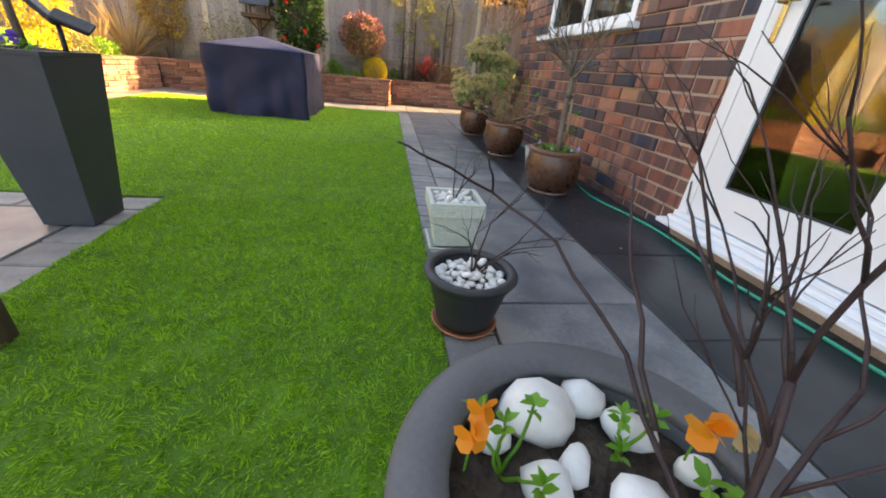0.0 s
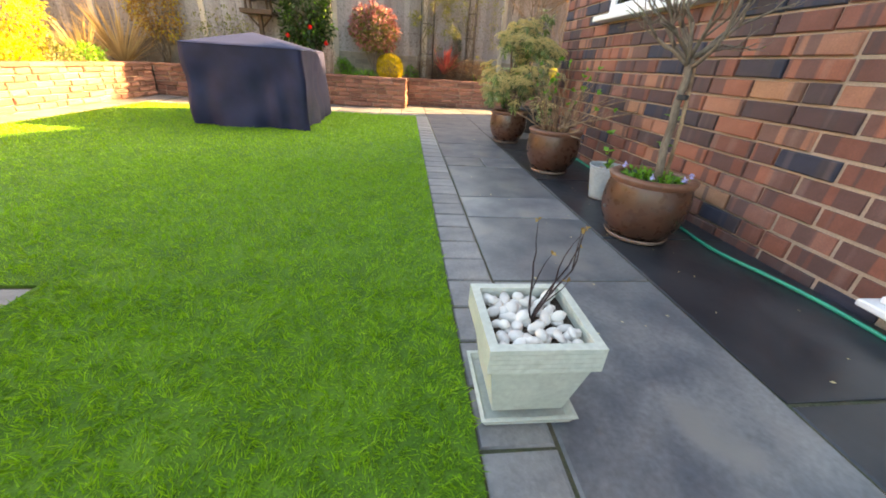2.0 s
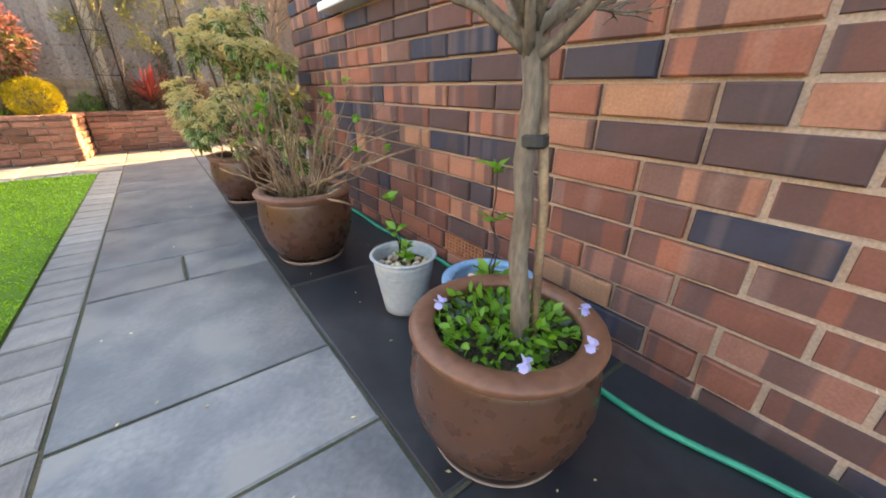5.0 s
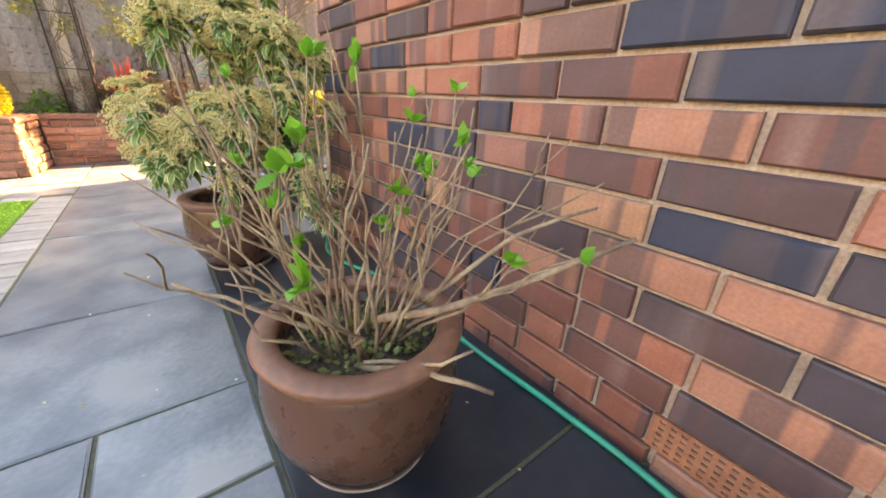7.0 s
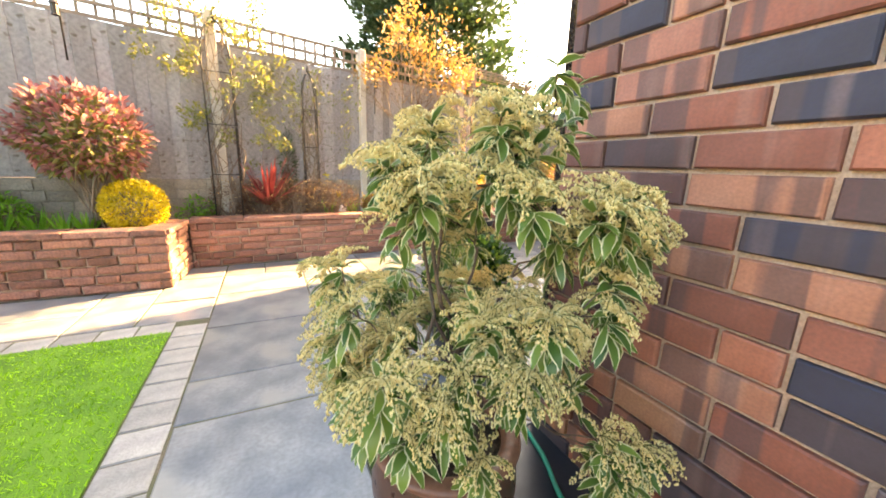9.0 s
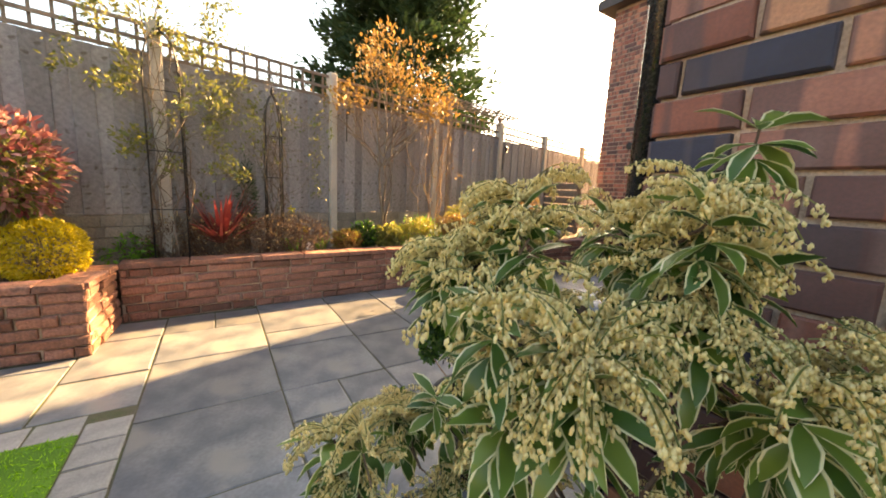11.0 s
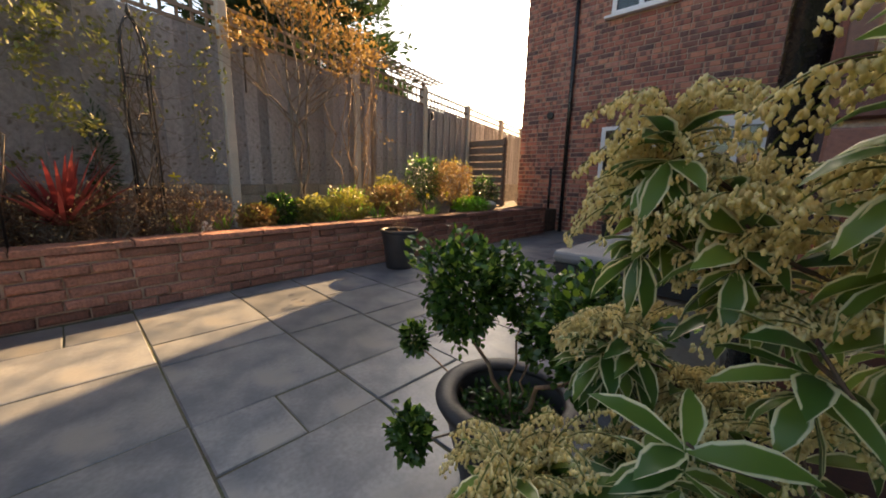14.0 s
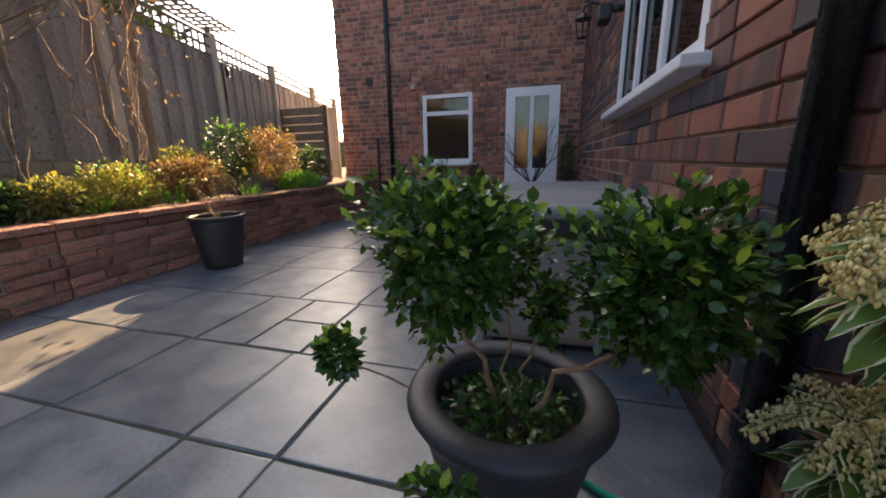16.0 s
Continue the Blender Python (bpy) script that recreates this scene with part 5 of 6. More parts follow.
for i, (c, r, n) in enumerate(HEADS):
    p, d = in_crown(int(n * 1.4), c, [q * 0.95 for q in r], 0.45, 0.8, seed=60 + i)
    flare = (0.84 + 0.26 * (p[:, 2:3] - c[2]) / r[2])
    p[:, :2] = np.array(c[:2]) + (p[:, :2] - np.array(c[:2])) * flare
    part("head", leaves("box leaves", p, d, 0.026, 0.020, M_BOX, 0.6, 0.25, seed=60 + i), boxt, "dense head of small glossy leaves")
    p, d = in_crown(n // 6, c, [q * 0.97 for q in r], 0.88, 0.8, seed=60 + i)
    flare = (0.84 + 0.26 * (p[:, 2:3] - c[2]) / r[2])
    p[:, :2] = np.array(c[:2]) + (p[:, :2] - np.array(c[:2])) * flare
    keep = d[:, 2] > 0.15
    part("young_growth", leaves("young tips", p[keep], d[keep], 0.027, 0.019, M_BOXTIP, 0.45, 0.5, seed=80 + i), boxt, "yellow-green young tips")
    start = (rng.uniform(-0.05, 0.05), rng.uniform(-0.05, 0.05), -0.038)
    pts = wavy(start, (c[0], c[1], c[2] - r[2] * 0.3), rng, 0.02, 0.08, 6)
    v, f = tube(pts, taper(0.0075 if n > 1000 else 0.004, 0.005 if n > 1000 else 0.003, 7), 7)
    part("stem", mesh_of("box stem", v, f, M_CANE, True), boxt)
p, d = in_crown(700, (0, 0, -0.03), (0.165, 0.165, 0.06), 0.2, 0.4, seed=75)
p[:, 2] = np.abs(p[:, 2] + 0.03) - 0.03
part("low_foliage", leaves("low leaves", p, d, 0.024, 0.015, M_BOX, 0.6, 0.4, seed=75), boxt, "low leafy shoots over the soil")


# The covered fire-pit table on the turf
cover = thing("table_cover", (-2.43, 7.38, 0.0), "navy fabric cover draped over a square garden table", "table cover")
corners = [(-0.55, -0.70), (0.745, -0.79), (0.70, 0.68), (-0.61, 0.74)]


def cover_sheet():
    verts, faces = [], []
    across, down = 22, 16
    ring = []
    for k in range(4):
        a, b = corners[k], corners[(k + 1) % 4]
        for i in range(across):
            t = i / across
            ring.append((a[0] + (b[0] - a[0]) * t, a[1] + (b[1] - a[1]) * t, t))
    n = len(ring)
    for j in range(down + 1):
        s = j / down
        z = 0.845 * (1 - s) + 0.012 * s
        for i, (x, y, t) in enumerate(ring):
            edge = min(t, 1 - t)
            wave = 0.030 * s * math.sin(i * 0.9 + 2.1 * math.sin(i * 0.37)) + 0.016 * math.sin(i * 0.55 + 9 * s) * s * (1 - 0.5 * s) + 0.035 * noise.noise(Vector((x * 2.5, y * 2.5, z * 3))) * min(1, 4 * s)
            sag = -0.035 * math.sin(math.pi * t) * math.sin(math.pi * min(s * 1.2, 1))
            grow = 1.0 + (0.02 * s) + (wave + sag) / 0.8
            lift = 0.02 * noise.noise(Vector((x * 3, y * 3, 5.0))) if j == down else 0
            verts.append((x * grow, y * grow, max(z + lift, 0.008)))
        if j:
            for i in range(n):
                k = (i + 1) % n
                faces.append(((j - 1) * n + i, j * n + i, j * n + k, (j - 1) * n + k))
    return verts, faces, n


v, f, n = cover_sheet()
part("skirt", mesh_of("cover skirt", v, f, M_COVER, True), cover, "creased navy skirt reaching the turf")
top = list(v[:n])
rings = [top]
for s in (0.97, 0.85, 0.65, 0.45, 0.25):
    rings.append([(x * s, y * s, 0.845 + (1 - s) ** 0.9 * 0.17 + (0.012 if s == 0.97 else 0) + 0.006 * noise.noise(Vector((x * s * 5, y * s * 5, 1)))) for x, y, z in top])
tv = [p for r in rings for p in r] + [(0, 0, 1.015)]
tf = []
for j in range(len(rings) - 1):
    for i in range(n):
        k = (i + 1) % n
        tf.append((j * n + i, j * n + k, (j + 1) * n + k, (j + 1) * n + i))
base = (len(rings) - 1) * n
tf += [(base + i, base + (i + 1) % n, len(tv) - 1) for i in range(n)]
part("top", mesh_of("cover top", tv, tf, M_COVER, True), cover, "peaked navy top")
seam = [Vector(p) + Vector((0, 0, 0.003)) for p in top] + [Vector(top[0]) + Vector((0, 0, 0.003))]
sv, sf = tube(seam, 0.006, 5)
part("piping", mesh_of("piping", sv, sf, M_COVER, True), cover, "sewn edge piping")

# The tall tapered planter on the terrace with a young tree, pansies and a solar spotlight
PLANTER = (-2.05, 2.88)
tall = thing("tall_planter", (*PLANTER, 0.0), "tall tapered slate-grey square planter on the terrace", "planter")
v, f = joined([square_ring(0.168, 0.006, 0.725, 0.022, 0.062), ([(-0.10, -0.10, 0.01), (0.10, -0.10, 0.01), (0.10, 0.10, 0.01), (-0.10, 0.10, 0.01)], [(3, 2, 1, 0)])])
part("body", welded(mesh_of("planter body", v, f, M_PLANTER)), tall)
v, f = square_ring(0.171, 0.726, 0.748, 0.028, 0.002)
part("rim", welded(mesh_of("planter rim", v, f, M_PLANTER)), tall)
v, f = box((-0.135, -0.135, 0.62), (0.135, 0.135, 0.715))
solo("soil", mesh_of("planter soil", v, f, M_EARTH), "dark potting soil in the tall planter", "soil", at=(*PLANTER, 0))
seedling("pansy_plant", (PLANTER[0] - 0.06, PLANTER[1] - 0.04, 0.715), "leafy winter pansies in the planter", [((0, 0, 0.04), 8), ((0.06, 0.03, 0.05), 8), ((0.13, -0.02, 0.04), 8), ((-0.04, 0.05, 0.04), 7)], 0.032, 31, M_GREEN)
for i, (x, y, m, label) in enumerate(((0.0, -0.10, M_VIOLET, "deep violet pansy in flower"), (0.06, -0.11, M_VIOLET, "deep violet pansy in flower"), (-0.10, -0.11, M_ORANGE, "orange pansy in flower"), (-0.08, -0.04, M_ORANGE, "orange pansy in flower"))):
    flower("pansy", (PLANTER[0] + x, PLANTER[1] + y, 0.755), 0.030, m, label, 40 + i, 0.03)
stem = thing("young_tree", (PLANTER[0] - 0.02, PLANTER[1] + 0.03, 0.71), "slender young tree with a smooth grey trunk", "tree")
rng = random.Random(23)
v, f = tube(wavy((0, 0, 0), (-0.03, 0.02, 1.0), rng, 0, 0.015, 6), taper(0.015, 0.012, 7), 9)
part("trunk", mesh_of("young trunk", v, f, M_BARK, True), stem)
wood, tips = [], []
for k in range(7):
    a = k * 0.9
    twigs((-0.03, 0.02, 0.95 + 0.02 * k), (math.cos(a), math.sin(a), 0.9), 0.28, 0.008, 2, rng, 0.5, 0.2, wood, tips)
v, f = joined(wood)
part("wood", mesh_of("young branches", v, f, M_BARK, True), stem)
lamp = thing("solar_spotlight", (PLANTER[0] + 0.115, PLANTER[1] + 0.05, 0.71), "black solar spotlight with two tilted heads on a stake", "lamp")
v, f = tube([(0, 0, -0.05), (0, 0, 0.15)], 0.010, 8)
part("stake", mesh_of("lamp stake", v, f, M_IRON, True), lamp)
for name, at, turn in (("panel", (0.055, 0.0, 0.150), (28, 22, 20)), ("head", (-0.045, 0.0, 0.185), (0, 48, 15))):
    v, f = rounded_box((-0.065, -0.042, -0.011), (0.065, 0.042, 0.011), 0.008, 2)
    part(name, mesh_of(name, v, f, M_IRON), lamp, "black plastic lamp head", at=Matrix.Translation(at) @ pose(0, 0, 0, *turn))

# A timber post at the edge of the terrace
v, f = rounded_box((-0.05, -0.05, 0.0), (0.05, 0.05, 1.9), 0.006, 2)
ob = solo("wooden_post", mesh_of("wooden post", v, f, M_WOOD), "dark brown square timber post beside the turf", "post", at=(-1.69, 1.93, 0.0))

# Garden hose along the foot of the wall
hose_pts = [(1.19, -0.6), (1.19, 0.7), (1.18, 1.6), (1.17, 1.95), (1.15, 2.35), (1.20, 2.75), (1.20, 3.05), (1.16, 3.3), (1.10, 3.56), (1.12, 3.85), (1.20, 4.3), (1.245, 4.65), (1.24, 4.95), (1.22, 5.3), (1.24, 5.6), (1.22, 5.92), (1.13, 6.18), (1.11, 6.40), (1.19, 6.62), (1.25, 6.9), (1.33, 7.15), (1.45, 7.3)]
smooth = []
for i in range(len(hose_pts) - 1):
    p0, p1, p2, p3 = (Vector(hose_pts[min(max(i + k, 0), len(hose_pts) - 1)]) for k in (-1, 0, 1, 2))
    for k in range(6):
        t = k / 6
        q = 0.5 * (2 * p1 + (p2 - p0) * t + (2 * p0 - 5 * p1 + 4 * p2 - p3) * t * t + (3 * p1 - p0 - 3 * p2 + p3) * t ** 3)
        smooth.append((q.x, q.y, 0.011))
v, f = tube(smooth, 0.0095, 8)
solo("garden_hose", mesh_of("garden hose", v, f, M_HOSE, True), "thin turquoise-green garden hose lying along the wall", "hose")

# Terracotta air brick low in the wall
vent = thing("air_brick", (1.302, 4.565, 0.1), "terracotta air brick with a grid of square holes", "air brick")
v, f = joined([box((-0.004, a, c), (0.03, b, d)) for a, c, b, d in
               cubes_round((-0.143, -0.050), (0.143, 0.048), [(-0.132 + 0.0245 * i, -0.042 + 0.0182 * j, -0.132 + 0.0245 * i + 0.013, -0.042 + 0.0182 * j + 0.0105) for i in range(11) for j in range(5)])])
part("grille", mesh_of("air brick grille", v, f, M_TERRA), vent)
v, f = box((0.02, -0.14, -0.048), (0.032, 0.14, 0.046))
part("backing", mesh_of("air brick backing", v, f, M_GASKET), vent)

# Hot tub beyond the topiary, under its padded cover
tub = thing("hot_tub", (2.85, 7.22, 0.0), "square hot tub with taupe side panels beside the brick wall", "hot tub")
v, f = rounded_box((-0.78, -0.40, 0.02), (0.78, 0.40, 0.55), 0.05, 3)
part("shell", mesh_of("tub shell", v, f, M_TUB), tub)
for lo, hi in [((-0.70 + 0.36 * i, 0.395, 0.06), (-0.37 + 0.36 * i, 0.412, 0.52)) for i in range(4)] + [((-0.786, -0.36, 0.04), (-0.777, 0.36, 0.53))]:
    v, f = rounded_box(lo, hi, 0.006, 1)
    part("side_panel", mesh_of("tub panel", v, f, M_TUB), tub)
arch = [(-0.30, 0.07), (0.30, 0.07)] + [(0.30 * math.cos(a), 0.30 + 0.20 * math.sin(a)) for a in np.linspace(0, math.pi, 15)]
k = len(arch)
v = [(-0.802, y, z) for y, z in arch] + [(-0.79, y * 1.04, z) for y, z in arch]
f = [tuple(range(k - 1, -1, -1))] + [(i, (i + 1) % k, k + (i + 1) % k, k + i) for i in range(k)]
part("access_panel", mesh_of("access panel", v, f, M_TUB), tub, "arched access panel on the end")
lid = thing("tub_cover", (2.85, 7.22, 0.552), "padded grey vinyl hot tub cover with a dark skirt", "cover")
v, f = joined([rounded_box((-0.83, -0.43, 0.06), (-0.008, 0.45, 0.125), 0.03, 3), rounded_box((0.008, -0.43, 0.06), (0.83, 0.45, 0.125), 0.03, 3)])
part("pad", mesh_of("cover pads", v, f, M_TUBCOVER), lid)
v, f = box((-0.82, -0.42, 0.0), (0.82, 0.44, 0.06))
part("skirt", mesh_of("cover skirt", v, f, M_GASKET), lid, "black skirt below the pads")

# Black pot beside the bed wall
pot("plant_pot", (2.92, 10.02), 0.205, 0.15, 0.44, M_BLACKPOT, "black ribbed plastic pot beside the bed wall", wall=0.016, rim=0.024, soil=0.03)
soil_disc((2.92, 10.02), 0.185, 0.40)
sap = thing("young_shrub", (2.92, 10.02, 0.40), "sparse young plant with thin arching stalks", "shrub")
rng = random.Random(29)
wood, tips = [], []
for k in range(5):
    a = k * 1.25
    twigs((0, 0, 0), (0.5 * math.cos(a), 0.5 * math.sin(a), 1), 0.22, 0.004, 2, rng, 0.4, 0.1, wood, tips, (1, 2))
v, f = joined(wood)
part("wood", mesh_of("sapling stalks", v, f, M_CANE, True), sap)
p, w = arr(tips)
part("leaves", leaves("sapling leaves", np.repeat(p, 6, 0), np.repeat(w, 6, 0), 0.035, 0.016, M_OLIVE, 0.7, seed=30), sap)

# Wall lantern, security light and small fittings
lantern = thing("wall_lantern", (5.2, 6.80, 2.15), "black iron coach lantern on a curled bracket", "lantern")
v, f = tube([(0, 0.0, 0.30), (0, 0.12, 0.34), (0, 0.20, 0.30), (0, 0.20, 0.24)], 0.012, 7)
part("bracket", mesh_of("bracket", v, f, M_IRON, True), lantern)
v, f = lathe([(0.0, 0.26), (0.02, 0.25), (0.09, 0.19), (0.095, 0.18), (0.0, 0.18)], 6, (0, 0.20, 0))
part("cap", mesh_of("lantern cap", v, f, M_IRON), lantern)
v, f = joined([tube([(0.085 * math.cos(a), 0.20 + 0.085 * math.sin(a), 0.18), (0.055 * math.cos(a), 0.20 + 0.055 * math.sin(a), 0.0)], 0.006, 5) for a in (0, 1.047, 2.094, 3.1416, 4.19, 5.236)] + [lathe([(0, -0.02), (0.06, 0.0), (0.0, 0.006)], 6, (0, 0.2, 0))])
part("cage", mesh_of("lantern cage", v, f, M_IRON), lantern)
flood = thing("security_light", (3.95, 6.82, 2.0), "dark swivel security light on the brick wall", "lamp")
v, f = tube([(0, -0.03, 0), (0, 0.08, 0.0)], 0.03, 8)
part("mount", mesh_of("light mount", v, f, M_IRON, True), flood)
v, f = rounded_box((-0.08, 0.06, -0.10), (0.08, 0.16, 0.03), 0.02, 2)
part("head", mesh_of("light head", v, f, M_IRON), flood)
for (y, z, r), label in (((10.75, 2.37, 0.075), "round dark flue cover on the brick wing"), ((9.83, 2.22, 0.045), "small pale vent cover on the brick wing"), ((8.42, 2.30, 0.04), "small dark hook plate on the brick wing")):
    v, f = lathe([(0, 0.03), (r, 0.02), (r, -0.02), (0, -0.02)], 16)
    ob = solo("wall_fitting", mesh_of("wall fitting", v, f, M_CONCRETE if "pale" in label else M_IRON), label, "wall fitting")
    ob.matrix_world = Matrix.Translation((WING_X - 0.012, y, z)) @ pose(0, 0, 0, 0, -90, 0)


# Shrubs in the beds
def shrub(name, at, radii, count, leaf, material, label, category="shrub", seed=0, stems=7, stem_material=None, lump=0.4, inner=0.35, spread=0.8, width=0.5, tips=None, base=None):
    """A bush: stems from its foot and a lumpy crown of leaves about at."""
    foot = Vector((at[0], at[1], base if base is not None else BED_TOP - 0.08))
    ob = thing(name, foot, label, category)
    c = Vector(at) - foot
    rng = random.Random(seed)
    wood = []
    for k in range(stems):
        a = rng.uniform(0, 6.28)
        tip = c + Vector((math.cos(a) * radii[0] * 0.6, math.sin(a) * radii[1] * 0.6, rng.uniform(-0.2, 0.7) * radii[2]))
        pts = wavy((rng.uniform(-0.05, 0.05), rng.uniform(-0.05, 0.05), 0), tip, rng, 0, 0.06, 5)
        wood.append(tube(pts, taper(0.012, 0.004, 6), 5))
    v, f = joined(wood)
    part("wood", mesh_of("stems", v, f, stem_material or M_BARK, True), ob)
    p, d = in_crown(count, c, radii, inner, lump, seed=seed)
    keep = p[:, 2] > 0.01
    part("leaves", leaves("leaves", p[keep], d[keep], leaf, leaf * width, material, spread, 0.15, seed=seed), ob)
    if tips:
        p, d = in_crown(tips[1], c + Vector((0, 0, radii[2] * 0.15)), [r * 1.05 for r in radii], 0.8, lump, seed=seed)
        part("young_growth", leaves("tips", p, d, tips[2], tips[2] * 0.5, tips[0], 0.6, 0.3, seed=seed + 1), ob)
    return ob


def tuft(name, at, count, length, width, material, label, seed=0, rise=1.0, category="plant", base=None):
    """A tuft of strap leaves that arch out from one foot."""
    rng = np.random.default_rng(seed)
    foot = (at[0], at[1], base if base is not None else BED_TOP - 0.08)
    ob = thing(name, foot, label, category)
    strap = ([(-0.5, 0, 0), (0.5, 0, 0), (-0.55, 0.35, 0), (0.55, 0.35, 0), (-0.4, 0.7, -0.06), (0.4, 0.7, -0.06), (0, 1, -0.2)], [(0, 1, 3), (0, 3, 2), (2, 3, 5), (2, 5, 4), (4, 5, 6)])
    tv = [(x, y, z * length / width * 0.35) for x, y, z in strap[0]]
    a = rng.uniform(0, 6.28, count)
    way = np.c_[np.cos(a), np.sin(a), rise * rng.uniform(0.25, 2.6, count)]
    places = np.c_[0.03 * np.cos(a), 0.03 * np.sin(a), np.zeros(count)]
    part("leaves", strewn("strap leaves", (tv, strap[1]), places, way, rng.normal(0, 0.15, count), length * rng.uniform(0.6, 1.1, count), width * rng.uniform(0.8, 1.2, count), material), ob)
    return ob


shrub("box_ball", (-0.86, 9.98, 0.68), (0.255, 0.255, 0.245), 5200, 0.026, M_GOLD, "clipped golden box ball at the bed corner", seed=101, lump=0.06, inner=0.72, spread=0.6, width=0.65)
shrub("photinia", (-1.14, 10.0, 1.27), (0.40, 0.27, 0.34), 1500, 0.085, M_OLIVE, "photinia with red and pink young leaves", seed=102, stems=9, width=0.36, tips=(M_RED, 1500, 0.075))
shrub("camellia", (-2.38, 9.98, 1.55), (0.47, 0.30, 0.88), 3000, 0.085, M_DARKLEAF, "glossy dark green camellia with a few red flowers", seed=103, stems=8, width=0.5, tips=(M_GREEN, 420, 0.07))
for i, (x, y, z) in enumerate(((-2.55, 9.70, 1.72), (-2.25, 9.70, 1.25), (-2.0, 9.74, 1.02), (-2.65, 9.72, 1.1))):
    ob = thing("camellia_flower", (x, y, z), "open scarlet camellia flower", "flower", "camellia flowers")
    rs = np.random.default_rng(i)
    a = np.linspace(0, 6.28, 14)
    part("petals", strewn("camellia petals", SMALL_LEAF, np.zeros((14, 3)), np.c_[np.cos(a), -0.6 + 0 * a, np.sin(a)], rs.normal(0, 0.4, 14), 0.05, 0.042, M_SCARLET), ob)
shrub("silver_heather", (-1.98, 9.86, 0.74), (0.15, 0.14, 0.26), 1500, 0.03, M_SILVER, "upright silver-pink heather in bloom", seed=104, width=0.3, stems=4)
for i, x in enumerate((-1.72, -1.52, -1.34, -1.20)):
    tuft("bulb_leaves", (x, 9.86 + 0.05 * (i % 2), 0), 34, 0.24, 0.018, M_GREEN, "clump of fresh green bulb leaves", 110 + i, 1.6)
shrub("euphorbia", (-1.78, 10.05, 0.62), (0.20, 0.15, 0.17), 700, 0.05, M_GREEN, "low bright green leafy perennial", seed=105, width=0.35)
shrub("low_shrub", (-0.48, 10.55, 0.58), (0.20, 0.15, 0.15), 700, 0.045, M_GREEN, "low fresh green shrub at the bed corner", seed=106)
for i, x in enumerate((-0.12, 0.2, 0.52, 0.85, 1.1)):
    shrub("heather", (x, 10.52 + 0.04 * (i % 2), 0.65), (0.28, 0.16, 0.24), 2200, 0.028, M_HEATH, "low brown winter heather spilling to the wall", seed=120 + i, width=0.3, tips=(M_STRAW, 120, 0.03))
tuft("cordyline", (0.27, 10.62, 0), 90, 0.62, 0.032, M_CORDY, "crimson cordyline with a fan of strap leaves", 130, 1.2, base=0.62)
shrub("dwarf_conifer", (0.52, 10.78, 1.1), (0.09, 0.09, 0.42), 900, 0.045, M_DARKLEAF, "narrow dark dwarf conifer", seed=131, width=0.3, spread=0.3)
RIGHT_BED = ((1.6, 10.62, 0.60, 0.17, 0.12, M_DULLRUST, "low orange-brown shrub"), (1.88, 10.74, 0.64, 0.18, 0.16, M_DARKLEAF, "low dark blue-green shrub"), (2.20, 10.66, 0.63, 0.20, 0.15, M_OLIVE, "low grey-green shrub"),
             (2.68, 10.76, 0.66, 0.33, 0.20, M_DULLGOLD, "bushy yellow-green shrub in sunlight"), (3.42, 10.80, 0.72, 0.36, 0.22, M_DULLRUST, "round coppery shrub in the bed"), (3.6, 11.1, 0.82, 0.24, 0.20, M_OLIVE, "clipped green shrub ball"),
             (4.66, 10.85, 0.98, 0.42, 0.32, M_DULLRUST, "large round coppery shrub"), (4.35, 11.15, 0.98, 0.35, 0.35, M_DARKLEAF, "round dark green shrub"), (4.95, 10.68, 0.60, 0.35, 0.13, M_GREEN, "low green leafy plants"), (5.6, 10.9, 0.80, 0.3, 0.25, M_DARKLEAF, "dark evergreen shrub"))
for i, (x, y, z, r, h, m, label) in enumerate(RIGHT_BED):
    shrub("bed_shrub", (x, y, z), (r, r * 0.7, h), int(1500 + 3500 * r), 0.042, m, label + " in the raised bed", seed=140 + i, width=0.42, tips=(M_DULLGOLD if m in (M_DULLRUST, M_OLIVE) else M_GREEN, 220, 0.04))
for i, (x, y) in enumerate(((0.98, 10.55), (1.28, 10.58), (2.40, 10.62), (3.05, 10.62), (3.95, 10.6))):
    tuft("bulb_leaves", (x, y, 0), 26, 0.26, 0.016, M_GREEN, "clump of fresh green bulb leaves", 160 + i, 1.6)
for i, (x, y, z) in enumerate(((0.95, 10.55, 0.98), (1.12, 10.6, 0.75), (3.85, 10.55, 0.78), (4.3, 10.6, 0.80))):
    flower("daffodil", (x, y, z - 0.03), 0.05, M_GOLD, "small yellow spring flower", 170 + i, 0.03)
v, f = rounded_box((-0.05, -0.02, 0), (0.05, 0.02, 0.16), 0.01, 2)
ob = solo("slate_marker", mesh_of("slate marker", v, f, M_PEBBLE), "pale stone marker leaning in the bed", "garden ornament")
ob.matrix_world = Matrix.Translation((1.12, 10.48, BED_TOP - 0.08)) @ pose(0, 0, 0, -15, 20, 30)
boulder = pebble_mesh(random.Random(3), 0.16)
boulder.materials.append(M_CONCRETE)
solo("boulder", boulder, "rounded pale stone ornament in the bed", "stone", at=(5.55, 10.75, 0.58))

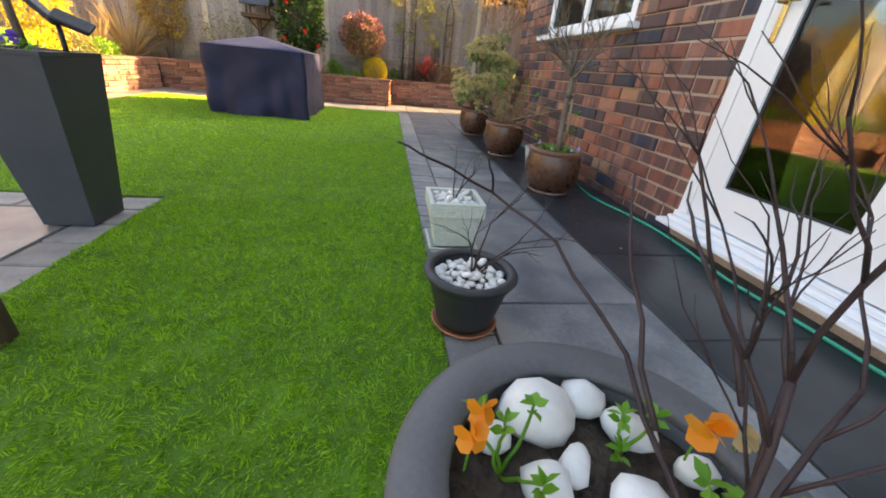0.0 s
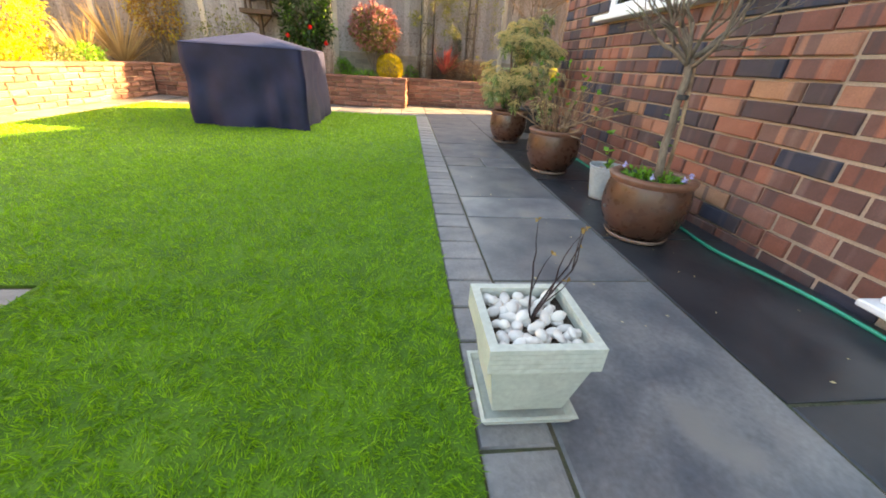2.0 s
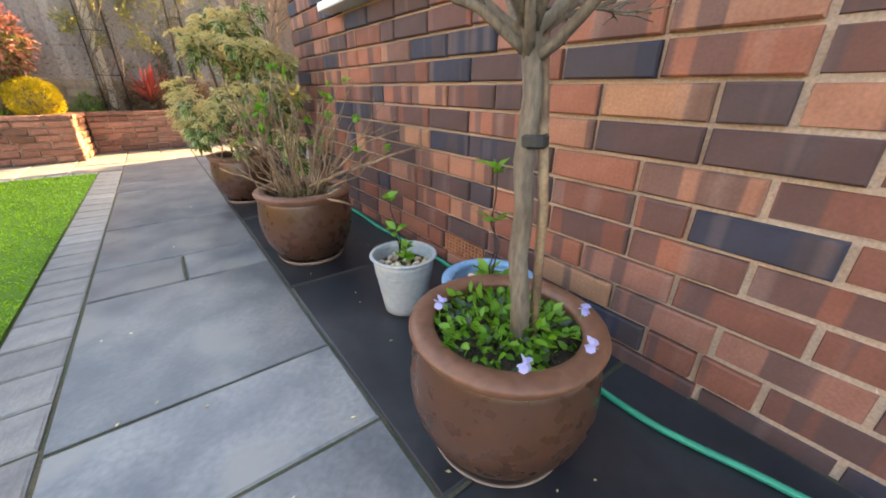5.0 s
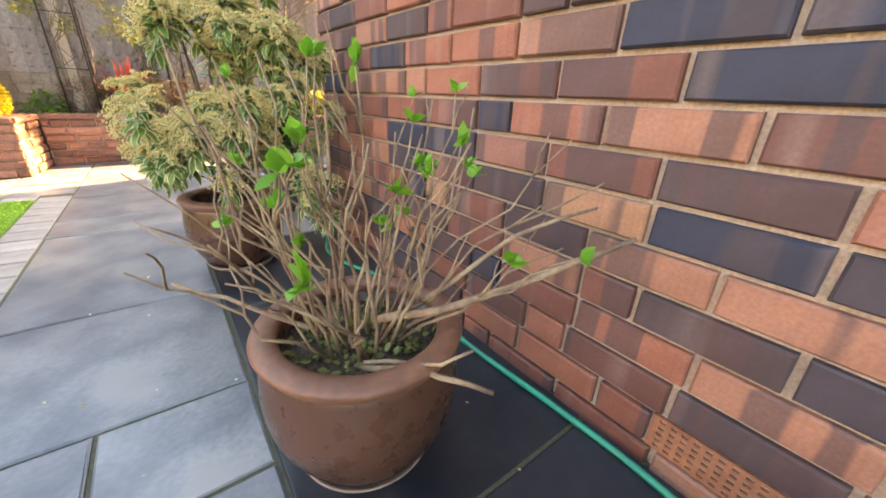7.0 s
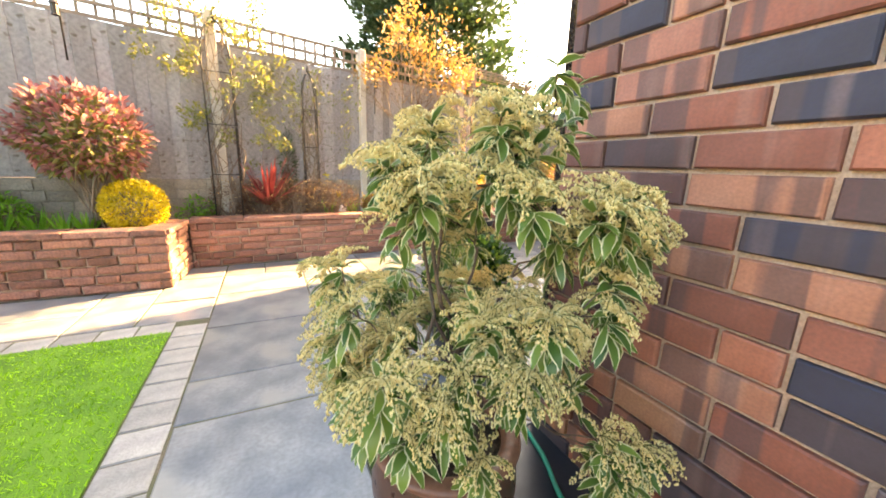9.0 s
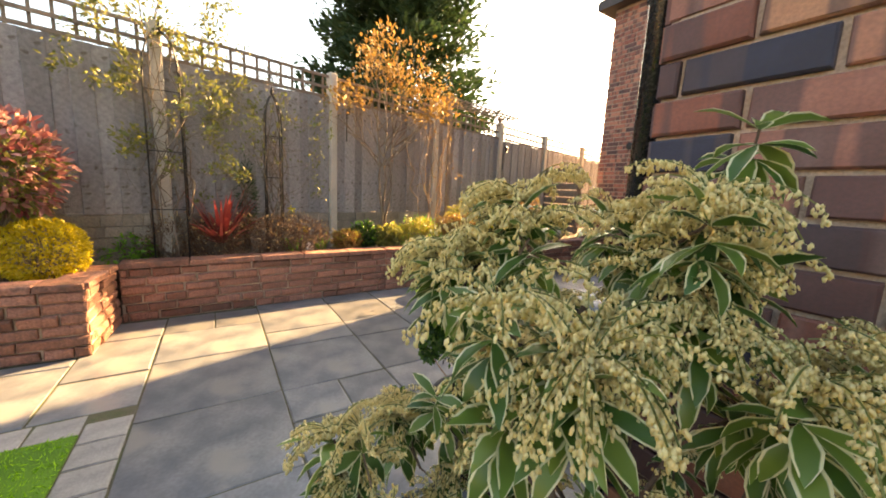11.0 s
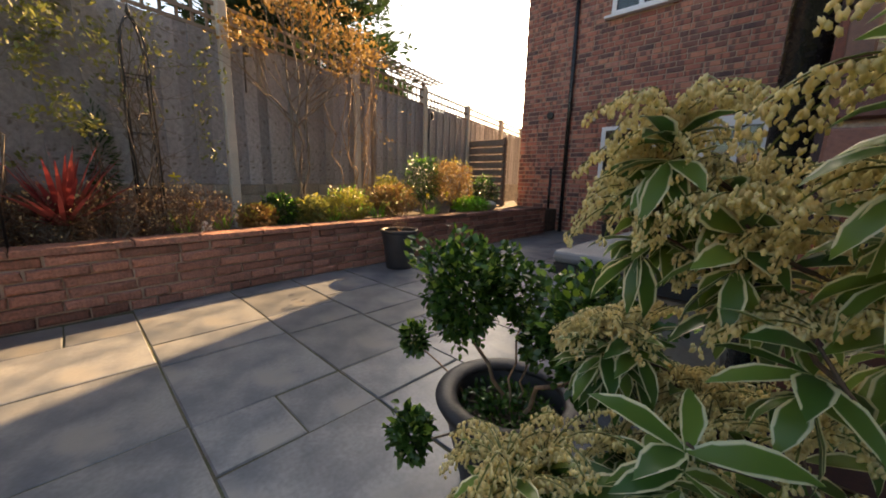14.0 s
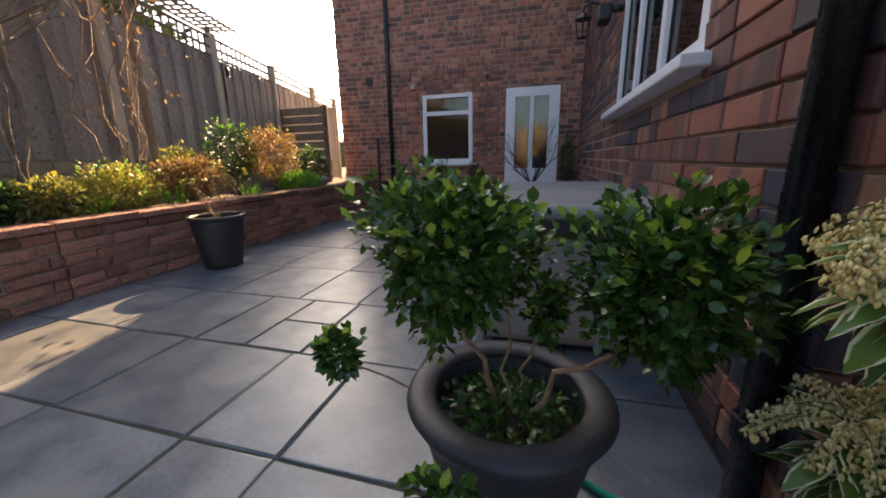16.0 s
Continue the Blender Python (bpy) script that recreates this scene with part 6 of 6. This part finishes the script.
# The side bed: golden conifer, grasses and bronze shrub in the sun
shrub("golden_conifer", (-5.75, 8.05, 1.45), (0.42, 0.42, 1.15), 6500, 0.06, M_GOLD, "tall golden column conifer in full sun", seed=180, width=0.35, lump=0.25, stems=5)
shrub("golden_shrub", (-5.7, 6.75, 1.05), (0.33, 0.33, 0.28), 1800, 0.05, M_GOLD, "small golden shrub in full sun", seed=181, stems=5)
shrub("bronze_shrub", (-5.0, 10.1, 1.45), (0.45, 0.30, 0.62), 2200, 0.06, M_RUST, "bronze-yellow shrub against the fence", seed=182, tips=(M_GOLD, 900, 0.05))
shrub("fence_climber", (-3.75, 9.78, 1.05), (0.55, 0.12, 0.35), 700, 0.05, M_OLIVE, "thin olive climber on the fence", seed=183)
tuft("ornamental_grass", (-5.55, 9.75, 0), 170, 1.05, 0.022, M_STRAW, "fountain of bleached ornamental grass", 184, 1.0)
tuft("ornamental_grass", (-5.75, 9.2, 0), 110, 0.8, 0.02, M_STRAW, "fountain of bleached ornamental grass", 185, 1.1)
for i, (x, y) in enumerate(((-5.4, 5.4), (-5.45, 5.9), (-5.35, 6.4), (-5.4, 7.0), (-5.35, 7.5), (-5.4, 8.2), (-5.38, 8.7), (-5.45, 4.8))):
    shrub("low_shrub", (x, y, 0.60), (0.24, 0.26, 0.17), 800, 0.045, (M_GREEN, M_GOLD, M_OLIVE)[i % 3], "low sunlit leafy plant in the side bed", seed=190 + i, stems=4)
shrub("leafy_shrub", (-5.9, 4.6, 1.3), (0.6, 0.6, 0.85), 3000, 0.07, M_GREEN, "leafy yellow-green shrub in the sun", seed=199, tips=(M_GOLD, 900, 0.06))
shrub("dark_shrub", (-5.6, 3.9, 0.8), (0.45, 0.4, 0.4), 1500, 0.05, M_DARKLEAF, "dark evergreen shrub by the terrace", seed=198)
pot("plant_pot", (-4.86, 6.28), 0.13, 0.10, 0.28, M_GLAZE, "small weathered brown pot on the path", wall=0.012, rim=0.014, soil=0.03)
soil_disc((-4.86, 6.28), 0.11, 0.25)
tuft("small_grass", (-4.86, 6.28, 0), 26, 0.45, 0.008, M_STRAW, "thin dry stalks in a small pot", 201, 2.0, base=0.25)


# Iron obelisks with climbers, the rust-leaved tree, fence lanterns, bird table
def obelisk(at, w, high, label, seed, leafy):
    ob = thing("plant_support", (at[0], at[1], BED_TOP - 0.08), label, "plant support", "iron plant supports")
    h = high - BED_TOP + 0.08
    bars = []
    for x, y in ((-w, -w), (w, -w), (w, w), (-w, w)):
        pts = [(x, y, 0), (x, y, h * 0.8)] + [(x * math.cos(t), y * math.cos(t), h * 0.8 + h * 0.2 * math.sin(t)) for t in (0.4, 0.8, 1.2, 1.5)]
        bars.append((pts, 0.008))
    for i, (pts, r) in enumerate(bars):
        v, f = tube(pts, r, 6)
        part("upright", mesh_of("upright", v, f, M_IRON, True), ob)
    for z in (0.25, 0.5, 0.75):
        v, f = tube([(-w, -w, h * z), (w, -w, h * z), (w, w, h * z), (-w, w, h * z), (-w, -w, h * z)], 0.005, 5)
        part("hoop", mesh_of("hoop", v, f, M_IRON), ob)
    v, f = lathe([(0, 0.10), (0.012, 0.06), (0.018, 0.03), (0.008, 0.0), (0, 0)], 8, (0, 0, h))
    part("finial", mesh_of("finial", v, f, M_IRON, True), ob)
    climb = thing("climber", (at[0], at[1], BED_TOP - 0.08), "wiry climbing plant with sparse yellow-green leaves", "climbing plant")
    rng = random.Random(seed)
    wood, tips = [], []
    for k in range(12):
        a = rng.uniform(0, 6.28)
        p0 = Vector((w * math.cos(a), w * math.sin(a), 0))
        p1 = Vector((w * 1.2 * math.cos(a + 2), w * 1.2 * math.sin(a + 2), h * rng.uniform(0.6, 1.12)))
        pts = wavy(p0, p1, rng, 0, 0.08, 8)
        wood.append(tube(pts, taper(0.007, 0.003, 9), 5))
        for j in range(4):
            twigs(pts[rng.randint(4, 8)], (rng.uniform(-1, 1), rng.uniform(-0.5, 0.4), rng.uniform(-0.2, 0.8)), 0.24, 0.003, 2, rng, 0.7, 0.05, wood, tips, (1, 2), 0.8, 4)
    v, f = joined(wood)
    part("wood", mesh_of("climber stems", v, f, M_BARK, True), climb)
    p, w_ = arr(tips)
    part("leaves", leaves("climber leaves", np.repeat(p, leafy, 0) + RNG.normal(0, 0.04, (len(p) * leafy, 3)), np.repeat(w_, leafy, 0), 0.045, 0.024, M_OLIVE, 0.8, seed=seed), climb)


obelisk((-0.13, 10.52), 0.13, 2.55, "tall black iron obelisk in the raised bed", 210, 30)
obelisk((0.80, 10.72), 0.08, 2.2, "slim black iron obelisk in the raised bed", 211, 7)
tree = thing("rust_tree", (2.2, 10.9, BED_TOP - 0.08), "small tree with rusty orange leaves before the fence", "tree")
rng = random.Random(33)
wood, tips = [], []
for dx in (-0.05, 0.04, 0.0):
    pts = wavy((dx, 0, 0), (dx * 2.5, -0.05, 1.55), rng, 0, 0.04, 7)
    wood.append(tube(pts, taper(0.018, 0.012, 8), 7))
    for k in range(6):
        a = rng.uniform(0, 6.28)
        twigs(pts[rng.randint(5, 7)], (0.9 * math.cos(a), 0.5 * math.sin(a), 1.0), 0.48, 0.009, 3, rng, 0.5, 0.15, wood, tips, (2, 3), 0.7, 5)
v, f = joined(wood)
part("trunk", mesh_of("rust tree wood", v, f, M_BARK, True), tree)
p, w = arr(tips)
high = p[:, 2] > 1.75
p, w = np.repeat(p[high], 7, 0), np.repeat(w[high], 7, 0)
part("leaves", leaves("rust leaves", p + RNG.normal(0, 0.05, p.shape), w, 0.06, 0.034, M_RUST, 0.9, seed=34), tree)
rose = thing("wall_climber", (3.1, 11.1, BED_TOP - 0.08), "wiry climber with dried yellow leaves on the fence", "climbing plant")
wood, tips = [], []
for k in range(8):
    pts = wavy((rng.uniform(-0.1, 0.1), 0, 0), (rng.uniform(-0.6, 0.5), rng.uniform(-0.1, 0.0), rng.uniform(1.3, 2.3)), rng, 0, 0.06, 7)
    wood.append(tube(pts, taper(0.008, 0.004, 8), 5))
    for j in range(3):
        twigs(pts[rng.randint(4, 7)], (rng.uniform(-1, 1), rng.uniform(-0.4, 0), rng.uniform(-0.6, 0.6)), 0.25, 0.004, 2, rng, 0.7, 0, wood, tips, (1, 2), 0.8, 4)
v, f = joined(wood)
part("wood", mesh_of("rose stems", v, f, M_CANE, True), rose)
p, w = arr(tips)
part("leaves", leaves("dry leaves", np.repeat(p, 2, 0), np.repeat(w, 2, 0), 0.04, 0.022, M_RUST, 0.9, seed=37), rose)


def fence_lantern(at):
    ob = thing("hanging_lantern", at, "small black solar lantern hooked to the fence", "lantern", "fence lanterns")
    v, f = tube([(0, 0, -0.42), (0, 0, 0.0), (0.01, -0.05, 0.04), (0.0, -0.08, 0.02)], 0.008, 6)
    part("hook", mesh_of("lantern hook", v, f, M_IRON, True), ob)
    v, f = lathe([(0, 0.04), (0.035, 0.0), (0.028, -0.01), (0.024, -0.08), (0.03, -0.09), (0, -0.10)], 8, (0, -0.08, 0))
    part("lamp", mesh_of("lantern body", v, f, M_IRON), ob)


for at in ((-1.24, 10.24, 2.36), (1.71, 11.0, 2.26), (5.10, 11.86, 2.17)):
    fence_lantern(at)

table = thing("bird_table", (-3.18, 10.0, BED_TOP - 0.08), "dark wooden bird table with a pitched roof on a post", "bird table")
v, f = rounded_box((-0.035, -0.035, 0), (0.035, 0.035, 0.95), 0.005, 1)
part("post", mesh_of("bird table post", v, f, M_WOOD), table)
v, f = joined([rounded_box((-0.27, -0.2, 0.95), (0.27, 0.2, 0.98), 0.004, 1)] + [box((-0.27, y, 0.981), (0.27, y + 0.015, 1.02)) for y in (-0.2, 0.185)])
part("tray", mesh_of("bird table tray", v, f, M_WOOD), table)
for x in (-0.18, 0.18):
    for y in (-0.12, 0.12):
        v, f = box((x - 0.015, y - 0.015, 0.98), (x + 0.015, y + 0.015, 1.20))
        part("leg", mesh_of("roof post", v, f, M_WOOD), table)
for s in (-1, 1):
    v = [(-0.27, 0, 1.46), (0.27, 0, 1.46), (0.27, s * 0.23, 1.17), (-0.27, s * 0.23, 1.17), (-0.27, 0, 1.44), (0.27, 0, 1.44), (0.27, s * 0.22, 1.155), (-0.27, s * 0.22, 1.155)]
    part("roof", mesh_of("bird roof", v, [(0, 1, 2, 3), (7, 6, 5, 4), (3, 2, 6, 7), (0, 3, 7, 4), (1, 5, 6, 2)], M_PLANTER), table, "slate-grey pitched roof")
v, f = joined([tube([(0, 0, 0.72), (0.2 * s, 0, 0.94)], 0.018, 6) for s in (-1, 1)])
part("brace", mesh_of("braces", v, f, M_WOOD), table)

canopy = thing("trellis_canopy", (0, 0, 0), "leaning wooden trellis canopy above the fence", "trellis")
canopy.matrix_world = fence_turn @ Matrix.Translation((1.95, -0.25, 2.74))
v, f = joined([box((0, 0.13 * j, 0.0), (2.05, 0.13 * j + 0.02, 0.018)) for j in range(4)] + [box((0.13 * i, 0.0, 0.019), (0.13 * i + 0.02, 0.41, 0.036)) for i in range(16)])
part("lattice", mesh_of("canopy lattice", v, f, M_TRELLIS), canopy)
for u, y in ((0.02, 0.02), (1.72, 0.26)):
    v, f = box((u, y, -2.2), (u + 0.05, y + 0.05, -0.001))
    part("post", mesh_of("canopy post", v, f, M_TRELLIS), canopy)

# Plants by the wing's back door
wing_bush = thing("bare_shrub", (6.3, 7.52, 0.0), "leafless dark shrub standing before the back door", "shrub")
wood = []
rng = random.Random(41)
for k in range(9):
    a = rng.uniform(0, 6.28)
    twigs((0, 0, 0.45), (0.5 * math.cos(a), 0.6 * math.sin(a), 1), 0.42, 0.013, 3, rng, 0.5, 0.12, wood, None, (2, 3), 0.7, 5)
wood.append(tube([(0, 0, 0.25), (0, 0, 0.47)], 0.02, 7))
v, f = joined(wood)
part("wood", mesh_of("dark branches", v, f, M_TWIG, True), wing_bush)
pot("plant_pot", (6.3, 7.52), 0.2, 0.15, 0.34, M_BLACKPOT, "dark round pot by the back door", wall=0.02, rim=0.02, soil=0.04)
soil_disc((6.3, 7.52), 0.17, 0.29)
for y in (9.22, 8.60):
    pot("plant_pot", (7.2, y), 0.13, 0.1, 0.26, M_BLACKPOT, "small dark pot under the window", "", wall=0.012, rim=0.014, soil=0.03)
    soil_disc((7.2, y), 0.115, 0.23)
    shrub("cone_topiary", (7.2, y, 0.52), (0.12, 0.12, 0.34), 1100, 0.03, M_DARKLEAF, "small dark clipped cone in a pot", seed=int(y * 10), stems=2, base=0.22, lump=0.1)
shrub("corner_shrub", (7.2, 6.98, 0.75), (0.12, 0.12, 0.5), 1200, 0.04, M_DARKLEAF, "dark narrow evergreen in the house corner", seed=231, base=0.0)
gate = thing("slatted_fence", (7.06, 12.35, 0.0), "dark slatted fence at the side passage", "fence")
v, f = box((-0.06, -0.85, 0.0), (0.06, 0.85, 0.125))
slat_shape = mesh_of("slat", v, f, M_TRELLIS)
for i in range(12):
    part("slat", slat_shape, gate, at=Matrix.Translation((0, 0, 0.01 + 0.16 * i)))
v, f = box((0.061, 0, 0), (0.10, 0.08, 1.95))
upright = mesh_of("slat fence post", v, f, M_TRELLIS)
for y in (-0.8, 0.7):
    part("post", upright, gate, at=Matrix.Translation((0, y, 0)))


# Beyond the fence: conifer, bare trees and a low roof
conifer = thing("conifer", (4.9, 16.4, -0.1), "tall dark green conifer beyond the fence", "tree")
v, f = tube([(0, 0, 0), (0.03, 0, 4.5), (0, 0, 9.4)], [0.22, 0.14, 0.03], 8)
part("trunk", mesh_of("conifer trunk", v, f, M_BARK, True), conifer)
pts_, ways_ = [], []
rs = np.random.default_rng(51)
for k in range(520):
    z = 1.2 + 8.2 * rs.random() ** 0.9
    a, reach = rs.uniform(0, 6.28), 3.0 * (1 - (z - 1.2) / 8.8) ** 0.5 * rs.uniform(0.75, 1.1)
    t = rs.random(75) ** 0.6
    line = np.c_[reach * t * math.cos(a), reach * t * math.sin(a), z + 0.35 * t * reach - 0.25 * t * t]
    pts_.append(line + rs.normal(0, 0.10, line.shape))
    ways_.append(np.tile([[math.cos(a), math.sin(a), 0.3]], (75, 1)))
part("crown", leaves("conifer sprays", np.concatenate(pts_), np.concatenate(ways_), 0.25, 0.095, M_FIR, 0.6, 0.1, template=SMALL_LEAF, seed=52), conifer)
for i, (x, y, h, seed) in enumerate(((-4.2, 17.0, 1.5, 61), (-0.6, 19.0, 1.7, 62), (-8.0, 15.0, 1.5, 63), (1.6, 15.5, 1.2, 64))):
    far_tree = thing("bare_tree", (x, y, -0.1), "leafless tree beyond the fence", "tree", "bare trees beyond the fence")
    rng = random.Random(seed)
    wood, tips = [], []
    twigs((0, 0, 0), (0.05, 0, 1), h * 1.3, 0.13, 5, rng, 0.42, 0.18, wood, tips, (2, 3), 0.74, 7, 0.07)
    v, f = joined(wood)
    part("trunk", mesh_of("bare tree wood", v, f, M_BARK, True), far_tree)
    p, w = arr(tips)
    p, w = np.repeat(p, 3, 0), np.repeat(w, 3, 0)
    part("buds", leaves("far buds", p + RNG.normal(0, 0.12, p.shape), w, 0.06, 0.03, M_OLIVE, 0.8, template=SMALL_LEAF, seed=seed), far_tree)
shed = thing("garage", (-1.1, 15.6, -0.1), "neighbour's low garage with a dark shallow roof", "garage")
v, f = box((-2.2, -0.6, 0), (2.2, 1.8, 3.0))
part("wall", mesh_of("garage wall", v, f, M_CONCRETE), shed)
v = [(-2.5, -1.0, 3.0), (2.5, -1.0, 3.0), (2.5, 0.6, 3.75), (-2.5, 0.6, 3.75), (2.5, 2.2, 3.0), (-2.5, 2.2, 3.0)]
part("roof", mesh_of("garage roof", v, [(0, 1, 2, 3), (3, 2, 4, 5), (0, 3, 5), (1, 4, 2)], M_ROOF), shed)
v, f = joined([box((-60, 40, -0.1), (60, 41, 4.0))])
setting("backdrop", mesh_of("far hedge", v, f, M_FIR), "dark far hedge line at the edge of the plots")


# Bricks, slabs and setts, piece by piece
def brick_pieces(wall, plane, rows, flip, near, material, joined_material):
    """Bricks in front of a wall core: those that near() picks are parts, the others one joined part."""
    shapes, rest = {}, []
    back = wall.matrix_world.inverted()
    for a, b, c, d in rows:
        if near(a, b, c, d):
            key = round(b - a, 2)
            if key not in shapes:
                v, f = chamfered(key, d - c, 0.045, 0.005, 0.0022, PY)
                shapes[key] = mesh_of("brick", v, f, material)
            out = PY.uniform(-0.002, 0.002)
            if flip:
                m = Matrix.Translation((plane + 0.0105 + out, (a + b) / 2, (c + d) / 2)) @ pose(0, 0, 0, 90, 0, -90)
            else:
                m = Matrix.Translation(((a + b) / 2, plane - 0.0105 + out, (c + d) / 2)) @ pose(0, 0, 0, 90, 0, 180)
            part("brick", shapes[key], wall, at=back @ m)
        else:
            r = 0.004
            if flip:
                v = [(plane + 0.014, a, c), (plane + 0.014, b, c), (plane + 0.014, b, d), (plane + 0.014, a, d),
                     (plane, a + r, c + r), (plane, b - r, c + r), (plane, b - r, d - r), (plane, a + r, d - r)]
                f = [(4, 7, 6, 5), (0, 4, 5, 1), (1, 5, 6, 2), (2, 6, 7, 3), (3, 7, 4, 0)]
            else:
                v = [(a, plane - 0.014, c), (b, plane - 0.014, c), (b, plane - 0.014, d), (a, plane - 0.014, d),
                     (a + r, plane, c + r), (b - r, plane, c + r), (b - r, plane, d - r), (a + r, plane, d - r)]
                f = [(4, 5, 6, 7), (0, 1, 5, 4), (1, 2, 6, 5), (2, 3, 7, 6), (3, 0, 4, 7)]
            rest.append((v, f))
    if rest:
        v, f = joined(rest)
        tagged(part("brickwork", mesh_of("brickwork", v, f, joined_material), wall), kind="stuff")


VENT = (4.42, 0.05, 4.71, 0.150)
rows = lay_bricks(2.97, HOUSE_END, -0.0405, 5.2, [WINDOW_HOLE, VENT, (DOOR_HOLE[0], -1, DOOR_HOLE[2], 2.32)], 6.442)
brick_pieces(wall_west, 1.3, rows, True, lambda a, b, c, d: 3.3 < a < 6.78 and d < 1.75, M_BRICK, M_BRICK_JOINED)
rows = lay_bricks(-3.5, 2.97, -0.0405, 5.2, [DOOR_HOLE], 6.442)
brick_pieces(wall_west, 1.3, rows, True, lambda a, b, c, d: False, M_BRICK, M_BRICK_JOINED)
rows = lay_bricks(1.3, WING_X, -0.0405, 5.2, [(2.12, 1.17, 3.90, 2.42)], 1.30)
brick_pieces(wall_patio, HOUSE_END, rows, False, lambda a, b, c, d: b < 3.6 and d < 2.2, M_BRICK, M_BRICK_JOINED)
rows = lay_bricks(HOUSE_END, WING_END, 0.03, 5.2, WING_HOLES, 7.0, 0.088, 0.26, 0.014)
brick_pieces(wall_wing, WING_X, rows, True, lambda a, b, c, d: 8.1 < a and b < 10.2 and 0.6 < c and d < 2.5, M_BRICK_OLD, M_BRICK_FAR)

SLAB_SHAPES = {}


def slab(x0, y0, x1, y1, material=M_SLAB, name="slab", gap=0.011, top=0.0):
    key = (round(x1 - x0, 2), round(y1 - y0, 2), name, material.name)
    if key not in SLAB_SHAPES:
        v, f = chamfered(x1 - x0 - gap, y1 - y0 - gap, 0.04, 0.005, 0.0025, PY)
        SLAB_SHAPES[key] = mesh_of(name, v, f, material)
    part(name, SLAB_SHAPES[key], pavement, at=Matrix.Translation(((x0 + x1) / 2, (y0 + y1) / 2, top - 0.0205 + PY.uniform(-0.0015, 0.0015))) @ pose(0, 0, 0, PY.uniform(-0.12, 0.12), PY.uniform(-0.12, 0.12), 0))


def column(x0, x1, ys, halves=(), material=M_SLAB):
    for i, (a, b) in enumerate(zip(ys, ys[1:])):
        if i in halves:
            m = (x0 + x1) / 2
            slab(x0, a, m, b, material)
            slab(m, a, x1, b, material)
        else:
            slab(x0, a, x1, b, material)


column(-0.175, 0.545, [-3.0, -1.9, -0.8, -0.1, 1.0, 1.38, 2.15, 3.28, 4.0, 4.38, 5.22, 5.56, 6.26, 7.39, 7.75, 8.45, 9.17, 9.74, 10.18], (10, 17))
# column by the wall, in the slate copy darkened for what it mirrors
column(0.545, 1.295, [-3.0, -1.6, -0.4, 0.7, 1.9, 2.62, 3.72, 4.87, 6.02, 6.79], (), M_SLAB_DIM)
column(0.545, 1.215, [6.79, 7.36, 8.08, 8.43, 9.10, 9.44, 10.10, 10.30], (2,))
column(1.215, 1.77, [6.79, 7.44, 8.07, 8.43, 9.06, 9.46, 10.05, 10.33])
column(1.77, 2.37, [6.79, 7.2, 7.80, 8.40, 8.72, 9.03, 9.62, 10.33], (3,))
column(2.37, 3.0, [6.79, 7.62, 8.42, 8.85, 9.44, 10.34])
column(3.0, 3.7, [6.79, 7.4, 8.1, 8.84, 9.5, 10.34])
column(3.7, 4.6, [6.79, 7.7, 8.4, 9.3, 10.34])
column(4.6, 5.4, [6.79, 7.4, 8.5, 9.1, 10.34])
column(5.4, 6.4, [6.79, 7.9, 8.6, 9.6, 10.34])
column(6.4, 7.5, [6.79, 7.6, 8.7, 9.4, 10.34, 11.4])
for a, b, ys in ((-0.62, -0.18, (8.65, 9.10, 9.74, 10.16)), (-1.0, -0.62, (8.65, 9.36, 9.5)), (-1.7, -1.0, (8.65, 9.0, 9.5)), (-2.4, -1.7, (8.65, 9.5)), (-3.1, -2.4, (8.65, 9.2, 9.52)),
                 (-3.8, -3.1, (8.65, 9.53)), (-4.5, -3.8, (8.65, 9.1, 9.55))):
    column(a, b, list(ys))
column(-4.99, -4.56, [3.2, 3.9, 4.6, 5.3, 6.0, 6.7, 7.4, 8.1, 8.8, 9.55])
# the sett band beside the turf, along its far end and round the terrace
y = -2.0
while y < 8.45:
    slab(-0.372, y, -0.178, y + 0.1885, M_SETT, "sett", 0.010)
    y += 0.1885
x = -0.375
while x > -4.5:
    slab(x - 0.205, 8.455, x, 8.645, M_SETT, "sett", 0.010)
    x -= 0.205
x = -1.865
while x > -4.9:
    slab(x - 0.205, 3.02, x, 3.215, M_SETT, "sett", 0.010)
    x -= 0.205
y = 3.02
while y > 0.2:
    slab(-2.06, y - 0.205, -1.866, y, M_SETT, "sett", 0.010)
    y -= 0.205
for a, b, ys in ((-2.78, -2.07, (0.2, 0.9, 1.6, 2.3, 3.01)), (-3.5, -2.78, (0.2, 1.25, 1.95, 3.01)), (-4.2, -3.5, (0.2, 0.9, 2.0, 3.01)), (-5.0, -4.2, (0.2, 1.2, 3.01))):
    column(a, b, list(ys))

# A few pale petals dropped on the paving beside the pots
rs = np.random.default_rng(88)
n = 46
places = np.c_[rs.uniform(-0.1, 1.15, n), rs.uniform(2.4, 6.6, n), np.full(n, 0.004)]
fallen = strewn("fallen petals", SMALL_LEAF, places, np.c_[rs.normal(0, 1, n), rs.normal(0, 1, n), np.full(n, 0.1)], rs.normal(0, 0.2, n), rs.uniform(0.008, 0.018, n), rs.uniform(0.005, 0.010, n), M_BELLS)
tagged(new("fallen_petals", fallen), "pale petals and bits of leaf dropped on the slate paving", "petals", kind="stuff")
